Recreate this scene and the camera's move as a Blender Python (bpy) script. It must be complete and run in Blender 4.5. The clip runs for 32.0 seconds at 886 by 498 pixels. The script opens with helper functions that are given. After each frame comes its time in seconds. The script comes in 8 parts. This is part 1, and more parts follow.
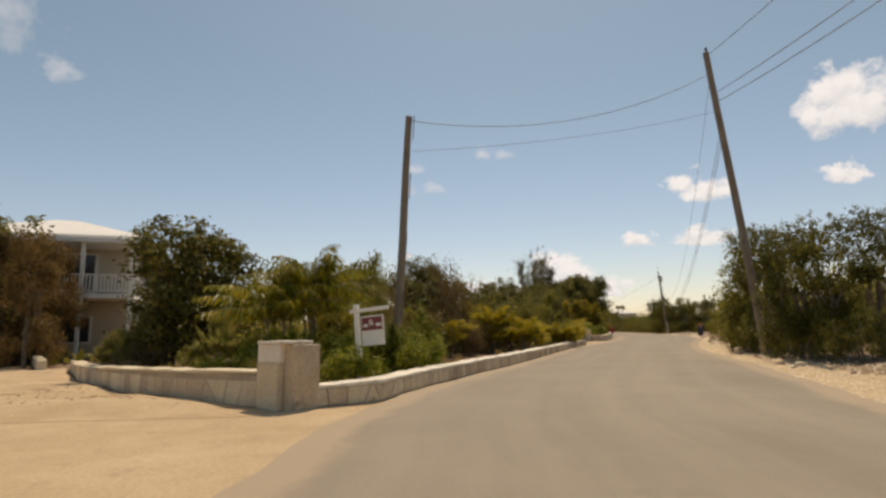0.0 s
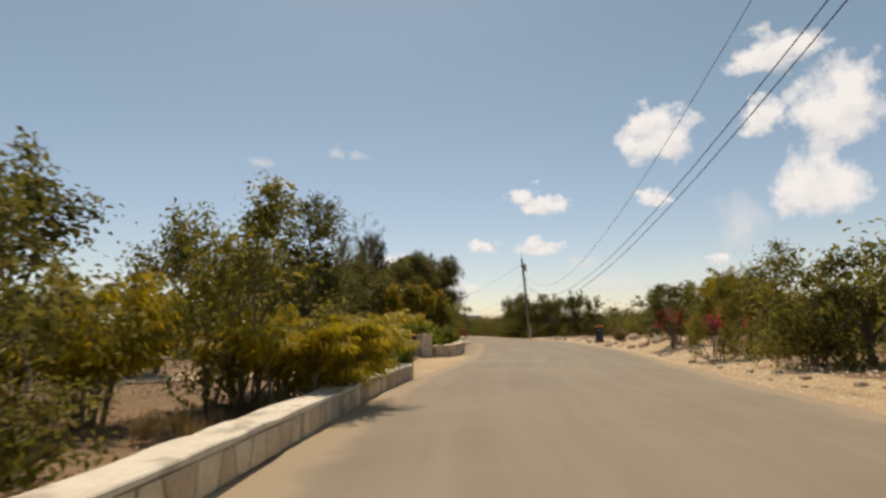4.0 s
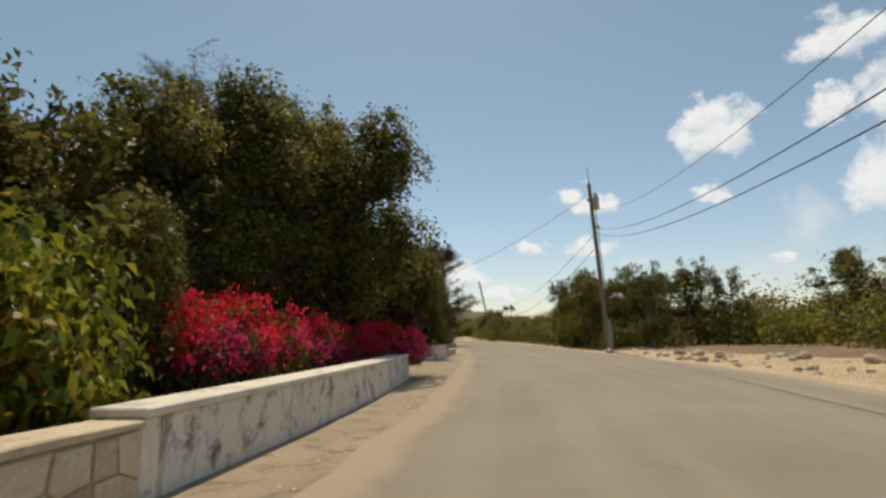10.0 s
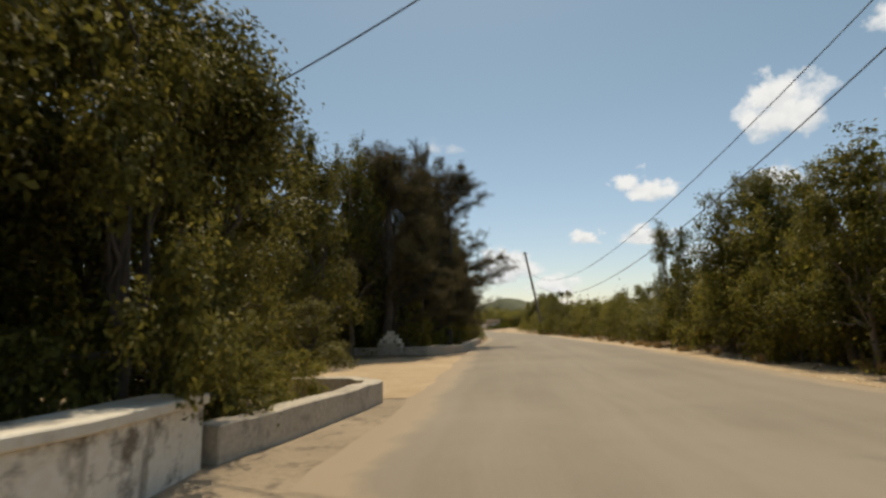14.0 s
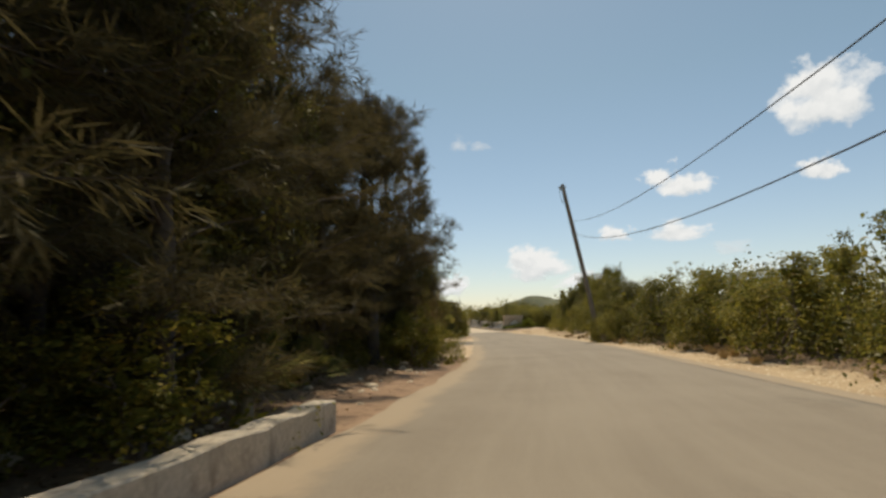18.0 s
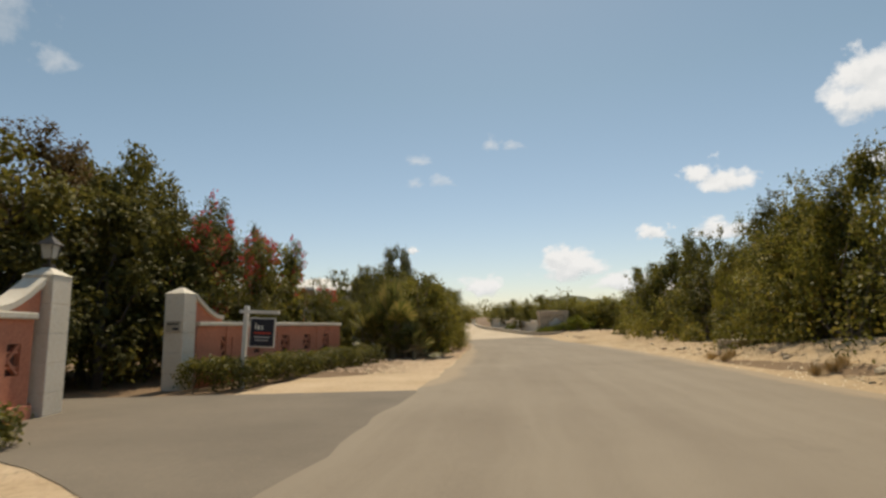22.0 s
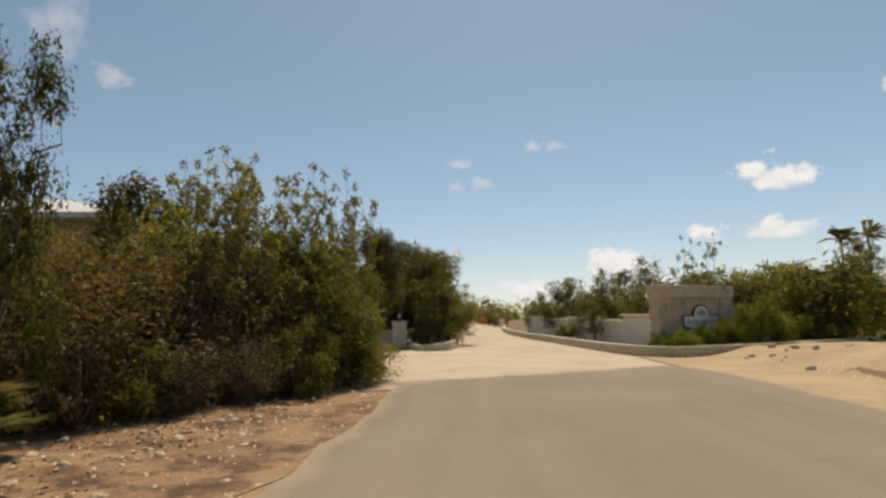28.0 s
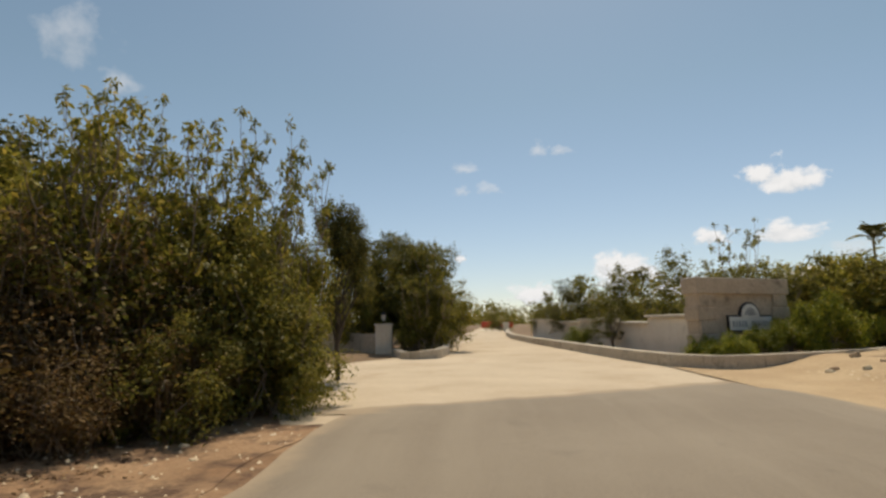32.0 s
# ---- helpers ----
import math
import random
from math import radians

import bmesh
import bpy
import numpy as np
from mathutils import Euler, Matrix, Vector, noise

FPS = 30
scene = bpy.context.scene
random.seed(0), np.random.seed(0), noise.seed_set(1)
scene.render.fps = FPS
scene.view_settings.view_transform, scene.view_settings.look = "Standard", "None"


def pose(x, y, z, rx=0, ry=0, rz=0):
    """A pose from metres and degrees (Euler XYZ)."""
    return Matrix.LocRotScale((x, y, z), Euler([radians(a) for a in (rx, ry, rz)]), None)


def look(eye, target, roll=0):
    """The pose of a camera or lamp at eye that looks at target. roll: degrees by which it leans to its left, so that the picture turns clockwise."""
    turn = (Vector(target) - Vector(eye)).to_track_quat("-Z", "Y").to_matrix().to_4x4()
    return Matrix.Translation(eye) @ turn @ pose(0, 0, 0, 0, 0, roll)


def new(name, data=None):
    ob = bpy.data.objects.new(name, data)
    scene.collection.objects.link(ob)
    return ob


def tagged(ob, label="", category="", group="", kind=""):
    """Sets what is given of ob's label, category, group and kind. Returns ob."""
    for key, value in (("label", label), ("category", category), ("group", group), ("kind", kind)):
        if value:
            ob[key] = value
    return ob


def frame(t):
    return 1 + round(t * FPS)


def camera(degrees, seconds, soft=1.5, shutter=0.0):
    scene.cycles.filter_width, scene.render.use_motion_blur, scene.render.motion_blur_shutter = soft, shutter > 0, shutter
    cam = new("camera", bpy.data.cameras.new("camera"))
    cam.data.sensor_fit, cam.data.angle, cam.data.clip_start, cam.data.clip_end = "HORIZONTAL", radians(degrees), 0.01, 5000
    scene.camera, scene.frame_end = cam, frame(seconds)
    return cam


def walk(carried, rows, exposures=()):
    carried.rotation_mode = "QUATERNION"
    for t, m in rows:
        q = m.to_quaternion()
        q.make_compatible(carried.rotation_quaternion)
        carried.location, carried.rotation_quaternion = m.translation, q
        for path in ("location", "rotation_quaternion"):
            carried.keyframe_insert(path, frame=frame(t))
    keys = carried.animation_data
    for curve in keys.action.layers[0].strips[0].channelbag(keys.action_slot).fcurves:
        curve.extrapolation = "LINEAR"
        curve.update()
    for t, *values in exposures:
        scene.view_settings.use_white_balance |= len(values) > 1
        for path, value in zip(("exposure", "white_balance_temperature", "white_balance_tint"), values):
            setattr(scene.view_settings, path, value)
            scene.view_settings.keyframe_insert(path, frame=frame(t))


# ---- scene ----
EXPOSURE = 0.0
cam = camera(79.02, 32.0, soft=2.7, shutter=0.12)
PATH = [
    (0.0, pose(0.00, 0.00, 1.07, 98.73, 1.16, -3.15)),
    (0.5, pose(0.61, 2.67, 1.07, 98.65, 1.16, -4.91)),
    (1.0, pose(1.22, 5.20, 1.07, 98.57, 1.16, -5.80)),
    (1.5, pose(1.94, 7.82, 1.07, 98.90, 1.16, -7.43)),
    (2.0, pose(2.79, 10.59, 1.07, 98.94, 1.16, -9.51)),
    (2.5, pose(3.81, 13.53, 1.07, 99.00, 1.16, -11.37)),
    (3.0, pose(5.00, 16.62, 1.07, 98.89, 1.16, -13.62)),
    (3.5, pose(6.35, 19.84, 1.07, 98.65, 1.16, -14.68)),
    (4.0, pose(7.89, 23.10, 1.07, 98.72, 1.16, -19.09)),
    (4.5, pose(9.64, 26.30, 1.07, 98.79, 1.16, -21.27)),
    (5.0, pose(11.41, 29.46, 1.07, 98.87, 1.16, -20.25)),
    (5.5, pose(13.00, 32.56, 1.07, 98.94, 1.16, -17.07)),
    (6.0, pose(14.42, 35.53, 1.07, 99.23, 1.16, -17.24)),
    (6.5, pose(15.63, 38.10, 1.07, 99.03, 1.16, -16.93)),
    (7.0, pose(16.74, 40.54, 1.07, 99.05, 1.16, -16.56)),
    (7.5, pose(17.72, 42.68, 1.07, 99.01, 1.16, -16.26)),
    (8.0, pose(18.62, 44.68, 1.07, 99.06, 1.16, -16.01)),
    (8.5, pose(19.47, 46.67, 1.07, 99.40, 1.16, -15.56)),
    (9.0, pose(20.41, 48.79, 1.07, 99.35, 1.16, -14.95)),
    (9.5, pose(21.27, 50.78, 1.07, 99.24, 1.16, -14.66)),
    (10.0, pose(21.94, 52.41, 1.07, 99.16, 1.16, -13.90)),
    (10.5, pose(22.83, 54.65, 1.07, 98.96, 1.16, -13.71)),
    (11.0, pose(23.87, 57.29, 1.07, 99.02, 1.16, -13.09)),
    (11.5, pose(24.98, 60.15, 1.07, 99.19, 1.16, -11.88)),
    (12.0, pose(26.06, 63.13, 1.07, 98.85, 1.16, -11.10)),
    (12.5, pose(27.11, 66.19, 1.07, 98.59, 1.16, -9.91)),
    (13.0, pose(28.13, 69.25, 1.07, 98.70, 1.16, -9.71)),
    (13.5, pose(29.16, 72.33, 1.07, 98.34, 1.16, -9.17)),
    (14.0, pose(30.18, 75.56, 1.07, 98.31, 1.16, -8.34)),
    (14.5, pose(31.23, 78.95, 1.07, 98.36, 1.16, -8.22)),
    (15.0, pose(32.30, 82.50, 1.07, 98.43, 1.16, -8.71)),
    (15.5, pose(33.43, 86.15, 1.07, 98.50, 1.16, -8.62)),
    (16.0, pose(34.54, 89.88, 1.07, 98.58, 1.16, -7.84)),
    (16.5, pose(35.61, 93.68, 1.07, 98.65, 1.16, -6.59)),
    (17.0, pose(36.61, 97.52, 1.07, 98.70, 1.16, -5.98)),
    (17.5, pose(37.58, 101.35, 1.07, 98.33, 1.16, -5.88)),
    (18.0, pose(38.53, 105.18, 1.07, 98.22, 1.16, -5.44)),
    (18.5, pose(39.44, 108.99, 1.07, 98.13, 1.16, -5.19)),
    (19.0, pose(40.33, 112.75, 1.07, 98.18, 1.16, -4.91)),
    (19.5, pose(41.17, 116.37, 1.07, 98.52, 1.16, -4.48)),
    (20.0, pose(41.90, 119.73, 1.07, 98.67, 1.16, -3.63)),
    (20.5, pose(42.57, 123.04, 1.07, 98.63, 1.16, -2.67)),
    (21.0, pose(43.19, 126.39, 1.07, 98.77, 1.16, -2.33)),
    (21.5, pose(43.77, 129.66, 1.07, 98.76, 1.16, -1.90)),
    (22.0, pose(44.31, 132.70, 1.07, 98.40, 1.16, -1.84)),
    (22.5, pose(44.85, 135.54, 1.07, 98.63, 1.16, -2.09)),
    (23.0, pose(45.38, 138.31, 1.07, 98.95, 1.16, -2.01)),
    (23.5, pose(45.86, 141.06, 1.07, 99.37, 1.16, -0.91)),
    (24.0, pose(46.26, 143.74, 1.07, 99.48, 1.16, -0.18)),
    (24.5, pose(46.69, 146.60, 1.07, 98.90, 1.16, -0.34)),
    (25.0, pose(47.09, 149.57, 1.07, 98.90, 1.16, 1.64)),
    (25.5, pose(47.41, 152.54, 1.07, 98.89, 1.16, 2.89)),
    (26.0, pose(47.69, 155.40, 1.07, 98.88, 1.16, 2.76)),
    (26.5, pose(47.97, 158.05, 1.07, 98.88, 1.16, 1.80)),
    (27.0, pose(48.24, 160.35, 1.07, 99.13, 1.16, 2.21)),
    (27.5, pose(48.45, 162.20, 1.07, 99.09, 1.16, 2.51)),
    (28.0, pose(48.59, 163.56, 1.07, 99.00, 1.16, 2.74)),
    (28.5, pose(48.69, 164.50, 1.07, 99.10, 1.16, 2.90)),
    (29.0, pose(48.75, 165.10, 1.07, 99.19, 1.16, 2.99)),
    (29.5, pose(48.80, 165.45, 1.07, 99.26, 1.16, 3.14)),
    (30.0, pose(48.82, 165.68, 1.07, 99.31, 1.16, 3.16)),
    (30.5, pose(48.84, 165.93, 1.07, 99.31, 1.16, 3.24)),
    (31.0, pose(48.88, 166.24, 1.07, 99.34, 1.16, 3.31)),
    (31.5, pose(48.92, 166.58, 1.07, 99.42, 1.16, 3.37)),
    (32.0, pose(48.97, 166.96, 1.07, 99.47, 1.16, 3.36)),
]
walk(cam, PATH, exposures=((0.0, EXPOSURE, 7810, 15), (3.0, EXPOSURE, 7710, 14), (7.0, EXPOSURE, 7410, 13), (10.0, EXPOSURE, 7160, 8.5), (16.0, EXPOSURE, 7360, 9), (20.0, EXPOSURE, 7160, 8), (24.0, EXPOSURE, 7560, 11.5), (32.0, EXPOSURE, 7260, 11)))
SUN_AZ, SUN_EL = 11.0, 62.0          # degrees clockwise from +y, and above the horizon

# ---------------------------------------------------------------- world and sun
world = bpy.data.worlds.new("sky")
scene.world = world
world.use_nodes = True
wn = world.node_tree.nodes
sky = wn.new("ShaderNodeTexSky")
sky.sky_type = "NISHITA"
sky.sun_disc = False
sky.sun_elevation, sky.sun_rotation = radians(SUN_EL), radians(SUN_AZ)
sky.air_density, sky.dust_density, sky.ozone_density = 1.1, 0.45, 2.4
sea_air = wn.new("ShaderNodeMix")
sea_air.data_type, sea_air.blend_type = "RGBA", "MULTIPLY"
sea_air.inputs[0].default_value, sea_air.inputs[7].default_value = 1.0, (0.965, 1.0, 0.955, 1.0)
world.node_tree.links.new(sky.outputs[0], sea_air.inputs[6])
# salt haze: the lowest few degrees lose their green cast and grow paler
way_up = wn.new("ShaderNodeTexCoord")
split = wn.new("ShaderNodeSeparateXYZ")
haze = wn.new("ShaderNodeValToRGB")
haze.color_ramp.elements[0].position, haze.color_ramp.elements[0].color = 0.0, (1.05, 1.0, 1.06, 1.0)
haze.color_ramp.elements[1].position, haze.color_ramp.elements[1].color = 0.42, (0.965, 0.99, 0.875, 1.0)
world.node_tree.links.new(way_up.outputs["Generated"], split.inputs[0])
world.node_tree.links.new(split.outputs[2], haze.inputs[0])
world.node_tree.links.new(haze.outputs[0], sea_air.inputs[7])
world.node_tree.links.new(sea_air.outputs[2], wn["Background"].inputs[0])
wn["Background"].inputs[1].default_value = 0.107

sun = new("sun", bpy.data.lights.new("sun", "SUN"))
sun.data.energy, sun.data.angle, sun.data.color = 3.6, radians(0.9), (1.0, 0.92, 0.78)
toward = Vector((math.sin(radians(SUN_AZ)) * math.cos(radians(SUN_EL)), math.cos(radians(SUN_AZ)) * math.cos(radians(SUN_EL)), math.sin(radians(SUN_EL))))
sun.matrix_world = look(toward * 100, (0, 0, 0))

# ---------------------------------------------------------------- materials
def nodes_of(name):
    m = bpy.data.materials.new(name)
    m.use_nodes = True
    nt = m.node_tree
    return m, nt, nt.nodes["Principled BSDF"], nt.nodes["Material Output"]


def noise_node(nt, vec, scale, detail=4.0, rough=0.6):
    n = nt.nodes.new("ShaderNodeTexNoise")
    n.inputs["Scale"].default_value, n.inputs["Detail"].default_value, n.inputs["Roughness"].default_value = scale, detail, rough
    nt.links.new(vec, n.inputs["Vector"])
    return n.outputs[0]


def ramp_node(nt, fac, stops):
    r = nt.nodes.new("ShaderNodeValToRGB")
    while len(r.color_ramp.elements) < len(stops):
        r.color_ramp.elements.new(0.5)
    for e, (p, c) in zip(r.color_ramp.elements, stops):
        e.position, e.color = p, (*c, 1) if len(c) == 3 else c
    nt.links.new(fac, r.inputs[0])
    return r.outputs[0]


def mix_node(nt, fac, a, b, kind="MIX"):
    m = nt.nodes.new("ShaderNodeMix")
    m.data_type, m.blend_type = "RGBA", kind
    for sock, v in ((0, fac), (6, a), (7, b)):
        if isinstance(v, (int, float)):
            m.inputs[sock].default_value = v
        elif isinstance(v, tuple):
            m.inputs[sock].default_value = (*v, 1)
        else:
            nt.links.new(v, m.inputs[sock])
    return m.outputs[2]


def coords(nt, stretch=(1, 1, 1)):
    tc = nt.nodes.new("ShaderNodeTexCoord")
    mp = nt.nodes.new("ShaderNodeMapping")
    mp.inputs["Scale"].default_value = stretch
    nt.links.new(tc.outputs["Object"], mp.inputs[0])
    return mp.outputs[0]


def surface(name, c1, c2, rough=0.85, big=0.6, fine=25.0, bump=0.3, metal=0.0, spots=None, spot_scale=3.0, spot_at=0.6, streak=None, per_piece=0.0, dist=0.02):
    """Two-scale mottled surface: broad patches c1 to c2, fine grain, optional stains and run-off streaks."""
    m, nt, bsdf, _ = nodes_of(name)
    v = coords(nt)
    broad = ramp_node(nt, noise_node(nt, v, big, 5), [(0.3, c1), (0.7, c2)])
    grain = noise_node(nt, v, fine, 5, 0.7)
    col = mix_node(nt, 0.5, broad, ramp_node(nt, grain, [(0.25, (0.25, 0.25, 0.25)), (0.75, (0.78, 0.78, 0.78))]), "OVERLAY")
    if spots:
        mask = ramp_node(nt, noise_node(nt, v, spot_scale, 6, 0.7), [(spot_at - 0.06, (0, 0, 0)), (spot_at + 0.08, (1, 1, 1))])
        col = mix_node(nt, mask, col, spots)
    if streak:
        mask = ramp_node(nt, noise_node(nt, coords(nt, (1, 1, 0.22)), 5.0, 5, 0.65), [(0.575, (0, 0, 0)), (0.69, (0.85, 0.85, 0.85))])
        col = mix_node(nt, mask, col, streak)
    if per_piece:
        oi = nt.nodes.new("ShaderNodeObjectInfo")
        tone = ramp_node(nt, oi.outputs["Random"], [(0, (0.5 - per_piece,) * 3), (1, (0.5 + per_piece,) * 3)])
        col = mix_node(nt, 1.0, col, tone, "OVERLAY")
    nt.links.new(col, bsdf.inputs["Base Color"])
    bsdf.inputs["Roughness"].default_value, bsdf.inputs["Metallic"].default_value = rough, metal
    if bump:
        b = nt.nodes.new("ShaderNodeBump")
        b.inputs["Strength"].default_value, b.inputs["Distance"].default_value = bump, dist
        nt.links.new(grain, b.inputs["Height"])
        nt.links.new(b.outputs[0], bsdf.inputs["Normal"])
    return m


def leafy(name, cols, rough=0.5, through_light=0.25, spread=0.12):
    """Leaves: each leaf takes one of the colours; each plant leans lighter or darker a little."""
    m, nt, bsdf, out = nodes_of(name)
    geo = nt.nodes.new("ShaderNodeNewGeometry")
    oi = nt.nodes.new("ShaderNodeObjectInfo")
    col = ramp_node(nt, geo.outputs["Random Per Island"], [(i / (len(cols) - 1), c) for i, c in enumerate(cols)])
    tone = ramp_node(nt, oi.outputs["Random"], [(0, (0.5 - spread,) * 3), (1, (0.5 + spread, 0.5 + spread * 0.8, 0.5))])
    col = mix_node(nt, 1.0, col, tone, "OVERLAY")
    nt.links.new(col, bsdf.inputs["Base Color"])
    bsdf.inputs["Roughness"].default_value, bsdf.inputs["Specular IOR Level"].default_value = rough, 0.22
    tr = nt.nodes.new("ShaderNodeBsdfTranslucent")
    nt.links.new(col, tr.inputs[0])
    mx = nt.nodes.new("ShaderNodeMixShader")
    mx.inputs[0].default_value = through_light
    nt.links.new(bsdf.outputs[0], mx.inputs[1])
    nt.links.new(tr.outputs[0], mx.inputs[2])
    nt.links.new(mx.outputs[0], out.inputs[0])
    return m


def road_surface(name):
    """Sun-bleached asphalt: faint lengthwise wear, patches, grit, and dust drifted in from both edges."""
    m, nt, bsdf, _ = nodes_of(name)
    v = coords(nt)
    uv = nt.nodes.new("ShaderNodeUVMap")
    uv.uv_map = "along"
    long = nt.nodes.new("ShaderNodeMapping")
    long.inputs["Scale"].default_value = (1.0, 0.045, 1.0)
    nt.links.new(uv.outputs[0], long.inputs[0])
    col = ramp_node(nt, noise_node(nt, v, 0.35, 5), [(0.3, (0.215, 0.172, 0.124)), (0.7, (0.275, 0.225, 0.166))])
    grit = noise_node(nt, v, 70, 5, 0.75)
    col = mix_node(nt, 0.55, col, ramp_node(nt, grit, [(0.25, (0.25,) * 3), (0.75, (0.76,) * 3)]), "OVERLAY")
    worn = ramp_node(nt, noise_node(nt, long.outputs[0], 1.5, 5, 0.6), [(0.42, (0, 0, 0)), (0.68, (0.6, 0.6, 0.6))])
    col = mix_node(nt, worn, col, (0.31, 0.257, 0.19))
    dark = ramp_node(nt, noise_node(nt, v, 0.9, 6, 0.7), [(0.60, (0, 0, 0)), (0.70, (0.38, 0.38, 0.38))])
    col = mix_node(nt, dark, col, (0.16, 0.132, 0.10))
    blown = nt.nodes.new("ShaderNodeMath")
    blown.operation = "MULTIPLY_ADD"
    nt.links.new(noise_node(nt, v, 1.3, 7, 0.7), blown.inputs[0])
    blown.inputs[1].default_value = -0.34
    edge = nt.nodes.new("ShaderNodeVertexColor")
    edge.layer_name = "from_edge"
    esep = nt.nodes.new("ShaderNodeSeparateColor")
    nt.links.new(edge.outputs[0], esep.inputs[0])
    nt.links.new(esep.outputs[0], blown.inputs[2])
    drift = ramp_node(nt, blown.outputs[0], [(0.0, (0.7, 0.7, 0.7)), (0.11, (0, 0, 0))])
    col = mix_node(nt, drift, col, (0.40, 0.30, 0.195))
    nt.links.new(col, bsdf.inputs["Base Color"])
    bsdf.inputs["Roughness"].default_value = 0.9
    b = nt.nodes.new("ShaderNodeBump")
    b.inputs["Strength"].default_value, b.inputs["Distance"].default_value = 0.4, 0.01
    nt.links.new(grit, b.inputs["Height"])
    nt.links.new(b.outputs[0], bsdf.inputs["Normal"])
    return m


ASPHALT = road_surface("dusty_asphalt")
DRIVE = surface("grey_drive_asphalt", (0.15, 0.122, 0.09), (0.205, 0.168, 0.125), 0.9, 0.5, 70, 0.3, dist=0.01)
SAND = surface("pale_sand", (0.40, 0.275, 0.155), (0.53, 0.39, 0.235), 0.95, 0.7, 30, 0.5, spots=(0.36, 0.26, 0.16), spot_scale=2.2, spot_at=0.63, dist=0.03)
WHITE_ROAD = surface("white_marl", (0.47, 0.37, 0.255), (0.59, 0.485, 0.355), 0.95, 0.45, 40, 0.35, spots=(0.43, 0.31, 0.2), spot_scale=0.7, spot_at=0.62)
GRAVEL_BED = surface("tan_gravel", (0.50, 0.36, 0.22), (0.62, 0.47, 0.31), 0.95, 0.9, 18, 0.9, spots=(0.38, 0.27, 0.16), spot_scale=9, spot_at=0.6, dist=0.03)
EARTH = surface("orange_earth", (0.23, 0.125, 0.062), (0.43, 0.275, 0.155), 0.97, 0.9, 16, 0.6, spots=(0.11, 0.06, 0.034), spot_scale=1.6, spot_at=0.52, dist=0.04)
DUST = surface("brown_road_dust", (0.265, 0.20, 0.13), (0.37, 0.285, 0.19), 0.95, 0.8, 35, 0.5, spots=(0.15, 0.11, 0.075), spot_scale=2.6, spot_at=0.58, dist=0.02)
LITTER_EARTH = surface("reddish_litter_earth", (0.24, 0.145, 0.085), (0.36, 0.235, 0.145), 0.97, 0.8, 22, 0.6, spots=(0.15, 0.085, 0.05), spot_scale=3.5, spot_at=0.57, dist=0.03)
SOIL = surface("dry_soil", (0.16, 0.10, 0.055), (0.26, 0.17, 0.095), 0.97, 0.35, 12, 0.6, spots=(0.36, 0.25, 0.14), spot_scale=1.1, spot_at=0.64, dist=0.05)
STONE = surface("limestone", (0.50, 0.385, 0.255), (0.62, 0.50, 0.355), 0.9, 1.8, 22, 0.6, spots=(0.30, 0.24, 0.18), spot_scale=3, spot_at=0.64, per_piece=0.16)
ROCK = surface("pale_rock", (0.54, 0.41, 0.27), (0.68, 0.55, 0.40), 0.92, 1.5, 14, 0.8, spots=(0.30, 0.25, 0.19), spot_scale=2.2, spot_at=0.62, per_piece=0.15, dist=0.05)
DARK_JOINT = surface("dark_joint", (0.13, 0.10, 0.07), (0.20, 0.155, 0.11), 0.95, 1.2, 25, 0.5)
PALE_FLAG = surface("pale_flagstone", (0.56, 0.48, 0.36), (0.66, 0.58, 0.45), 0.85, 2.0, 22, 0.4, spots=(0.42, 0.34, 0.25), spot_scale=3, spot_at=0.66, per_piece=0.08)
MORTAR = surface("mortar", (0.34, 0.27, 0.19), (0.46, 0.375, 0.27), 0.95, 1.2, 25, 0.5)
WHITEWASH = surface("weathered_whitewash", (0.68, 0.61, 0.50), (0.81, 0.75, 0.64), 0.8, 1.2, 18, 0.25, spots=(0.19, 0.155, 0.115), spot_scale=3.4, spot_at=0.58, streak=(0.24, 0.20, 0.155))
WHITE_CAP = surface("white_cap", (0.62, 0.55, 0.44), (0.77, 0.70, 0.58), 0.8, 1.5, 20, 0.25, spots=(0.36, 0.30, 0.23), spot_scale=2.5, spot_at=0.59)
CONCRETE = surface("cast_concrete", (0.42, 0.355, 0.27), (0.55, 0.475, 0.375), 0.9, 1.0, 20, 0.4, spots=(0.24, 0.195, 0.145), spot_scale=2.4, spot_at=0.62, streak=(0.26, 0.215, 0.16))
CREAM = surface("cream_pillar", (0.68, 0.60, 0.48), (0.78, 0.70, 0.58), 0.8, 1.3, 24, 0.25, spots=(0.48, 0.41, 0.32), spot_scale=2, spot_at=0.65)
TERRACOTTA = surface("terracotta_render", (0.52, 0.185, 0.105), (0.60, 0.235, 0.14), 0.85, 0.8, 20, 0.25, spots=(0.36, 0.12, 0.07), spot_scale=1.5, spot_at=0.64)
DARK_HOLE = surface("painted_hole_shade", (0.10, 0.045, 0.03), (0.14, 0.06, 0.04), 0.9, 2, 20, 0.2)
POLE_WOOD = surface("pole_wood", (0.20, 0.155, 0.115), (0.30, 0.24, 0.18), 0.85, 1.5, 30, 0.5, streak=(0.14, 0.11, 0.085))
BARK = surface("grey_bark", (0.15, 0.115, 0.08), (0.25, 0.195, 0.145), 0.9, 3, 30, 0.6)
DARK_BARK = surface("dark_scaly_bark", (0.055, 0.042, 0.032), (0.10, 0.078, 0.06), 0.9, 3, 30, 0.6)
PALM_BARK = surface("palm_bark", (0.22, 0.17, 0.10), (0.32, 0.26, 0.16), 0.85, 4, 25, 0.5)
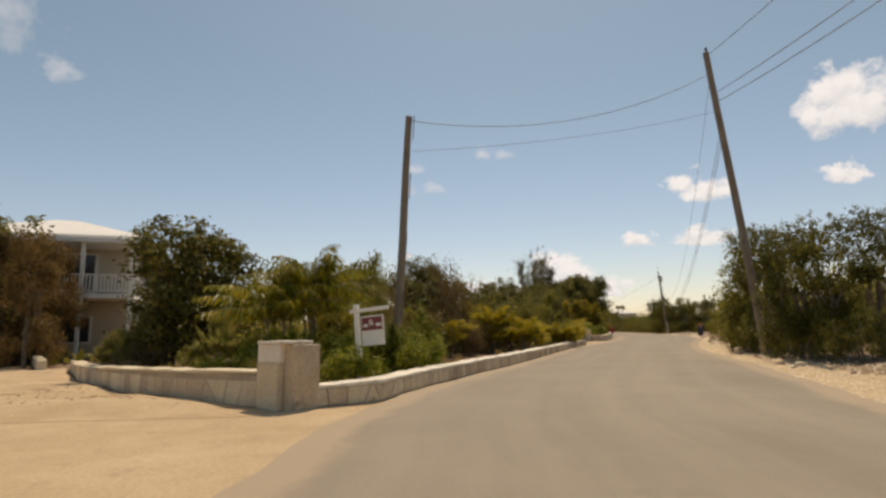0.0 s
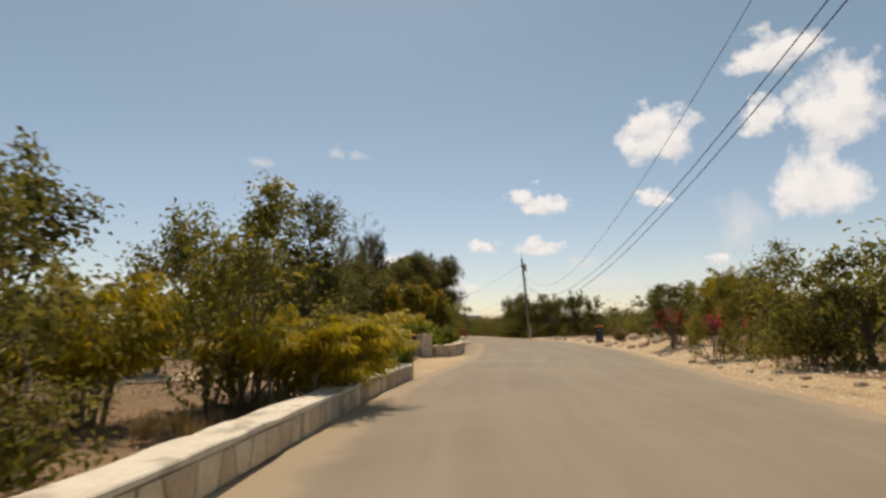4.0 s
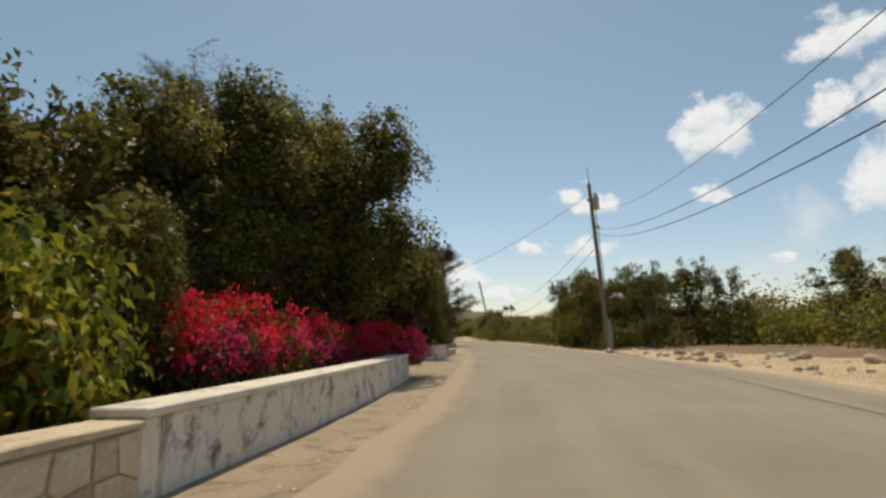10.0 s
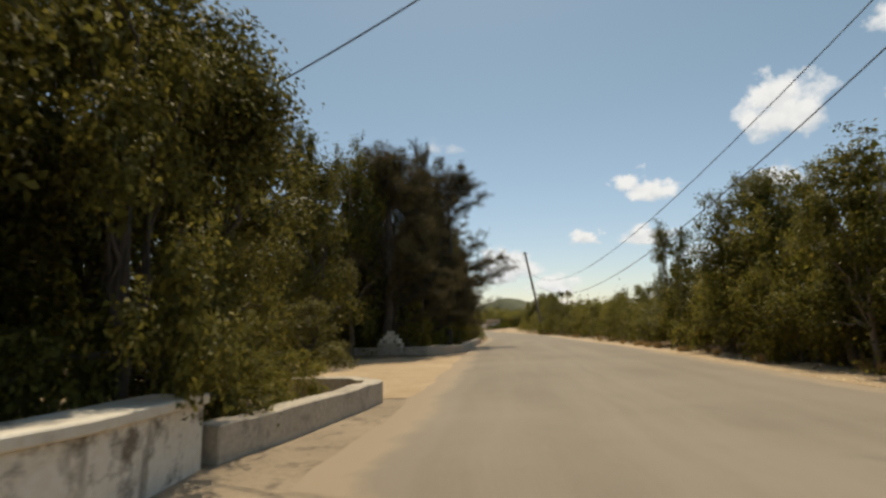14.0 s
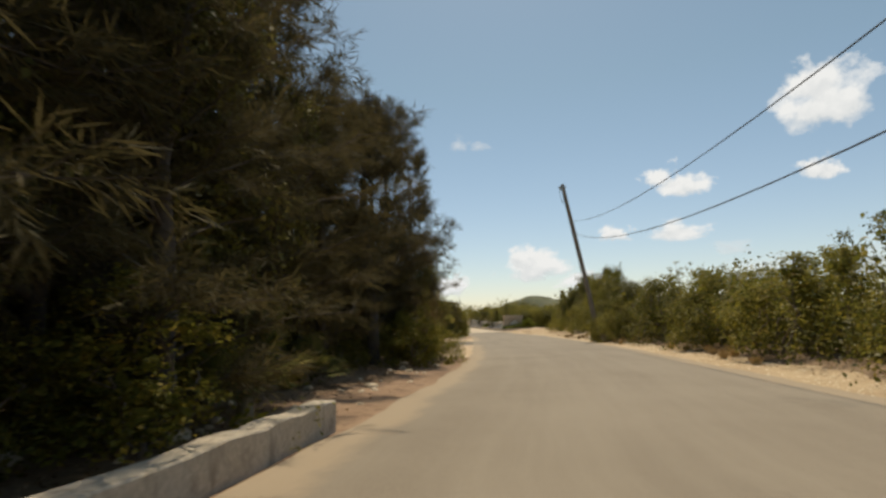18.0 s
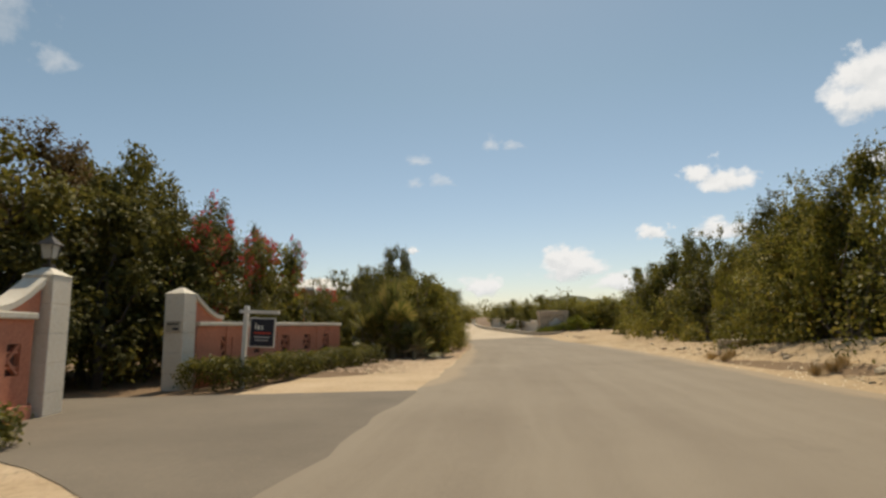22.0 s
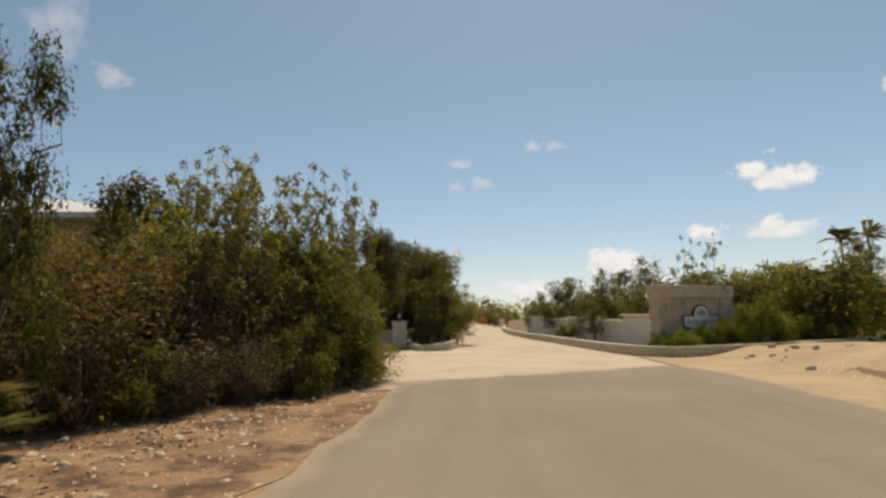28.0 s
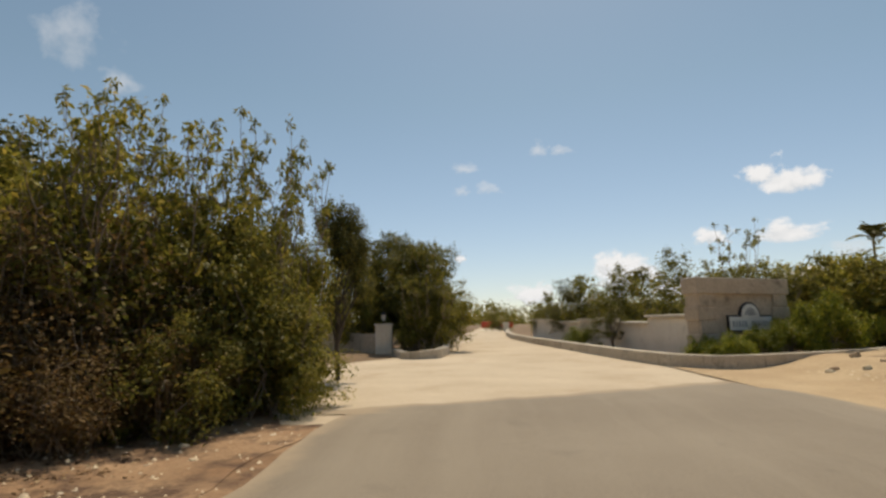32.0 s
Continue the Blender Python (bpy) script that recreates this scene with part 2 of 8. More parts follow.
TWIG = surface("dry_twig", (0.20, 0.145, 0.095), (0.30, 0.225, 0.155), 0.9, 3, 30, 0.3)
CABLE = surface("black_cable", (0.03, 0.028, 0.026), (0.045, 0.042, 0.04), 0.6, 3, 30, 0.0)
STEEL = surface("galvanised_steel", (0.42, 0.42, 0.41), (0.52, 0.52, 0.50), 0.45, 3, 30, 0.1, metal=0.6)
TRANSFORMER = surface("pale_grey_can", (0.42, 0.40, 0.36), (0.50, 0.48, 0.44), 0.5, 3, 30, 0.1)
CERAMIC = surface("brown_ceramic", (0.10, 0.06, 0.045), (0.13, 0.08, 0.06), 0.25, 5, 20, 0.0)
BIN_GREEN = surface("green_bin_plastic", (0.012, 0.035, 0.022), (0.018, 0.046, 0.03), 0.5, 3, 60, 0.05)
BIN_BLUE = surface("navy_bin_plastic", (0.020, 0.022, 0.045), (0.028, 0.030, 0.058), 0.5, 3, 60, 0.05)
LID_ORANGE = surface("orange_lid_plastic", (0.75, 0.24, 0.02), (0.82, 0.29, 0.03), 0.45, 3, 60, 0.05)
RUBBER = surface("black_rubber", (0.02, 0.02, 0.02), (0.03, 0.03, 0.03), 0.8, 5, 40, 0.1)
WHITE_PAINT = surface("white_paint", (0.74, 0.70, 0.63), (0.80, 0.77, 0.70), 0.6, 3, 40, 0.1, spots=(0.6, 0.55, 0.47), spot_scale=4, spot_at=0.68)
MAROON = surface("maroon_panel", (0.16, 0.03, 0.035), (0.20, 0.04, 0.045), 0.5, 3, 40, 0.0)
NAVY_PANEL = surface("dark_navy_panel", (0.015, 0.016, 0.03), (0.02, 0.022, 0.04), 0.4, 3, 40, 0.0)
RED_PRINT = surface("red_print", (0.60, 0.05, 0.03), (0.66, 0.07, 0.04), 0.5, 3, 40, 0.0)
GREY_PRINT = surface("grey_print", (0.35, 0.34, 0.33), (0.42, 0.41, 0.40), 0.5, 3, 40, 0.0)
BLACK_LINE = surface("black_paint", (0.02, 0.02, 0.02), (0.035, 0.03, 0.03), 0.6, 3, 40, 0.0)
YELLOW_PLAQUE = surface("ochre_plaque", (0.40, 0.30, 0.09), (0.48, 0.37, 0.13), 0.7, 3, 30, 0.1)
PINK_PLAQUE = surface("pink_plaster", (0.55, 0.30, 0.24), (0.62, 0.36, 0.29), 0.85, 3, 30, 0.2)
TEAL = surface("teal_tile", (0.10, 0.32, 0.38), (0.14, 0.40, 0.46), 0.4, 3, 30, 0.1)
HOUSE_WALL = surface("cream_house_render", (0.48, 0.42, 0.33), (0.54, 0.48, 0.39), 0.85, 0.7, 20, 0.2)
ROOF_WHITE = surface("white_roof", (0.66, 0.63, 0.58), (0.74, 0.71, 0.66), 0.7, 0.8, 14, 0.2)
WINDOW_DARK = surface("dark_window_glass", (0.03, 0.035, 0.04), (0.05, 0.055, 0.06), 0.1, 1, 10, 0.0)
LANTERN_METAL = surface("dark_bronze", (0.06, 0.05, 0.04), (0.09, 0.075, 0.06), 0.5, 4, 40, 0.1, metal=0.5)
LANTERN_GLASS = surface("milky_lamp_glass", (0.45, 0.43, 0.38), (0.52, 0.50, 0.45), 0.2, 4, 40, 0.0)
BARRIER_RED = surface("red_barrier_plastic", (0.60, 0.07, 0.03), (0.68, 0.10, 0.05), 0.6, 2, 30, 0.1)
HILL = surface("hazy_scrub_hill", (0.10, 0.11, 0.06), (0.16, 0.155, 0.09), 0.95, 0.02, 0.3, 0.0)

LEAF_BROAD = leafy("dark_broad_leaf", [(0.064, 0.068, 0.018), (0.102, 0.104, 0.024), (0.155, 0.148, 0.031), (0.235, 0.19, 0.042)], 0.5, 0.45)
# next two: LEAF_BROAD retoned, colour set for the backlit shade of the left-hand grove
LEAF_GROVE = leafy("grove_shade_leaf", [(0.069, 0.069, 0.021), (0.107, 0.103, 0.026), (0.159, 0.146, 0.036), (0.24, 0.202, 0.052)], 0.6, 0.4)
LEAF_CANOPY = leafy("canopy_shade_leaf", [(0.083, 0.085, 0.022), (0.125, 0.125, 0.031), (0.194, 0.18, 0.045), (0.312, 0.263, 0.062)], 0.6, 0.48)
LEAF_SHRUB = leafy("olive_shrub_leaf", [(0.115, 0.112, 0.026), (0.185, 0.178, 0.034), (0.255, 0.236, 0.046), (0.37, 0.285, 0.07)], 0.6, 0.5)
LEAF_GREEN = leafy("fresh_green_leaf", [(0.100, 0.130, 0.018), (0.165, 0.20, 0.024), (0.250, 0.268, 0.030), (0.38, 0.33, 0.048)], 0.5, 0.38)
LEAF_DRY = leafy("brown_dry_leaf", [(0.127, 0.081, 0.032), (0.196, 0.115, 0.048), (0.138, 0.103, 0.032), (0.253, 0.155, 0.069)], 0.7, 0.4)
LEAF_GRAPE = leafy("sea_grape_leaf", [(0.14, 0.138, 0.018), (0.225, 0.212, 0.024), (0.34, 0.285, 0.032), (0.47, 0.325, 0.045), (0.36, 0.17, 0.045)], 0.4, 0.55)
LEAF_ARECA = leafy("yellow_palm_leaf", [(0.20, 0.18, 0.018), (0.36, 0.30, 0.024), (0.58, 0.43, 0.032), (0.27, 0.23, 0.02)], 0.5, 0.45)
LEAF_FEATHER = leafy("green_palm_leaf", [(0.10, 0.12, 0.014), (0.18, 0.19, 0.02), (0.30, 0.26, 0.025), (0.40, 0.30, 0.03)], 0.45, 0.4)
LEAF_FAN = leafy("grey_green_fan_leaf", [(0.085, 0.10, 0.03), (0.15, 0.16, 0.045), (0.24, 0.22, 0.07), (0.30, 0.23, 0.09)], 0.4, 0.35)
LEAF_CASU = leafy("casuarina_needle", [(0.057, 0.051, 0.025), (0.086, 0.073, 0.035), (0.124, 0.099, 0.049), (0.083, 0.073, 0.035)], 0.8, 0.4)
BRACT = leafy("magenta_bract", [(0.62, 0.03, 0.16), (0.74, 0.06, 0.27), (0.70, 0.03, 0.11), (0.80, 0.13, 0.36)], 0.6, 0.5)
BRACT_RED = leafy("red_bract", [(0.74, 0.022, 0.045), (0.86, 0.05, 0.07), (0.78, 0.035, 0.13)], 0.6, 0.5)
FLOWER = leafy("coral_flower", [(0.62, 0.06, 0.06), (0.72, 0.12, 0.10)], 0.6, 0.3)
STRAW = leafy("straw", [(0.34, 0.24, 0.12), (0.46, 0.34, 0.18), (0.40, 0.27, 0.12)], 0.8, 0.2)
LITTER = leafy("fallen_leaf", [(0.20, 0.115, 0.06), (0.30, 0.175, 0.09), (0.46, 0.34, 0.22), (0.25, 0.14, 0.075)], 0.8, 0.05)

# ---------------------------------------------------------------- small builders
rng = np.random.default_rng(7)


def fast_mesh(name, verts, faces, material, smooth=False):
    """A mesh from an array of points and an array of equal-sided faces."""
    me = bpy.data.meshes.new(name)
    verts, faces = np.asarray(verts, np.float32), np.asarray(faces, np.int32)
    k = faces.shape[1]
    me.vertices.add(len(verts))
    me.vertices.foreach_set("co", verts.ravel())
    me.loops.add(faces.size)
    me.loops.foreach_set("vertex_index", faces.ravel())
    me.polygons.add(len(faces))
    me.polygons.foreach_set("loop_start", np.arange(0, faces.size, k, dtype=np.int32))
    me.update(calc_edges=True)
    if smooth:
        me.polygons.foreach_set("use_smooth", np.ones(len(faces), bool))
    me.materials.append(material)
    return me


def held(ob, parent=None, label=""):
    if parent is not None:
        ob.parent = parent
    return tagged(ob, label)


def part(name, bm, material, parent=None, label="", smooth=False):
    """Links a bmesh as ONE mesh object under a thing or a part."""
    me = bpy.data.meshes.new(name)
    bm.normal_update()
    bm.to_mesh(me)
    bm.free()
    if smooth:
        me.polygons.foreach_set("use_smooth", np.ones(len(me.polygons), bool))
    me.materials.append(material)
    return held(new(name, me), parent, label)


def piece(name, mesh, parent, m):
    ob = new(name, mesh)
    ob.parent = parent
    ob.matrix_basis = m
    return ob


def thing(name, m, label, category, group="", kind=""):
    ob = new(name)
    ob.empty_display_size = 0.2
    ob.matrix_basis = m
    return tagged(ob, label, category, group, kind)


def slab(sx, sy, sz, at=(0, 0, 0), bevel=0.01, turn=0.0, bm=None, taper=1.0):
    """A box with softened edges, standing on at; taper narrows its foot."""
    own = bmesh.new()
    bmesh.ops.create_cube(own, size=1.0)
    for v in own.verts:
        k = taper if v.co.z < 0 else 1.0
        v.co = Vector((v.co.x * sx * k, v.co.y * sy * k, (v.co.z + 0.5) * sz))
    if bevel:
        bmesh.ops.bevel(own, geom=own.edges[:], offset=bevel, segments=2, affect="EDGES", profile=0.6)
    bmesh.ops.transform(own, matrix=Matrix.Translation(at) @ Matrix.Rotation(turn, 4, "Z"), verts=own.verts)
    if bm is None:
        return own
    tmp = bpy.data.meshes.new("tmp")
    own.to_mesh(tmp)
    own.free()
    bm.from_mesh(tmp)
    bpy.data.meshes.remove(tmp)
    return bm


def tube_arrays(points, radii, sides=6):
    P = np.asarray(points, float)
    T = np.gradient(P, axis=0)
    T /= np.linalg.norm(T, axis=1)[:, None] + 1e-9
    ref = np.array([0.31, 0.95, 0.07])
    U = np.cross(T, ref)
    U /= np.linalg.norm(U, axis=1)[:, None] + 1e-9
    V = np.cross(T, U)
    a = np.linspace(0, 2 * np.pi, sides, endpoint=False)
    ring = U[:, None] * np.cos(a)[None, :, None] + V[:, None] * np.sin(a)[None, :, None]
    verts = (P[:, None] + ring * np.asarray(radii, float)[:, None, None]).reshape(-1, 3)
    n = len(P)
    i = np.arange(n - 1)[:, None] * sides
    j = np.arange(sides)[None]
    k = (j + 1) % sides
    faces = np.stack([i + j, i + k, i + sides + k, i + sides + j], -1).reshape(-1, 4)
    return verts, faces


def joined(chunks):
    vs, fs, o = [], [], 0
    for v, f in chunks:
        vs.append(v)
        fs.append(f + o)
        o += len(v)
    return np.concatenate(vs), np.concatenate(fs)


def tube(name, points, radii, material, parent=None, label="", sides=8):
    v, f = tube_arrays(points, radii, sides)
    n = len(points)
    me = fast_mesh(name, v, f, material, True)
    return held(new(name, me), parent, label)


def sag(a, b, drop, n=24):
    s = np.linspace(0, 1, n)[:, None]
    p = np.asarray(a) * (1 - s) + np.asarray(b) * s
    p[:, 2] -= drop * 4 * s[:, 0] * (1 - s[:, 0])
    return p

# ---------------------------------------------------------------- the lie of the land
LEFT_X, LEFT_Y = zip(*[(-1.6, -40), (-1.4, 5), (-1.0, 7.5), (0.3, 11), (1.2, 13), (2.6, 15.5), (5.2, 21.5), (6.5, 24.5), (8.5, 29), (11.3, 35.5), (14.3, 40), (15.6, 42.6), (17.4, 46.5), (20.6, 53.5), (21.8, 56.3),
    (23.6, 60.5), (26.3, 68.5), (27.5, 72), (29.6, 79), (32.5, 90), (34.9, 100), (37, 107.5), (39.9, 117.7), (41.2, 123.5), (42.4, 131), (43.3, 137), (44.4, 143.8), (45.2, 149.5), (46.2, 158), (47.0, 164), (47.2, 170), (47.3, 180), (47.6, 195), (48.5, 215), (51, 270), (60, 420)])
RIGHT_X, RIGHT_Y = zip(*[(4.4, -40), (5, 4), (6.2, 7), (7.8, 10.7), (10, 16), (13.2, 24.5), (15.2, 28.2), (19, 35.4), (23, 42), (25.6, 46.8), (27.6, 52), (30.2, 57), (33, 63.5), (35, 70.5), (36.6, 77), (38, 83), (40.5, 92), (42.8, 101),
    (44.4, 109), (46.6, 119), (48.3, 126), (49.6, 133), (50.9, 141), (51.9, 148), (53, 156), (53.8, 165), (54.2, 171), (54.2, 178.5), (53.3, 183), (52.6, 188), (51.9, 194), (51.4, 203), (51.8, 215), (55, 270), (66, 420)])


def smooth_line(xs, ys, y):
    y = np.asarray(y, float)
    return sum(np.interp(y + d, ys, xs) for d in (-3, -1.5, 0, 1.5, 3)) / 5


def xl(y):
    return smooth_line(LEFT_X, LEFT_Y, y)


def xr(y):
    return smooth_line(RIGHT_X, RIGHT_Y, y)


def rise(y):
    """The road climbs gently past the junction."""
    return np.clip(np.asarray(y, float) - 170, 0, 130) * 0.032


def lumps(x, y):
    return (np.sin(x * 0.9 + 1.3 * np.sin(y * 0.37)) * np.cos(y * 0.8 + np.sin(x * 0.5)) + 0.6 * np.sin(x * 2.3 + y * 1.1) * np.cos(y * 2.0 - x * 0.7)) * 0.5


def ground_z(x, y):
    x, y = np.asarray(x, float), np.asarray(y, float)
    dl, dr = xl(y) - x, x - xr(y)
    off = np.maximum(dl, dr)
    k = np.clip((off - 0.5) / 2.5, 0, 1)
    k = k * k * (3 - 2 * k)
    bank = np.where(dr > dl, 0.20 + 0.30 * np.exp(-((y - 48) / 9) ** 2) + 0.45 * np.exp(-((y - 145) / 6) ** 2) + 0.42 * np.exp(-((y - 173) / 5) ** 2), 0.10)
    # open drives on the left stay level
    for y0, y1 in ((-2, 8.2), (38.5, 45), (66, 76), (84, 96), (126, 146), (174, 187)):
        bank = np.where((dl > dr) & (y + 0.25 * dl > y0) & (y + 0.25 * dl < y1 + 0.25 * dl) & (dl < 9), 0.0, bank)
    flat = np.where(bank == 0.0, 0.25, 1.0)
    return rise(y) - 0.05 + k * (bank + 0.09 * lumps(x, y) * flat)


def gz(x, y):
    return float(ground_z(x, y))


xs = np.unique(np.concatenate([np.arange(-40, 110, 1.0), [-3000, -2000, -1200, -700, -400, -250, -160, -100, -70, -55, 125, 150, 190, 250, 350, 600, 1000, 1800, 3000]]))
ys = np.unique(np.concatenate([np.arange(-20, 232, 1.0), [-3000, -1500, -800, -400, -200, -120, -80, -50, -35, 245, 265, 290, 330, 400, 500, 700, 1100, 1800, 3000, 4500]]))
GX, GY = np.meshgrid(xs, ys)
nx, ny = len(xs), len(ys)
ii = (np.arange(ny - 1)[:, None] * nx + np.arange(nx - 1)[None]).ravel()
ground = new("ground", fast_mesh("ground", np.stack([GX, GY, ground_z(GX, GY)], -1).reshape(-1, 3), np.stack([ii, ii + 1, ii + nx + 1, ii + nx], -1), SOIL, True))
tagged(ground, "dry brown sandy soil under the roadside scrub", "ground", kind="structure")


def lay_along(me, across, along, edge):
    """Gives a strip's mesh a UV layer in metres across and along, and a layer that tells how far in from the edge a point lies (1 is 2.2 m or more)."""
    idx = np.empty(len(me.loops), np.int32)
    me.loops.foreach_get("vertex_index", idx)
    me.uv_layers.new(name="along").data.foreach_set("uv", np.stack([across.ravel()[idx], along.ravel()[idx]], 1).astype(np.float32).ravel())
    c = np.clip(edge.ravel() / 2.2, 0, 1)[idx]
    me.color_attributes.new("from_edge", "FLOAT_COLOR", "CORNER").data.foreach_set("color", np.stack([c, c, c, np.ones_like(c)], 1).astype(np.float32).ravel())


def ribbon(name, y0, y1, left, right, z, material, label, category, step=0.5, cols=13, ragged=0.045, crown=0.0, parent=None, follow=False):
    """A strip of ground between two lines given as functions of y, with uneven edges."""
    yy = np.arange(y0, y1 + step * 0.5, step)
    a = left(yy) + ragged * (np.sin(yy * 1.7) + np.sin(yy * 4.3 + 1) * 0.6 + np.sin(yy * 9.1) * 0.3)
    b = right(yy) + ragged * (np.sin(yy * 1.3 + 2) + np.sin(yy * 3.9) * 0.6 + np.sin(yy * 8.3 + 1) * 0.3)
    s = np.linspace(0, 1, cols)[None]
    X = a[:, None] * (1 - s) + b[:, None] * s
    Y = np.repeat(yy[:, None], cols, 1)
    Z = rise(Y) + z + crown * (1 - (2 * s - 1) ** 4)
    if follow:
        Z = np.maximum(Z, ground_z(X, Y) + 0.02)
    i = (np.arange(len(yy) - 1)[:, None] * cols + np.arange(cols - 1)[None]).ravel()
    ob = new(name, fast_mesh(name, np.stack([X, Y, Z], -1).reshape(-1, 3), np.stack([i, i + 1, i + cols + 1, i + cols], -1), material, True))
    if material == ASPHALT:
        wide = (b - a)[:, None]
        swept = 2.0 * np.exp(-((Y - 139.2) / 3.2) ** 4) + 0.35 * np.clip((Y - 157) / 4, 0, 1)
        lay_along(ob.data, s * wide, Y, np.minimum(s * wide + swept, (1 - s) * wide))
    return tagged(held(ob, parent), label, category, kind="structure")


road = ribbon("road", -40, 174.0, xl, xr, 0.012, ASPHALT, "dusty sun-bleached asphalt road with ragged edges", "road", crown=0.03, cols=25)
tx, tv = np.meshgrid(np.linspace(46.9, 54.6, 40), np.linspace(0, 1, 8))
tongue_end = 174.45 + (tx - 47) * 0.30 + np.clip((tx - 47) / 8.8, 0, 1) ** 2 * 1.3 + 0.06 * np.sin(tx * 4.1) + 0.04 * np.sin(tx * 9.7)
ty = 174.0 + (tongue_end - 174.0) * tv
ts = np.clip((tx - xl(ty)) / (xr(ty) - xl(ty)), 0, 1)
tz = rise(ty) + (0.012 + 0.03 * (1 - (2 * ts - 1) ** 4)) * (1 - tv ** 3) + 0.006 * tv ** 3
ti = (np.arange(7)[:, None] * 40 + np.arange(39)[None]).ravel()
road_end = new("road_end", fast_mesh("road_end", np.stack([tx, ty, tz], -1).reshape(-1, 3), np.stack([ti, ti + 1, ti + 41, ti + 40], -1), ASPHALT, True))
lay_along(road_end.data, tx - xl(ty), ty, np.minimum(np.minimum(tx - xl(ty), xr(ty) - tx), (tongue_end - ty) * 1.5))
tagged(road_end, "ragged slanting end of the dusty asphalt", "road", kind="structure")
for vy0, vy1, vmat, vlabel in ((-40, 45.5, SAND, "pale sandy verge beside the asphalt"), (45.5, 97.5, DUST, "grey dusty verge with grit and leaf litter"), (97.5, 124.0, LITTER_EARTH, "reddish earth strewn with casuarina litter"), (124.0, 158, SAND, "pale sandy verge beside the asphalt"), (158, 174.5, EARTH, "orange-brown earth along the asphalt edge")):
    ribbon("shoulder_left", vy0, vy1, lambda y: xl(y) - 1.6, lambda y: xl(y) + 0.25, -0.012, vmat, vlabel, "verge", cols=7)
ribbon("shoulder_scrub", 158, 174.2, lambda y: xl(y) - 3.4 - 0.4 * np.sin(y * 0.9), lambda y: xl(y) - 0.12 - 0.9 * np.clip((166 - y) / 8, 0, 1), -0.005, EARTH, "orange-brown earth with pale stones below the scrub", "verge", cols=9, ragged=0.12, follow=True)
ribbon("shoulder_right", -40, 177, lambda y: xr(y) - 0.25, lambda y: xr(y) + 1.5 + 4.6 * np.exp(-((y - 54) / 15) ** 2) + 3.4 * np.exp(-((y - 158) / 16) ** 2) + 6.0 * np.exp(-((y - 172) / 9) ** 2), -0.008, SAND, "pale sandy verge with rubble beside the asphalt", "verge", cols=17, ragged=0.12, follow=True)
ribbon("white_road", 173.4, 300, lambda y: xl(y) - 0.3 - 3.8 * np.clip(1 - np.abs(y - 179.5) / 6.5, 0, 1), xr, 0.0, WHITE_ROAD, "pale compacted marl drive beyond the asphalt", "road", cols=15)
ax, av = np.meshgrid(np.linspace(53.4, 68, 60), np.linspace(0, 1, 30))
kerb_y = np.interp(ax, (53.4, 54.3, 55.2, 57, 60, 63.5, 68), (179.6, 179.1, 179.3, 180.1, 181.8, 183.1, 184.6)) + 0.08
ay = 167.0 + (kerb_y - 167.0) * av
az = 0.06 * np.logaddexp((ground_z(ax, ay) + 0.01) / 0.06, rise(ay) / 0.06)
ai = (np.arange(29)[:, None] * 60 + np.arange(59)[None]).ravel()
apron = new("sand_apron", fast_mesh("sand_apron", np.stack([ax, ay, az], -1).reshape(-1, 3), np.stack([ai, ai + 1, ai + 61, ai + 60], -1), SAND, True))
tagged(apron, "open pale sand before the kerb wall", "verge", kind="structure")
ribbon("driveway", -6, 8.0, lambda y: xl(y) - 26, lambda y: xl(y) + 0.3, -0.004, SAND, "pale sandy driveway mouth beside the stone wall", "driveway", cols=30)
ribbon("driveway", 7.6, 20.5, lambda y: np.interp(y, [7.6, 14, 20.5], [-27, -22, -19]), lambda y: np.interp(y, [8.0, 8.5, 9.2, 10.75, 12.1, 14.6, 18.6, 20.5], [-1.9, -2.4, -3.6, -5.4, -6.7, -8.6, -11.2, -12.4]) - 0.12, 0.0, SAND, "pale sandy drive curving up behind the stone wall", "driveway", cols=30, follow=True)
ribbon("driveway", 38.2, 44.8, lambda y: xl(y) - 9, lambda y: xl(y) + 0.3, -0.004, SAND, "pale sandy driveway where the bins stand", "driveway", cols=20)
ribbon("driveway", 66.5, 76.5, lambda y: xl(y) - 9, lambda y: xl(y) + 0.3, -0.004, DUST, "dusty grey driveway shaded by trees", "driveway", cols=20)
ribbon("driveway", 84.2, 96.4, lambda y: xl(y) - 7, lambda y: xl(y) + 0.3, -0.004, SAND, "pale sandy driveway between low walls", "driveway", cols=16)
ribbon("driveway", 135.4, 142.5, lambda y: xl(y) - np.where(y < 138.8, 0.2 + 4.6 * np.clip((y - 135.4) / 3.4, 0, 1) ** 1.4, 12), lambda y: xl(y) + 0.3, 0.006, DRIVE, "grey asphalt driveway between the gate pillars", "driveway", cols=20)
ribbon("gravel_apron", 124, 139.2, lambda y: xl(y) - 3.6, lambda y: xl(y) + 0.25, -0.002, GRAVEL_BED, "tan gravel apron beside the clipped hedge", "gravel", cols=12)
ribbon("gravel_apron", 142.1, 151.5, lambda y: xl(y) - 3.2, lambda y: xl(y) + 0.25, -0.002, GRAVEL_BED, "tan gravel apron beside the clipped hedge", "gravel", cols=12)

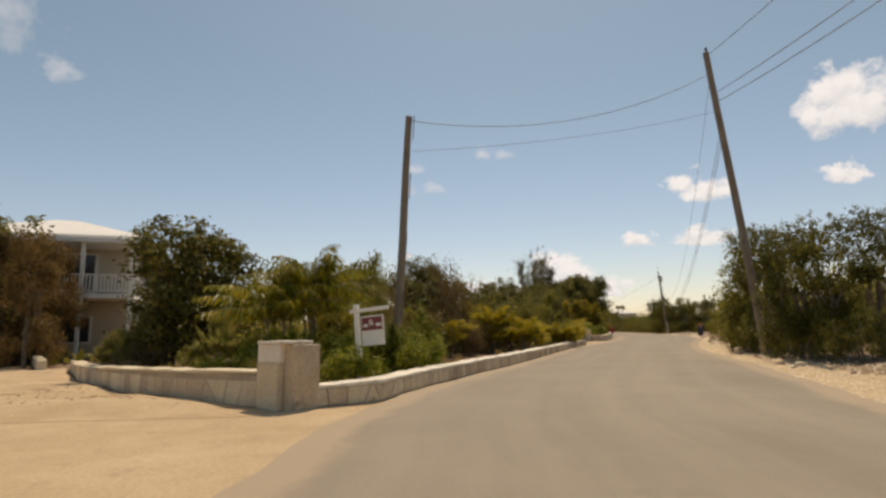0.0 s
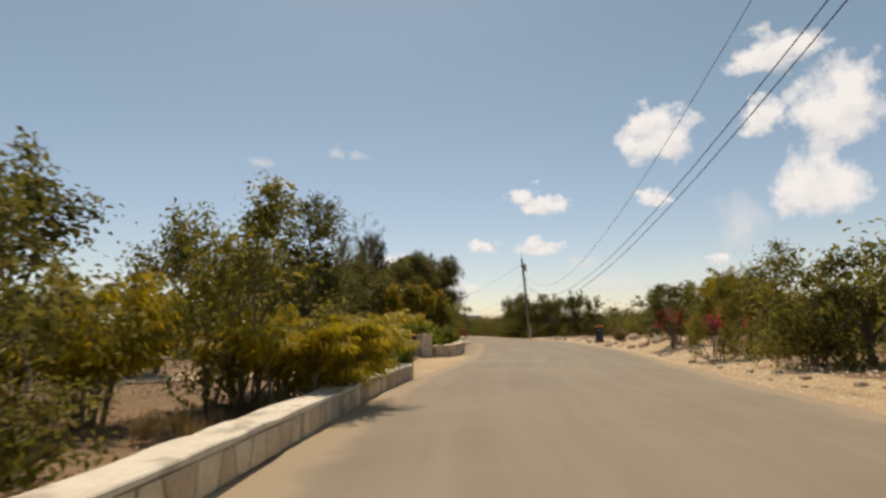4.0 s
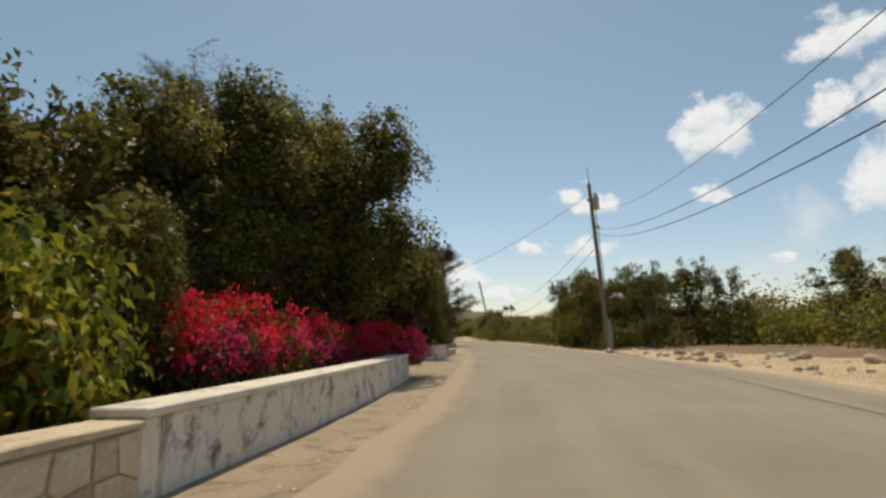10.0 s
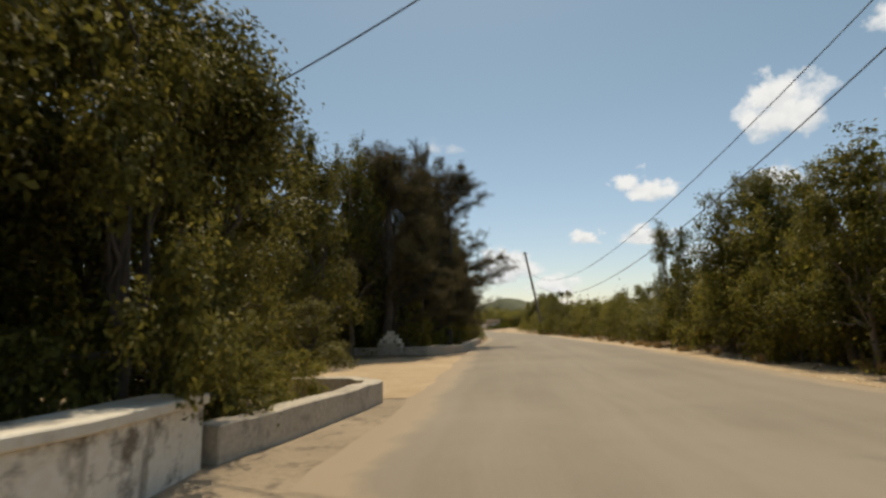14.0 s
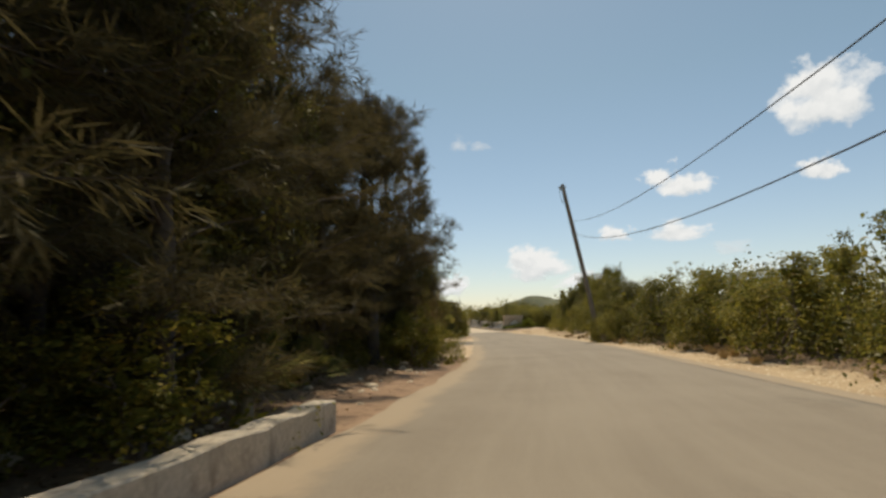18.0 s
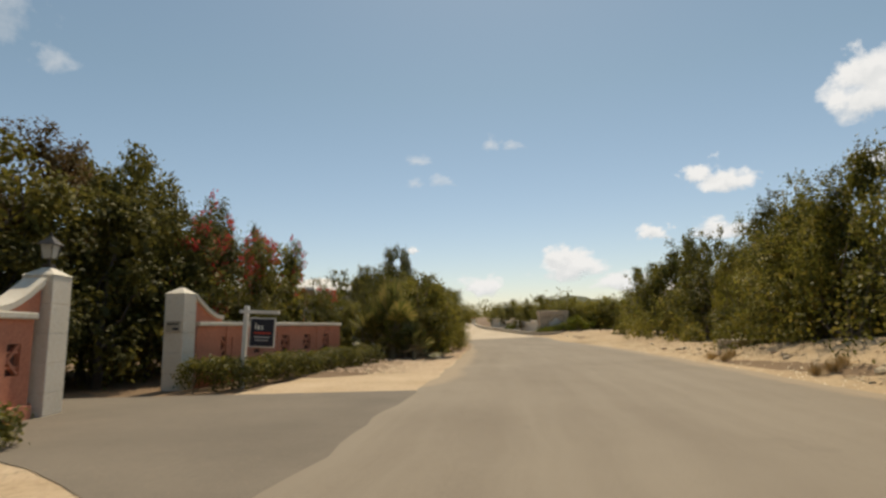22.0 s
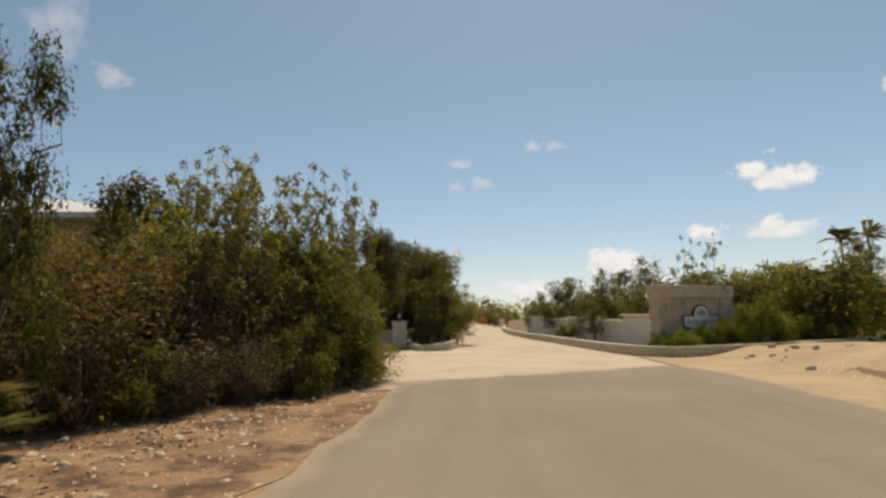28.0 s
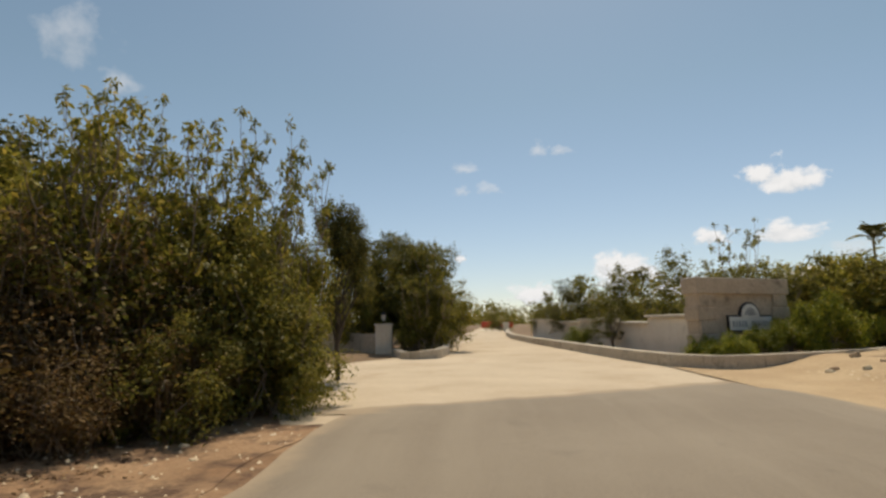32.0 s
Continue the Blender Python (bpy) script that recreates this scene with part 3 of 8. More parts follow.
# ---------------------------------------------------------------- walls
def resample(pts, step):
    P = np.array(pts, float)
    d = np.r_[0, np.cumsum(np.linalg.norm(np.diff(P[:, :2], axis=0), axis=1))]
    n = max(2, int(round(d[-1] / step)) + 1)
    s = np.linspace(0, d[-1], n)
    return np.stack([np.interp(s, d, P[:, k]) for k in range(P.shape[1])], 1), s


def wall_strip(pts, thick, step=0.25, inset=0.0, z0=None, z1=None, uneven=0.0):
    """A wall along (x, y, top) points with the foot in the ground; thickness to the left of its run. Gives a bmesh."""
    P, s = resample(pts, step)
    t = np.gradient(P[:, :2], axis=0)
    t /= np.linalg.norm(t, axis=1)[:, None]
    nrm = np.stack([-t[:, 1], t[:, 0]], 1)
    bm = bmesh.new()
    rings = []
    for i in range(len(P)):
        a, b = P[i, :2] + nrm[i] * inset, P[i, :2] + nrm[i] * (thick - inset)
        g = float(rise(P[i, 1]))
        lo = g - 0.12 if z0 is None else g + P[i, 2] + z0
        hi = g + P[i, 2] + (0 if z1 is None else z1) + uneven * math.sin(s[i] * 5.1 + 2 * math.sin(s[i] * 1.7))
        w = uneven * 0.8 * math.sin(s[i] * 3.7)
        rings.append([bm.verts.new((a[0] + w * nrm[i][0], a[1] + w * nrm[i][1], lo)), bm.verts.new((b[0], b[1], lo)), bm.verts.new((b[0], b[1], hi)), bm.verts.new((a[0] + w * nrm[i][0], a[1] + w * nrm[i][1], hi))])
    for r, q in zip(rings, rings[1:]):
        for k in range(4):
            bm.faces.new((r[k], q[k], q[(k + 1) % 4], r[(k + 1) % 4]))
    bm.faces.new(rings[0])
    bm.faces.new(rings[-1][::-1])
    bmesh.ops.recalc_face_normals(bm, faces=bm.faces[:])
    bmesh.ops.bevel(bm, geom=[e for e in bm.edges if abs(e.calc_face_angle(0)) > 0.9], offset=0.012, segments=1, affect="EDGES")
    return bm


def wall_line(y0, y1, off, h, n=24):
    """Points along the left edge of the road, off metres behind it."""
    yy = np.linspace(y0, y1, n)
    return [(float(xl(y)) - off, float(y), h) for y in yy]


pick = random.Random(5)


def flag_cells(w, h, cell):
    """Fits irregular stones into a rectangle: each stone is the ground nearest to its own centre. Gives their outlines."""
    nx, ny = max(1, round(w / cell)), max(1, round(h / cell))
    sites = [((i + 0.5 + (0.25 if j % 2 else -0.25) + pick.uniform(-0.33, 0.33)) * w / nx, (j + 0.5 + pick.uniform(-0.28, 0.28)) * h / ny) for i in range(nx) for j in range(ny)]
    out = []
    for i, (px, py) in enumerate(sites):
        poly = [(0.0, 0.0), (w, 0.0), (w, h), (0.0, h)]
        for j, (qx, qy) in enumerate(sites):
            if i == j or abs(qx - px) > 3 * cell:
                continue
            dx, dy = qx - px, qy - py
            c = (qx * qx + qy * qy - px * px - py * py) / 2
            cut = []
            for (ax, ay), (bx, by) in zip(poly, poly[1:] + poly[:1]):
                da, db = ax * dx + ay * dy - c, bx * dx + by * dy - c
                if da <= 0:
                    cut.append((ax, ay))
                if (da < 0 < db) or (db < 0 < da):
                    k = da / (da - db)
                    cut.append((ax + (bx - ax) * k, ay + (by - ay) * k))
            poly = cut
            if len(poly) < 3:
                break
        if len(poly) >= 3:
            out.append(poly)
    return out


def flag_mesh(poly, at, joint, deep, material):
    """One stone from its outline, drawn in by the joint, its face a little domed and tilted; at(u, v, d) gives the place."""
    n = len(poly)
    cx, cy = sum(p[0] for p in poly) / n, sum(p[1] for p in poly) / n
    size = max(max(abs(p[0] - cx), abs(p[1] - cy)) for p in poly)
    lift = deep * pick.uniform(0.55, 1.3)
    rings = []
    for shrink, d in ((joint, -0.03), (joint * 1.1, lift * 0.6), (joint * 1.9, lift)):
        k = max(0.3, 1 - shrink / max(size, 0.03))
        rings.append([at(cx + (p[0] - cx) * k, cy + (p[1] - cy) * k, d) for p in poly])
    v = [q for r in rings for q in r] + [at(cx, cy, lift * 1.15)]
    f = []
    for r in range(2):
        for i in range(n):
            f.append((r * n + i, r * n + (i + 1) % n, (r + 1) * n + (i + 1) % n, (r + 1) * n + i))
    f += [(2 * n + i, 2 * n + (i + 1) % n, 3 * n) for i in range(n)]
    me = bpy.data.meshes.new("stone")
    me.from_pydata(v, [], f)
    me.materials.append(material)
    return me


def face_stones(wall, pts, cell, joint=0.012, deep=0.014, material=None):
    """Irregular facing stones over a wall's near face (the right of its run)."""
    P, s = resample(pts, 0.05)
    t = np.gradient(P[:, :2], axis=0)
    t /= np.linalg.norm(t, axis=1)[:, None]

    def at(u, v, d):
        x, y, tx, ty = (float(np.interp(u, s, q)) for q in (P[:, 0], P[:, 1], t[:, 0], t[:, 1]))
        return (x + ty * d, y - tx * d, float(rise(y)) + v)
    for poly in flag_cells(float(s[-1]), float(P[:, 2].mean()), cell):
        piece("stone", flag_mesh(poly, at, joint, deep, material or STONE), wall, Matrix.Identity(4))
    return wall


# the garden wall round the first drive
PTS_A = [(-11.2, 18.6, 0.30), (-8.6, 14.6, 0.36), (-6.7, 12.1, 0.42), (-5.4, 10.75, 0.46), (-3.6, 9.2, 0.48), (-2.35, 8.45, 0.5)]
wall_a = tagged(part("garden_wall", wall_strip(PTS_A, 0.28, uneven=0.012), MORTAR), "low curved stone garden wall beside the sandy drive", "wall")
part("coping", wall_strip([(x, y, h + 0.05) for x, y, h in PTS_A], 0.34, inset=-0.03, z0=-0.05, uneven=0.01), STONE, wall_a, "pale worn stone coping")
PTS_B = [(-1.72, 8.15, 0.26)] + wall_line(8.8, 35.6, 0.12, 0.27)
wall_b = tagged(part("roadside_wall", wall_strip(PTS_B, 0.30, uneven=0.02), MORTAR), "long low rubble wall with whitened top along the road", "wall")
part("coping", wall_strip([(x, y, h + 0.06) for x, y, h in PTS_B], 0.34, inset=-0.03, z0=-0.06, uneven=0.01), WHITE_CAP, wall_b, "bleached cement coping")
PTS_A2 = [(-26, 37.0, 0.5), (-20, 29.5, 0.45), (-15.5, 23.2, 0.42), (-13.2, 20.0, 0.35)]
tagged(part("drive_wall", wall_strip(PTS_A2, 0.3, 0.5, uneven=0.02), STONE), "low stone wall along the far side of the drive", "wall")

pier = thing("wall_pier", pose(-2.05, 8.38, 0, 0, 0, -42), "stone gate pier with a letter panel beside the drive", "pier")
part("pillar", slab(0.52, 0.36, 0.74, (0, 0, -0.08), 0.02), STONE, pier)
part("panel", slab(0.58, 0.30, 0.27, (0, 0, 0.66), 0.02), CREAM, pier, "pale blank letter panel")
part("side_block", slab(0.26, 0.46, 1.0, (0.40, 0.16, -0.08), 0.02), STONE, pier)
part("cap", slab(0.72, 0.50, 0.05, (0.08, 0.08, 0.93), 0.015), WHITE_CAP, pier)

# ---------------------------------------------------------------- estate boards
def board_sign(name, m, h, arm, w, bh, label, dark):
    s = thing(name, m, label, "sign")
    part("post", slab(0.085, 0.085, h + 0.3, (0, 0, -0.3), 0.008), WHITE_PAINT, s)
    part("arm", slab(arm + 0.25, 0.07, 0.07, (arm / 2 - 0.02, 0, h - 0.16), 0.008), WHITE_PAINT, s)
    b = part("board", slab(w, 0.03, bh, (0.10 + w / 2, 0, h - 0.24 - bh), 0.004), WHITE_PAINT, s)
    if dark:
        part("panel", slab(w - 0.05, 0.012, bh - 0.05, (0.10 + w / 2, -0.016, h - 0.215 - bh), 0.0), NAVY_PANEL, b, "dark printed panel")
        for k, (bx, bw, bz, bht, mt) in enumerate(((-0.26, 0.05, 0.62, 0.20, WHITE_PAINT), (-0.14, 0.10, 0.60, 0.14, WHITE_PAINT), (0.0, 0.06, 0.60, 0.14, WHITE_PAINT), (0.02, 0.66, 0.46, 0.05, RED_PRINT), (0.0, 0.6, 0.32, 0.05, GREY_PRINT), (0.0, 0.5, 0.22, 0.045, GREY_PRINT))):
            part("print_bar", slab(bw * w, 0.006, bht * bh, (0.10 + w / 2 + bx * w, -0.024, h - 0.24 - bh + bz * bh), 0.0), mt, b)
    else:
        part("panel", slab(w - 0.04, 0.012, bh * 0.44, (0.10 + w / 2, -0.016, h - 0.27 - bh * 0.44), 0.0), MAROON, b, "maroon printed panel")
        for bx, bw, bz, bht in ((-0.08, 0.05, 0.16, 0.2), (0.02, 0.05, 0.16, 0.2), (-0.28, 0.18, 0.12, 0.1), (0.3, 0.25, 0.12, 0.1)):
            part("print_bar", slab(bw * w, 0.006, bht * bh, (0.10 + w / 2 + bx * w, -0.024, h - 0.27 - bh * 0.44 + bz * bh), 0.0), WHITE_PAINT, b)
    return s


board_sign("estate_sign", pose(-0.98, 10.5, 0, 1.5, -4, -30), 1.62, 0.62, 0.50, 0.56, "white post sign with a maroon and white board", False)
board_sign("estate_sign", pose(40.55, 144.05, 0, 1.0, 3, -12), 1.62, 0.62, 0.56, 0.60, "white post sign with a dark board in the hedge", True)

# ---------------------------------------------------------------- poles and wires
def pole_thing(base, top, r, label):
    b, t = Vector(base), Vector(top)
    ob = thing("utility_pole", Matrix.Translation(b), label, "utility pole", "utility poles")
    v = t - b
    s = np.linspace(-0.08, 1, 12)
    pts = [v * k + Vector((0.03 * math.sin(k * 5), 0.02 * math.sin(k * 4 + 1), 0)) for k in s]
    tube("shaft", pts, np.linspace(r, r * 0.68, 12), POLE_WOOD, ob, sides=12)
    return ob, v


pole_l, vl = pole_thing((-0.55, 15.5, 0), (-0.02, 15.0, 7.3), 0.14, "leaning weathered wooden pole behind the low wall")
part("insulator", slab(0.16, 0.10, 0.10, tuple(vl * 0.985), 0.02), CERAMIC, pole_l)
pole_r, vr = pole_thing((12.25, 18.35, 0), (10.84, 17.8, 10.95), 0.155, "tall leaning wooden pole among roadside bushes")
part("pin", slab(0.07, 0.07, 0.22, tuple(vr), 0.02), CERAMIC, pole_r)
pole_c, vc = pole_thing((37.97, 79.35, 0.1), (36.85, 78.35, 9.2), 0.145, "wooden utility pole with a transformer and conduits")
pole_d, vd = pole_thing((51.45, 138.05, 0.05), (49.42, 137.46, 9.84), 0.15, "leaning wooden utility pole ending the wires")
pole_n, vn = pole_thing((7.4, -16, 0), (7.3, -16, 9.6), 0.16, "wooden utility pole beside the road")


def on(p, v, base, k, off=(0, 0, 0)):
    return tuple(Vector(base) + v * k + Vector(off))


# transformer pole: can, bushings, cut-out, brackets and conduits
can = tube("transformer", [vc * 0.885 + Vector((0.20, -0.16, z)) for z in (-0.42, -0.40, 0.30, 0.34, 0.36)], (0.02, 0.17, 0.17, 0.13, 0.02), TRANSFORMER, pole_c, "pale grey transformer can", 14)
for dx in (-0.07, 0.07):
    tube("bushing", [vc * 0.885 + Vector((0.20 + dx, -0.16, z)) for z in (0.34, 0.42, 0.44, 0.52, 0.53)], (0.03, 0.045, 0.03, 0.04, 0.005), CERAMIC, can, sides=8)
tube("rod", [vc * 0.99, vc * 1.02 + Vector((-0.12, -0.1, 0.7))], (0.03, 0.02), STEEL, pole_c, "slim steel top rod", 6)
for k, s in ((0.93, 0.22), (0.90, -0.2), (0.735, 0.24)):
    part("bracket", slab(0.34, 0.05, 0.06, tuple(vc * k + Vector((s * 0.5, -0.05, 0))), 0.008), STEEL, pole_c)
    tube("insulator", [vc * k + Vector((s, -0.05, z)) for z in (-0.10, -0.08, 0.0, 0.08, 0.10)], (0.01, 0.06, 0.045, 0.06, 0.01), CERAMIC, pole_c, sides=8)
for dx in (-0.10, 0.02, 0.13):
    tube("conduit", [Vector((dx, -0.19, -0.2)), Vector((dx, -0.2, 0.9)), Vector((dx * 0.8 - 0.1, -0.25, 1.7))], (0.035, 0.035, 0.03), STEEL, pole_c, "grey conduit pipe", 8)
tube("down_lead", [vc * k + Vector((0.10, -0.2 - 0.03 * math.sin(k * 30), 0)) for k in np.linspace(0.18, 0.86, 14)], [0.02] * 14, CABLE, pole_c, sides=6)
tube("slack_loop", sag(vc * 0.55 + Vector((-0.15, -0.15, 0)), vc * 0.42 + Vector((-0.12, -0.15, 0)), 0.5, 12), [0.012] * 12, CABLE, pole_c, sides=5)
part("cutout", slab(0.10, 0.10, 0.34, tuple(vd * 0.965 + Vector((-0.25, -0.1, -0.1))), 0.02), STEEL, pole_d)
part("cross_pin", slab(0.5, 0.07, 0.07, tuple(vd * 0.975 + Vector((-0.12, -0.05, 0))), 0.01), STEEL, pole_d)
tube("down_lead", [vd * k + Vector((-0.17, -0.05 - 0.03 * math.sin(k * 25), 0)) for k in np.linspace(0.05, 0.95, 14)], [0.014] * 14, CABLE, pole_d, sides=6)
tube("slack_loop", sag(vd * 0.97 + Vector((-0.35, -0.1, 0)), vd * 0.9 + Vector((-0.16, -0.1, 0)), 0.5, 12), [0.012] * 12, CABLE, pole_d, sides=5)
for k in np.linspace(0.2, 0.9, 4):
    tube("down_lead", [vl * k + Vector((0.13, -0.1, 0)), vl * (k + 0.1) + Vector((0.13, -0.1, 0))], (0.012, 0.012), CABLE, pole_l, sides=5)

RB, CB, DB, LB, NB = (12.25, 18.35, 0), (37.97, 79.35, 0.1), (51.45, 138.05, 0.05), (-0.55, 15.5, 0), (7.4, -16, 0)


def wire(a, b, drop, r=0.014):
    ob = tube("overhead_wire", sag(a, b, drop, 30), [r] * 30, CABLE, sides=5)
    return tagged(ob, "thin black overhead wire strung between poles", "wire", "overhead wires")


wire(on(0, vl, LB, 0.985), on(0, vr, RB, 0.93), 0.85, 0.010)
wire(on(0, vl, LB, 0.86), on(0, vr, RB, 0.80), 0.25, 0.006)
for ka, kb, d, r in ((0.98, 0.99, 0.9, 0.010), (0.86, 0.86, 1.1, 0.013), (0.83, 0.83, 1.2, 0.013)):
    wire(on(0, vn, NB, ka), on(0, vr, RB, kb), d, r)
for ka, kb, d, r in ((0.93, 0.85, 4.9, 0.007), (0.74, 0.735, 4.1, 0.011), (0.715, 0.70, 4.1, 0.011)):
    wire(on(0, vr, RB, ka), on(0, vc, CB, kb), d, r)
for ka, kb, d, r in ((0.70, 0.76, 2.7, 0.012), (0.62, 0.68, 3.1, 0.014)):
    wire(on(0, vc, CB, ka), on(0, vd, DB, kb), d, r)
wire(on(0, vc, CB, 0.94), (24.0, 85.0, 3.0), 1.0, 0.012)

# ---------------------------------------------------------------- bins
def wheelie_bin(m, material, label, h=1.0):
    b = thing("wheelie_bin", m, label, "bin", "wheelie bins")
    body = slab(0.50, 0.56, h - 0.12, (0, 0, 0.06), 0.03, taper=0.80)
    part("body", body, material, b)
    part("rim", slab(0.54, 0.60, 0.05, (0, 0, h - 0.09), 0.012), material, b)
    lid = slab(0.55, 0.64, 0.075, (0, -0.02, h - 0.04), 0.03)
    part("lid", lid, LID_ORANGE, b, "orange hinged lid")
    part("handle", slab(0.42, 0.05, 0.045, (0, 0.35, h - 0.08), 0.015), material, b)
    part("label_plate", slab(0.16, 0.006, 0.05, (0, -0.276, h - 0.26), 0.0), GREY_PRINT, b)
    for sx in (-1, 1):
        w = bmesh.new()
        bmesh.ops.create_cone(w, cap_ends=True, segments=18, radius1=0.11, radius2=0.11, depth=0.06, matrix=Matrix.Translation((sx * 0.245, 0.25, 0.11)) @ Matrix.Rotation(radians(90), 4, "Y"))
        bmesh.ops.bevel(w, geom=w.edges[:], offset=0.012, segments=1, affect="EDGES")
        part("wheel", w, RUBBER, b)
    for k in (-0.12, 0.12):
        part("rib", slab(0.03, 0.012, h * 0.5, (k, -0.262, 0.14), 0.004), material, b)
    return b


wheelie_bin(pose(13.14, 45.15, -0.02, 0, 0, 10), BIN_GREEN, "dark green wheelie bin with an orange lid by the wall", 1.07)
wheelie_bin(pose(13.84, 44.9, -0.02, 0, 0, 14), BIN_BLUE, "navy wheelie bin with an orange lid by the wall", 0.98)
wheelie_bin(pose(28.35, 52.2, 0.14, 0, 0, -34), BIN_BLUE, "navy wheelie bin with an orange lid on the verge", 1.05)

# ---------------------------------------------------------------- stone pier and flagstone wall
flag_pier = tagged(part("flagstone_pier", slab(0.46, 0.46, 1.02, (0, 0, -0.12), 0.015), DARK_JOINT), "square flagstone gate pier with a cap", "pier")
flag_pier.matrix_basis = pose(14.75, 45.35, 0, 0, 0, 6)
part("cap", slab(0.56, 0.56, 0.06, (0, 0, 0.90), 0.015), STONE, flag_pier)
part("knob", slab(0.09, 0.09, 0.06, (0, 0, 0.96), 0.025), STONE, flag_pier)
for side in range(4):
    turn = Matrix.Rotation(side * math.pi / 2, 4, "Z")
    for poly in flag_cells(0.46, 0.88, 0.21):
        piece("stone", flag_mesh(poly, lambda u, v, d: tuple(turn @ Vector((u - 0.23, -0.23 - d, v + 0.01))), 0.009, 0.012, PALE_FLAG), flag_pier, Matrix.Identity(4))
PTS_C = [(4.5, 50.2, 0.5), (9.5, 47.8, 0.5), (12.0, 46.65, 0.5), (14.45, 45.55, 0.5)]
wall_c = tagged(part("drive_wall", wall_strip(PTS_C, 0.25), STONE), "low stone wall behind the bins", "wall")
part("coping", wall_strip([(x, y, h + 0.05) for x, y, h in PTS_C], 0.31, inset=-0.03, z0=-0.05, uneven=0.006), WHITE_CAP, wall_c)
PTS_D = [(15.15, 45.05, 0.42), (15.9, 45.25, 0.44), (16.7, 46.4, 0.46), (17.85, 48.8, 0.48), (19.0, 51.8, 0.50), (19.95, 54.3, 0.50), (20.85, 56.6, 0.50)]
wall_d = tagged(part("flagstone_wall", wall_strip(PTS_D, 0.27), MORTAR), "low roadside wall faced with irregular flagstones", "wall")
part("coping", wall_strip([(x, y, h + 0.05) for x, y, h in PTS_D], 0.34, inset=-0.035, z0=-0.05, uneven=0.012), STONE, wall_d)
PTS_E = [(20.85, 56.6, 0.55), (22.0, 59.3, 0.56), (23.1, 62.2, 0.56), (24.1, 65.2, 0.56), (24.5, 66.5, 0.55), (24.6, 67.1, 0.55), (24.3, 67.8, 0.55), (23.0, 68.3, 0.55), (20.5, 68.6, 0.55)]
wall_e = tagged(part("white_wall", wall_strip(PTS_E, 0.30), WHITEWASH), "low whitewashed wall with mildew stains under flowers", "wall")
part("coping", wall_strip([(x, y, h + 0.07) for x, y, h in PTS_E], 0.38, inset=-0.04, z0=-0.07), WHITE_CAP, wall_e, "flat white coping")

# ---------------------------------------------------------------- curved white gate wall
PTS_G = [(22.1, 78.35, 1.12), (23.3, 77.25, 1.12), (24.35, 76.35, 1.12), (24.75, 76.05, 1.10), (25.05, 75.9, 1.0), (25.35, 75.78, 0.84), (25.7, 75.7, 0.70), (26.1, 75.72, 0.62), (26.6, 75.9, 0.58), (27.3, 76.4, 0.56), (28.1, 77.6, 0.54), (28.65, 78.9, 0.52), (28.9, 80.3, 0.5)]
wall_g = tagged(part("gate_wall", wall_strip(PTS_G, 0.30, 0.12), WHITEWASH), "curved white gate wall with a swept top and dark stains", "wall")
part("coping", wall_strip([(x, y, h + 0.08) for x, y, h in PTS_G], 0.40, 0.12, inset=-0.05, z0=-0.08), WHITE_CAP, wall_g, "rounded white coping")


def on_wall(k0, k1, f, up, out=0.0):
    a, b = Vector(PTS_G[k0][:2]), Vector(PTS_G[k1][:2])
    t = (b - a).normalized()
    p = a.lerp(b, f) + Vector((t.y, -t.x)) * out
    return Matrix(((t.x, 0, t.y, p.x), (t.y, 0, -t.x, p.y), (0, 1, 0, up), (0, 0, 0, 1)))


oval = bmesh.new()
bmesh.ops.create_cone(oval, cap_ends=True, segments=28, radius1=0.30, radius2=0.27, depth=0.05)
bmesh.ops.scale(oval, vec=(1.25, 0.8, 1), verts=oval.verts)
plaque = part("plaque", oval, YELLOW_PLAQUE, wall_g, "oval ochre plaque")
plaque.matrix_basis = on_wall(1, 2, 0.15, 0.70, 0.015)
part("print_bar", slab(0.36, 0.05, 0.012, (0, 0.03, 0.022), 0.0), BLACK_LINE, plaque)
part("print_bar", slab(0.26, 0.04, 0.012, (0, -0.07, 0.022), 0.0), BLACK_LINE, plaque)
panel = part("plate", slab(0.55, 0.14, 0.03, (0, 0, 0), 0.008), WHITE_CAP, wall_g, "white name plate")
panel.matrix_basis = on_wall(1, 2, 0.2, 0.33, 0.004)
tile = part("tile", slab(0.24, 0.22, 0.03, (0, 0, 0), 0.006), WHITE_PAINT, wall_g, "white number tile")
tile.matrix_basis = on_wall(0, 1, 0.45, 0.84, 0.004)
for dx in (-0.04, 0.04):
    part("print_bar", slab(0.04, 0.11, 0.01, (dx, 0, 0.028), 0.0), BLACK_LINE, tile)
pink = part("patch", slab(0.26, 0.34, 0.04, (0, 0, 0), 0.03), PINK_PLAQUE, wall_g, "pink plaster patch")
pink.matrix_basis = on_wall(2, 4, 0.0, 0.68, 0.0)
gate_pier = thing("gate_pier", pose(21.75, 78.6, 0, 0, 0, -38), "white stained gate pier with a flat cap and lantern", "pier")
part("pillar", slab(0.52, 0.52, 1.52, (0, 0, -0.1), 0.015), WHITEWASH, gate_pier)
part("cap", slab(0.78, 0.78, 0.12, (0, 0, 1.42), 0.02), WHITE_CAP, gate_pier)


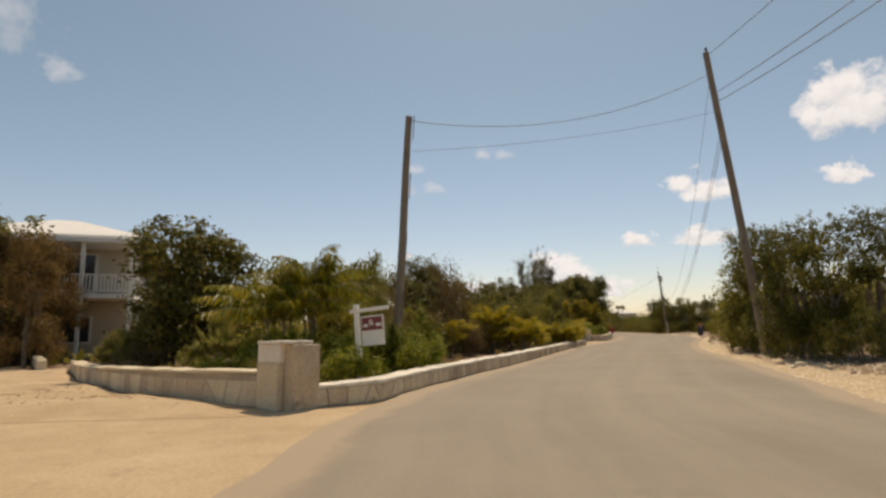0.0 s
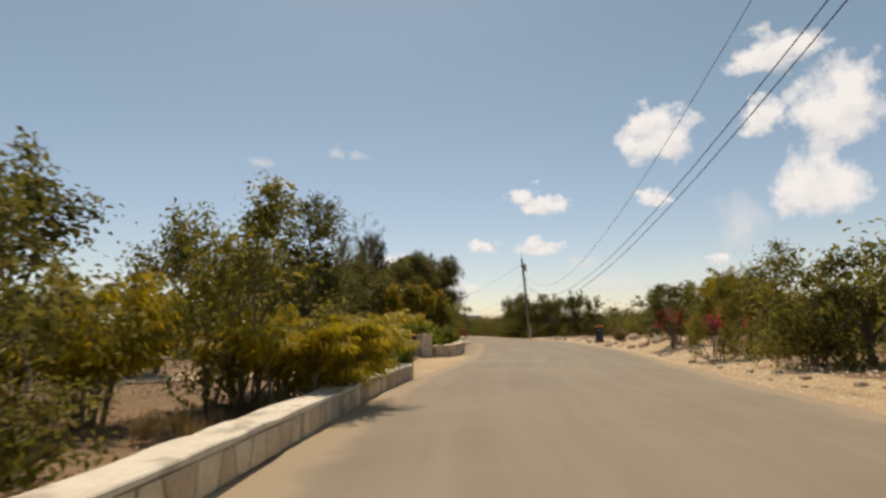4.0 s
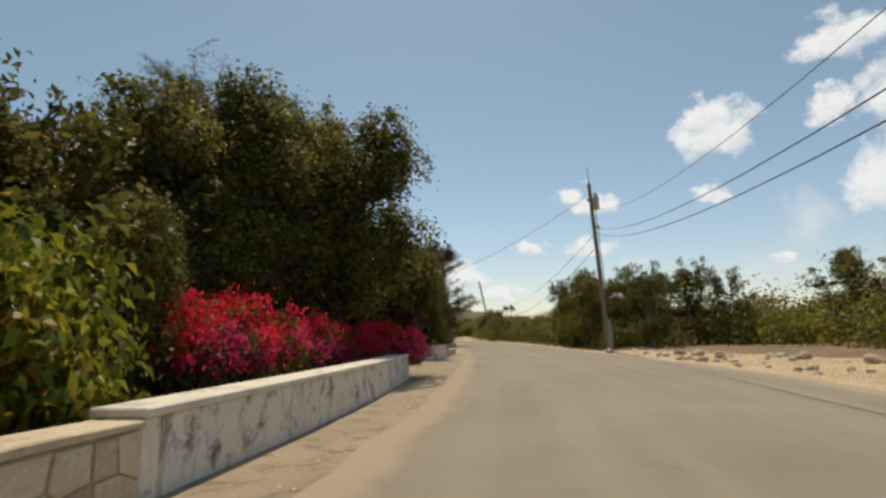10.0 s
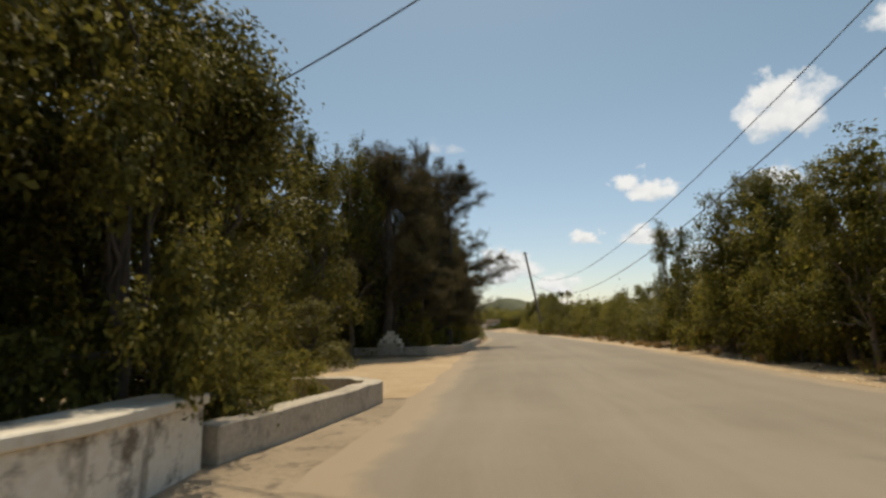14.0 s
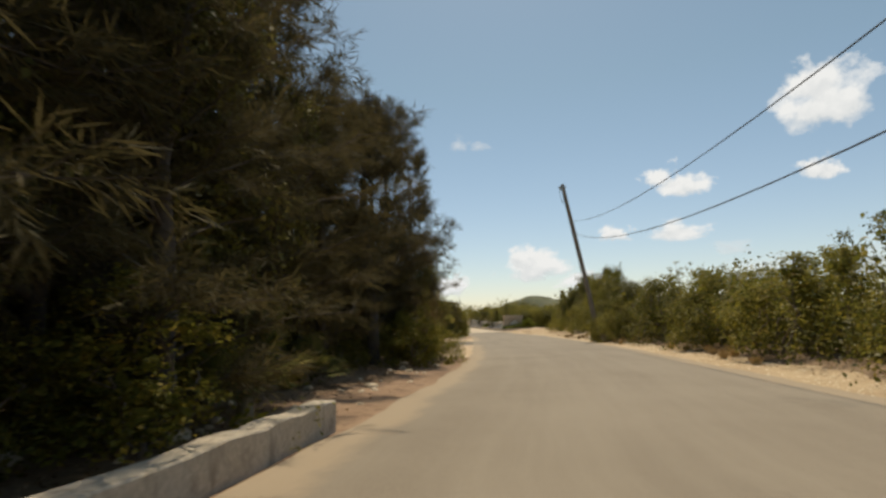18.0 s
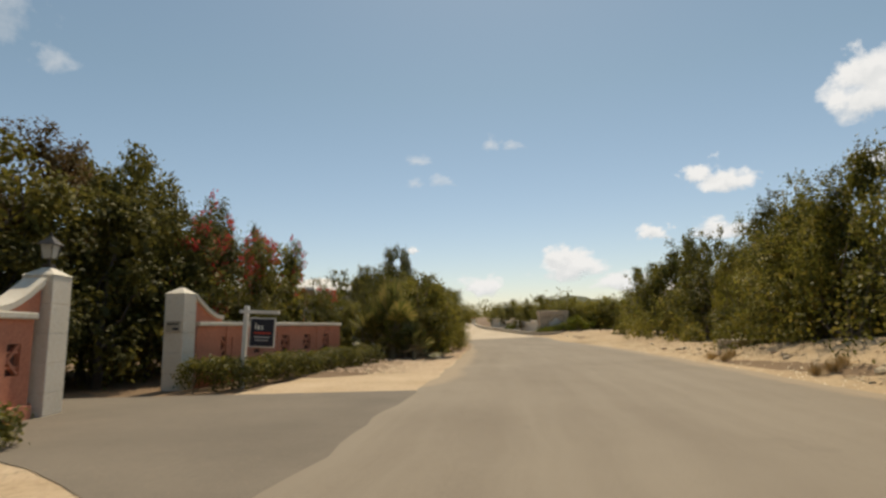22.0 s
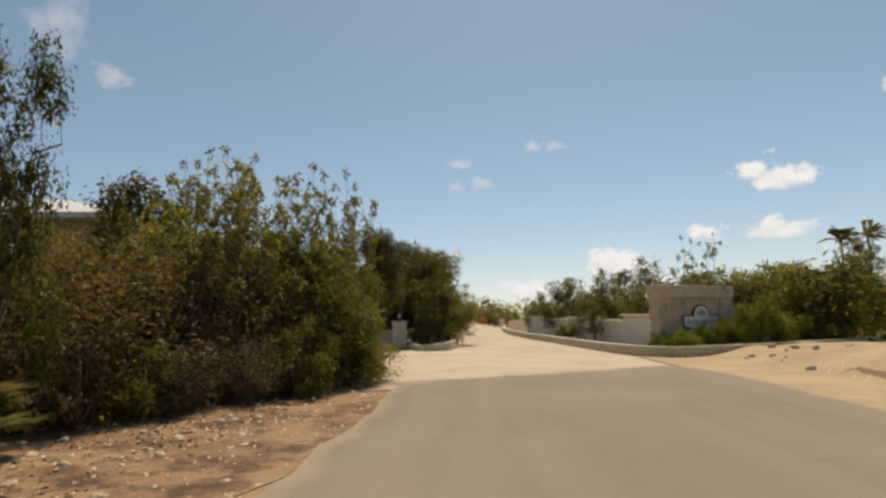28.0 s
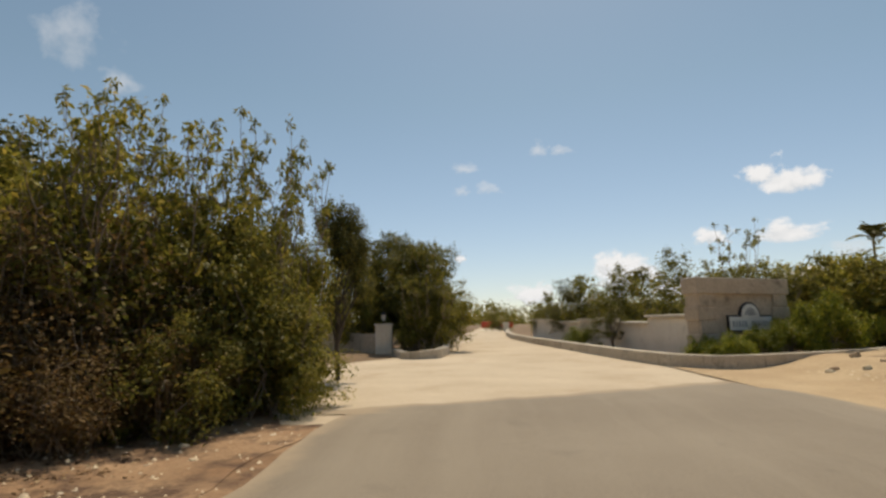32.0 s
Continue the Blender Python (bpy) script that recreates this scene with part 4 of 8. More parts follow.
def lantern(m, label):
    l = thing("pier_lantern", m, label, "lantern", "pier lanterns")
    part("foot", slab(0.12, 0.12, 0.05, (0, 0, 0), 0.012), LANTERN_METAL, l)
    tube("stem", [Vector((0, 0, 0.04)), Vector((0, 0, 0.14))], (0.02, 0.02), LANTERN_METAL, l, sides=8)
    part("glass", slab(0.17, 0.17, 0.20, (0, 0, 0.13), 0.01, taper=0.7), LANTERN_GLASS, l, "milky lamp glass")
    for sx in (-1, 1):
        for sy in (-1, 1):
            tube("frame_bar", [Vector((sx * 0.062, sy * 0.062, 0.12)), Vector((sx * 0.09, sy * 0.09, 0.34))], (0.008, 0.008), LANTERN_METAL, l, sides=4)
    roof = bmesh.new()
    bmesh.ops.create_cone(roof, cap_ends=True, segments=4, radius1=0.17, radius2=0.03, depth=0.12, matrix=Matrix.Translation((0, 0, 0.39)) @ Matrix.Rotation(radians(45), 4, "Z"))
    part("roof", roof, LANTERN_METAL, l)
    part("finial", slab(0.03, 0.03, 0.07, (0, 0, 0.44), 0.01), LANTERN_METAL, l)
    return l


lantern(pose(21.75, 78.6, 1.54, 0, 0, -38), "small weathered lantern on the white gate pier")

PTS_H = [(29.0, 80.4, 0.30), (29.4, 81.2, 0.30), (30.0, 82.6, 0.30), (30.5, 83.9, 0.30), (30.2, 84.6, 0.30), (28.5, 85.2, 0.30), (25.5, 86.0, 0.30)]
tagged(part("planter_wall", wall_strip(PTS_H, 0.28, uneven=0.01), CONCRETE), "low stained planter wall curving into a drive", "wall")
PTS_I = [(28.5, 97.6, 0.34), (31.3, 96.9, 0.34), (32.6, 96.8, 0.34), (33.6, 97.6, 0.34)] + [(float(xl(y)) - 0.12, float(y), 0.30) for y in np.linspace(99, 111.2, 13)]
tagged(part("kerb_wall", wall_strip(PTS_I, 0.26, uneven=0.015), CONCRETE), "low worn concrete wall under the casuarinas", "wall")
step_pier = thing("stepped_pier", pose(31.25, 97.1, 0, 0, 0, -15), "small white pier with a stepped pyramid top", "pier")
for k, (w, z, h) in enumerate(((0.95, -0.1, 0.60), (0.80, 0.50, 0.16), (0.56, 0.66, 0.16), (0.30, 0.82, 0.14))):
    part("tier", slab(w, w * 0.7, h, (0, 0, z), 0.03), WHITEWASH if k else CONCRETE, step_pier)

# ---------------------------------------------------------------- terracotta wall and gate
def red_wall(p0, p1, h, hole_at, label):
    a, b = Vector(p0), Vector(p1)
    L = (b - a).length
    turn = math.degrees(math.atan2(b.y - a.y, b.x - a.x))
    w = thing("terracotta_wall", pose(a.x, a.y, 0, 0, 0, turn), label, "wall", "terracotta garden walls")
    # courses below, between and above the lattice openings, which solid blocks then close
    z0, z1, hw = 0.58, 0.98, 0.40
    part("lower_wall", slab(L, 0.22, z0 + 0.15, (L / 2, 0, -0.15), 0.0), TERRACOTTA, w)
    part("upper_wall", slab(L, 0.22, h - z1, (L / 2, 0, z1), 0.0), TERRACOTTA, w)
    edges = [0.0]
    for u in hole_at:
        edges += [u - hw / 2, u + hw / 2]
    edges.append(L)
    for e0, e1 in zip(edges[::2], edges[1::2]):
        part("wall_panel", slab(e1 - e0, 0.22, z1 - z0, ((e0 + e1) / 2, 0, z0), 0.0), TERRACOTTA, w)
    for u in hole_at:
        # solid block; its dark colour stands for the shade inside the opening
        g = part("lattice", slab(hw, 0.04, z1 - z0, (u, -0.02, z0), 0.0), DARK_HOLE, w, "dark block coloured as the shade within the lattice")
        for k in (-1, 1):
            bar = slab(0.04, 0.05, 0.52, (0, 0, -0.26), 0.0)
            bmesh.ops.transform(bar, matrix=Matrix.Translation((u, -0.075, (z0 + z1) / 2)) @ Matrix.Rotation(k * radians(45), 4, "Y"), verts=bar.verts)
            part("lattice_bar", bar, TERRACOTTA, g)
        for k in (-0.11, 0.08):
            part("lattice_bar", slab(hw, 0.04, 0.03, (u, -0.07, (z0 + z1) / 2 + k), 0.0), TERRACOTTA, g)
    for u in np.arange(1.0, L, 2.0):
        part("pilaster", slab(0.16, 0.05, h - 0.02, (u, -0.105, 0), 0.006), TERRACOTTA, w)
    part("plinth", slab(L, 0.06, 0.34, (L / 2, -0.14, -0.15), 0.01), TERRACOTTA, w)
    n = max(2, int(L / 1.2))
    for k in range(n):
        part("cap_stone", slab(L / n - 0.008, 0.36, 0.09, (L * (k + 0.5) / n, 0, h), 0.02), CREAM, w)
    return w


red_wall((39.35, 122.6), (38.95, 140.15), 1.30, [0.9 + 1.25 * k for k in range(14)], "terracotta wall with pierced openings and a cream coping")
red_wall((39.45, 144.2), (41.45, 150.3), 1.22, [0.95, 2.1, 3.3, 4.4, 5.5], "terracotta wall with pierced openings beside the hedge")


def gate_pillar(x, y, turn, h, label):
    g = thing("gate_pillar", pose(x, y, 0, 0, 0, turn), label, "pillar", "gate pillars")
    n = 5
    for k in range(n):
        part("block", slab(0.42, 0.42, h / n - 0.003, (0, 0, -0.1 + k * h / n), 0.007), CREAM, g)
    cap = bmesh.new()
    bmesh.ops.create_cone(cap, cap_ends=True, segments=4, radius1=0.31, radius2=0.05, depth=0.13, matrix=Matrix.Translation((0, 0, h - 0.037)) @ Matrix.Rotation(radians(45), 4, "Z"))
    part("cap", cap, CREAM, g)
    return g


gate_pillar(38.95, 140.5, 2, 2.02, "cream block gate pillar beside the terracotta wall")
g2 = gate_pillar(39.3, 143.95, -10, 1.98, "cream block gate pillar with a name plate")
pl = part("plate", slab(0.32, 0.02, 0.22, (0, -0.222, 1.10), 0.004), CONCRETE, g2, "grey plate")
part("print_bar", slab(0.12, 0.01, 0.05, (0.06, -0.235, 1.14), 0.0), BLACK_LINE, pl)
part("print_bar", slab(0.24, 0.01, 0.03, (0, -0.235, 1.25), 0.0), BLACK_LINE, pl)


def swept_wing(x, y, turn, flip, label):
    """The curved shoulder that sweeps from the coping up to the pillar."""
    s = thing("wall_wing", pose(x, y, 0, 0, 0, turn), label, "wall")
    bm, cm = bmesh.new(), bmesh.new()
    n = 10
    lo, hi, cap = [], [], []
    for k in range(n + 1):
        u = k / n
        z = 1.36 + 0.42 * (1 - math.sin(u * math.pi / 2))
        lo.append((u * 0.85 * flip, 1.30))
        hi.append((u * 0.85 * flip, z))
    for bmx, d, t0, t1 in ((bm, 0.10, 0.0, 0.0), (cm, 0.16, 0.0, 0.09)):
        for k in range(n):
            v = []
            for yy in (-d, d):
                for (px, pz) in ((lo[k] if bmx is bm else hi[k]), (lo[k + 1] if bmx is bm else hi[k + 1]), (hi[k + 1][0], hi[k + 1][1] + t1), (hi[k][0], hi[k][1] + t1)):
                    v.append(bmx.verts.new((px, yy, pz)))
            for f in ((0, 1, 2, 3), (7, 6, 5, 4), (0, 4, 5, 1), (1, 5, 6, 2), (2, 6, 7, 3), (3, 7, 4, 0)):
                bmx.faces.new([v[i] for i in f])
        bmesh.ops.remove_doubles(bmx, verts=bmx.verts[:], dist=0.001)
        bmesh.ops.recalc_face_normals(bmx, faces=bmx.faces[:])
    part("shoulder", bm, TERRACOTTA, s)
    part("coping", cm, CREAM, s)
    return s


swept_wing(38.95, 140.25, -90, 1, "swept terracotta shoulder rising to the gate pillar")
swept_wing(39.42, 144.15, 72, 1, "swept terracotta shoulder rising to the gate pillar")
lantern(pose(38.95, 140.5, 2.04, 0, 0, 2), "dark lantern on the cream gate pillar")

# ---------------------------------------------------------------- sign wall and kerbs at the junction
SIGN_STONE = surface("weathered_sign_stone", (0.43, 0.335, 0.24), (0.56, 0.45, 0.335), 0.9, 1.4, 20, 0.5, spots=(0.25, 0.19, 0.135), spot_scale=2.0, spot_at=0.62)


def sign_wall():
    a, b = Vector((54.5, 180.75)), Vector((57.45, 182.05))
    t = math.degrees(math.atan2(b.y - a.y, b.x - a.x))
    W = (b - a).length
    z = 0.45
    s = thing("sign_wall", pose(a.x, a.y, z + 0.12, 0, 0, t), "weathered stone entrance wall with a recessed sign panel", "sign wall")
    part("wall_body", slab(W - 0.1, 0.34, 1.84, (W / 2, 0.2, -0.32), 0.02), SIGN_STONE, s)
    part("top_beam", slab(W, 0.52, 0.42, (W / 2, 0.2, 1.48), 0.03), SIGN_STONE, s)
    for u in (0.32, W - 0.32):
        for k in range(5):
            part("quoin", slab(0.62 if k % 2 else 0.5, 0.46, 0.335, (u, 0.2, -0.2 + 0.34 * k), 0.03), SIGN_STONE, s)
    f = part("name_board", slab(1.55, 0.05, 0.42, (W * 0.54, -0.01, 0.52), 0.006), BLACK_LINE, s, "black-framed board")
    part("board_face", slab(1.47, 0.02, 0.34, (W * 0.54, -0.04, 0.56), 0.0), WHITE_PAINT, f)
    arch = bmesh.new()
    bmesh.ops.create_cone(arch, cap_ends=True, segments=28, radius1=0.36, radius2=0.36, depth=0.05, matrix=Matrix.Translation((W * 0.54, -0.012, 0.92)) @ Matrix.Rotation(radians(90), 4, "X"))
    a1 = part("arch", arch, BLACK_LINE, f)
    face = bmesh.new()
    bmesh.ops.create_cone(face, cap_ends=True, segments=28, radius1=0.31, radius2=0.31, depth=0.03, matrix=Matrix.Translation((W * 0.54, -0.035, 0.92)) @ Matrix.Rotation(radians(90), 4, "X"))
    part("arch_face", face, WHITE_PAINT, a1)
    for k in range(9):
        blade = slab(0.035, 0.012, 0.20, (0, 0, 0), 0.0)
        bmesh.ops.transform(blade, matrix=Matrix.Translation((W * 0.54, -0.058, 0.94)) @ Matrix.Rotation(radians(-80 + 20 * k), 4, "Y"), verts=blade.verts)
        part("emblem_blade", blade, GREY_PRINT, a1)
    for word, count in ((-0.62, 5), (0.06, 6)):
        for k in range(count):
            part("print_bar", slab(0.05 if k % 2 else 0.07, 0.012, 0.15, (W * 0.54 + word + 0.105 * k, -0.052, 0.645), 0.0), GREY_PRINT, f)
    return s


sign_wall()
PTS_K = [(63.5, 183.2, 0.26), (60, 181.9, 0.26), (57, 180.2, 0.28), (55.2, 179.35, 0.30), (54.3, 179.15, 0.30), (53.75, 179.9, 0.30), (53.35, 182.2, 0.28), (52.7, 187.5, 0.28), (52.0, 193.5, 0.28), (51.5, 200, 0.28), (51.6, 208, 0.28), (52.2, 218, 0.28)]
tagged(part("kerb_wall", wall_strip(PTS_K[::-1], -0.30, 0.3), CONCRETE), "low concrete kerb wall edging the drive", "kerb")
STEP_TOPS = [(54.75, 181.2, 1.14), (54.6, 184.2, 1.14), (54.6, 184.25, 0.94), (54.4, 187.4, 0.94), (54.4, 187.45, 1.06), (54.0, 192.2, 1.06), (54.0, 192.25, 0.96), (53.5, 196.6, 0.96), (53.5, 196.65, 1.08), (53.0, 203, 1.08)]
boundary = tagged(part("boundary_wall", wall_strip(STEP_TOPS[::-1], -0.22, 0.2), CREAM), "pale rendered boundary wall with a stepped top", "wall")
for k in range(0, len(STEP_TOPS), 2):
    part("coping", wall_strip([(x, y, h + 0.07) for x, y, h in STEP_TOPS[k:k + 2]][::-1], -0.30, 0.3, inset=0.04, z0=-0.07), WHITE_CAP, boundary)
end_pier = thing("end_pier", pose(52.0, 219.5, float(rise(219.5)), 0, 0, 0), "pale pier at the end of the kerb wall", "pier")
part("pillar", slab(0.5, 0.5, 0.9, (0, 0, -0.1), 0.02), CREAM, end_pier)
part("cap", slab(0.62, 0.62, 0.1, (0, 0, 0.8), 0.02), CREAM, end_pier)

side_pier = thing("side_pier", pose(45.55, 187.3, float(rise(187.3)), 0, 0, 8), "pale square pier by the side drive with a lantern", "pier")
part("pillar", slab(0.62, 0.62, 1.2, (0, 0, -0.15), 0.02), CREAM, side_pier)
part("cap", slab(0.70, 0.70, 0.06, (0, 0, 1.05), 0.015), CREAM, side_pier)
lantern(pose(45.55, 187.3, float(rise(187.3)) + 1.11, 0, 0, 0), "dark lantern on the pale side pier")
PTS_M = [(45.3, 187.1, 0.75), (44.6, 187.9, 0.72), (43.4, 188.6, 0.85), (42.0, 189.6, 1.0), (40.0, 191.5, 1.1)]
tagged(part("side_wall", wall_strip(PTS_M[::-1], 0.24), CONCRETE), "sloping concrete wall beside the side drive", "wall")
PTS_N = [(46.0, 186.6, 0.20), (46.6, 184.2, 0.22), (47.2, 183.9, 0.26), (47.9, 184.3, 0.30), (48.05, 186, 0.30), (47.9, 190, 0.30), (47.8, 196, 0.28)]
planter = tagged(part("planter_wall", wall_strip(PTS_N, 0.25, 0.2), CONCRETE), "low planter wall round a dark bush", "wall")
barrier = thing("road_barrier", pose(52.3, 246, float(rise(246)), 0, 0, -8), "red plastic barrier across the far drive", "barrier")
for k in range(3):
    part("barrier_unit", slab(1.5, 0.4, 0.95, (-1.6 + 1.55 * k, 0, 0), 0.06, taper=1.0), BARRIER_RED, barrier)

conc = thing("concrete_chamber", pose(54.9, 150.4, 0.12, 0, 0, 12), "grey concrete utility chamber on the verge", "utility box")
part("box", slab(1.5, 0.9, 0.42, (0, 0, -0.1), 0.02), CONCRETE, conc)
part("lid", slab(1.56, 0.96, 0.07, (0, 0, 0.32), 0.015), CONCRETE, conc)

# ---------------------------------------------------------------- houses behind the gardens
def window_part(house, x, y, z, w, h, face=0, name="window"):
    """face 0: looks to -y, 1: looks to +x."""
    turn = Matrix.Translation((x, y, z)) @ Matrix.Rotation(radians(90 * face), 4, "Z")
    fr = slab(w + 0.16, 0.08, h + 0.16, (0, 0, -0.08), 0.01)
    bmesh.ops.transform(fr, matrix=turn, verts=fr.verts)
    f = part(name, fr, WHITE_PAINT, house, "white window frame")
    for k in (-1, 1):
        pn = slab(w / 2 - 0.04, 0.03, h - 0.04, (k * w / 4, -0.04, 0.02), 0.0)
        bmesh.ops.transform(pn, matrix=turn, verts=pn.verts)
        part("pane", pn, WINDOW_DARK, f)


def tilted_bar(a, b, w):
    """A square bar from one point to another."""
    a, b = Vector(a), Vector(b)
    bm = slab(w, w, (b - a).length, (0, 0, 0), 0.006)
    bmesh.ops.transform(bm, matrix=Matrix.Translation(a) @ (b - a).to_track_quat("Z", "Y").to_matrix().to_4x4(), verts=bm.verts)
    return bm


def hip_roof(w, d, h, over, z, material, house):
    bm = bmesh.new()
    x, y = w / 2 + over, d / 2 + over
    r = max(w, d) / 2 - min(w, d) / 2
    b = [bm.verts.new(v) for v in ((-x, -y, z), (x, -y, z), (x, y, z), (-x, y, z))]
    c = [bm.verts.new(v) for v in ((-x, -y, z + 0.14), (x, -y, z + 0.14), (x, y, z + 0.14), (-x, y, z + 0.14))]
    if w >= d:
        t = [bm.verts.new((-r, 0, z + h)), bm.verts.new((r, 0, z + h))]
        tops = ((c[0], c[1], t[1], t[0]), (c[1], c[2], t[1]), (c[2], c[3], t[0], t[1]), (c[3], c[0], t[0]))
    else:
        t = [bm.verts.new((0, -r, z + h)), bm.verts.new((0, r, z + h))]
        tops = ((c[0], c[1], t[0]), (c[1], c[2], t[1], t[0]), (c[2], c[3], t[1]), (c[3], c[0], t[0], t[1]))
    bm.faces.new(b[::-1])
    for k in range(4):
        bm.faces.new((b[k], b[(k + 1) % 4], c[(k + 1) % 4], c[k]))
    for f in tops:
        bm.faces.new(f)
    return part("roof", bm, material, house, "pale hipped roof")


h1 = thing("balcony_house", pose(-19.4, 30.9, 1.5, 0, 0, 18), "cream two-storey house with a balcony and outside stair", "house")
part("wall", slab(8, 7, 6.4, (0, 0, -1.8), 0.03), HOUSE_WALL, h1)
hip_roof(8, 7, 1.6, 0.7, 4.6, ROOF_WHITE, h1)
part("balcony_floor", slab(8.5, 2.3, 0.22, (0.1, -4.6, 1.45), 0.02), WHITE_PAINT, h1)
part("balcony_roof", slab(8.8, 2.6, 0.18, (0.1, -4.7, 4.1), 0.02), ROOF_WHITE, h1)
for xx in (-4.0, -1.95, 0.1, 2.15, 4.2):
    part("post", slab(0.16, 0.16, 5.9, (xx, -5.65, -1.75), 0.01), WHITE_PAINT, h1)
for zz in (1.78, 2.55):
    part("rail", slab(8.3, 0.07, 0.07, (0.1, -5.65, zz), 0.01), WHITE_PAINT, h1)
    part("rail", slab(0.07, 2.0, 0.07, (4.2, -4.6, zz), 0.01), WHITE_PAINT, h1)
for k in range(56):
    part("baluster", slab(0.05, 0.05, 0.74, (-3.95 + 0.15 * k, -5.65, 1.81), 0.0), WHITE_PAINT, h1)
for k in range(13):
    part("stair_tread", slab(0.34, 1.0, 0.08, (4.5 + 0.28 * k, -4.4, 1.4 - 0.22 * k), 0.01), WHITE_PAINT, h1)
for k in (-4.9, -3.9):
    part("stair_rail", tilted_bar((4.35, k, 2.5), (8.1, k, -0.45), 0.06), WHITE_PAINT, h1)
for s in (-2.2, 1.6):
    window_part(h1, s, -3.53, 1.9, 1.3, 1.9)
    window_part(h1, s, -3.53, -0.6, 1.2, 1.2)
window_part(h1, 4.03, 0.5, 2.4, 1.4, 1.5, 1)

h2 = thing("terracotta_house", pose(25.0, 145.1, 0, 0, 0, -8), "terracotta two-storey house with a pale hipped roof", "house")
part("wall", slab(8.5, 4.8, 7.3, (0, 0, -0.3), 0.03), TERRACOTTA, h2)
hip_roof(8.5, 4.8, 1.7, 0.55, 6.95, ROOF_WHITE, h2)
part("eaves", slab(9.3, 5.6, 0.22, (0, 0, 6.74), 0.02), WHITE_PAINT, h2, "white eaves board")
part("band", slab(8.6, 4.9, 0.14, (0, 0, 4.3), 0.02), CREAM, h2)
for xw in (-2.5, 0.6, 3.0):
    window_part(h2, xw, -2.43, 5.2, 0.9, 1.05)
    window_part(h2, xw, -2.43, 2.4, 0.9, 1.3)
for yw in (-1.1, 1.1):
    window_part(h2, 4.28, yw, 5.2, 0.8, 0.95, 1)
    window_part(h2, 4.28, yw, 2.6, 0.8, 1.2, 1)

h3 = thing("cream_house", pose(35.2, 179.8, 0.2, 0, 0, 6), "cream low house with a white hipped roof in scrub", "house")
part("wall", slab(8, 7, 4.3, (0, 0, -0.3), 0.03), HOUSE_WALL, h3)
hip_roof(8, 7, 1.5, 0.6, 3.9, ROOF_WHITE, h3)
for yw in (-2, 1.2):
    window_part(h3, 4.03, yw, 2.1, 1.1, 1.2, 1)
h5 = thing("garden_cottage", pose(36.3, 160.0, 0, 0, 0, 10), "small cream cottage with a white hipped roof", "house")
part("wall", slab(3.8, 3.8, 3.3, (0, 0, -0.3), 0.02), HOUSE_WALL, h5)
hip_roof(3.8, 3.8, 1.2, 0.55, 2.95, ROOF_WHITE, h5)
window_part(h5, 0.3, -1.93, 1.5, 0.9, 1.1)
window_part(h5, 1.93, 0.2, 1.5, 0.9, 1.1, 1)
h4 = thing("far_house", pose(92, 236, 3.0, 0, 0, 20), "small pale house on the far rise", "house")
part("wall", slab(10, 8, 4.5, (0, 0, -0.3), 0.03), HOUSE_WALL, h4)
hip_roof(10, 8, 2.0, 0.6, 4.2, ROOF_WHITE, h4)

# ---------------------------------------------------------------- plants
def unit(v):
    return v / (np.linalg.norm(v, axis=-1, keepdims=True) + 1e-9)


def leaf_arrays(P, out, size, width=0.5, droop=0.0, wild=0.9, fold=0.18, facing=False):
    """A kite-shaped, slightly folded leaf at every point: pointing outwards, or spread flat with its face outwards and up."""
    n = len(P)
    if facing:
        up = unit(out + wild * rng.normal(size=(n, 3)) + np.array([0, 0, 0.4]))
        axis = unit(np.cross(up, rng.normal(size=(n, 3))) + np.array([0, 0, -droop - 0.2]))
        side = unit(np.cross(up, axis))
    else:
        axis = unit(out + wild * rng.normal(size=(n, 3)) + np.array([0, 0, -droop]))
        side = unit(np.cross(axis, rng.normal(size=(n, 3))))
        up = np.cross(side, axis)
    L = (size * rng.uniform(0.6, 1.25, n))[:, None]
    v = np.stack([P, P + axis * L * 0.5 + side * L * width * 0.5 + up * L * fold, P + axis * L, P + axis * L * 0.5 - side * L * width * 0.5 + up * L * fold], 1)
    return v.reshape(-1, 3), np.arange(4 * n).reshape(-1, 4)


def blob_points(n, lobes, squash=0.8, shell=0.55):
    """Points in the outer part of several lobes; gives places and outward directions."""
    c = np.array([l[:3] for l in lobes])
    r = np.array([l[3] for l in lobes])
    w = r ** 2
    k = rng.choice(len(lobes), n, p=w / w.sum())
    d = unit(rng.normal(size=(n, 3)))
    rad = r[k] * (shell + (1 - shell) * rng.random(n) ** 0.5) * rng.uniform(0.85, 1.12, n)
    p = c[k] + d * rad[:, None] * np.array([1, 1, squash])
    return p, d


def lobed_crown(R, z0, z1, count, size):
    """Lobes scattered over an uneven crown of radius R between two heights."""
    out = []
    for i in range(count):
        a = rng.uniform(0, 2 * np.pi)
        h = rng.uniform(0, 1)
        rr = R * (0.25 + 0.62 * np.sqrt(rng.random())) * (1 - 0.45 * h * h)
        s = size * R * rng.uniform(0.65, 1.25) * (1 - 0.25 * h)
        out.append((rr * np.cos(a), rr * np.sin(a), z0 + (z1 - z0) * h, s))
    return out


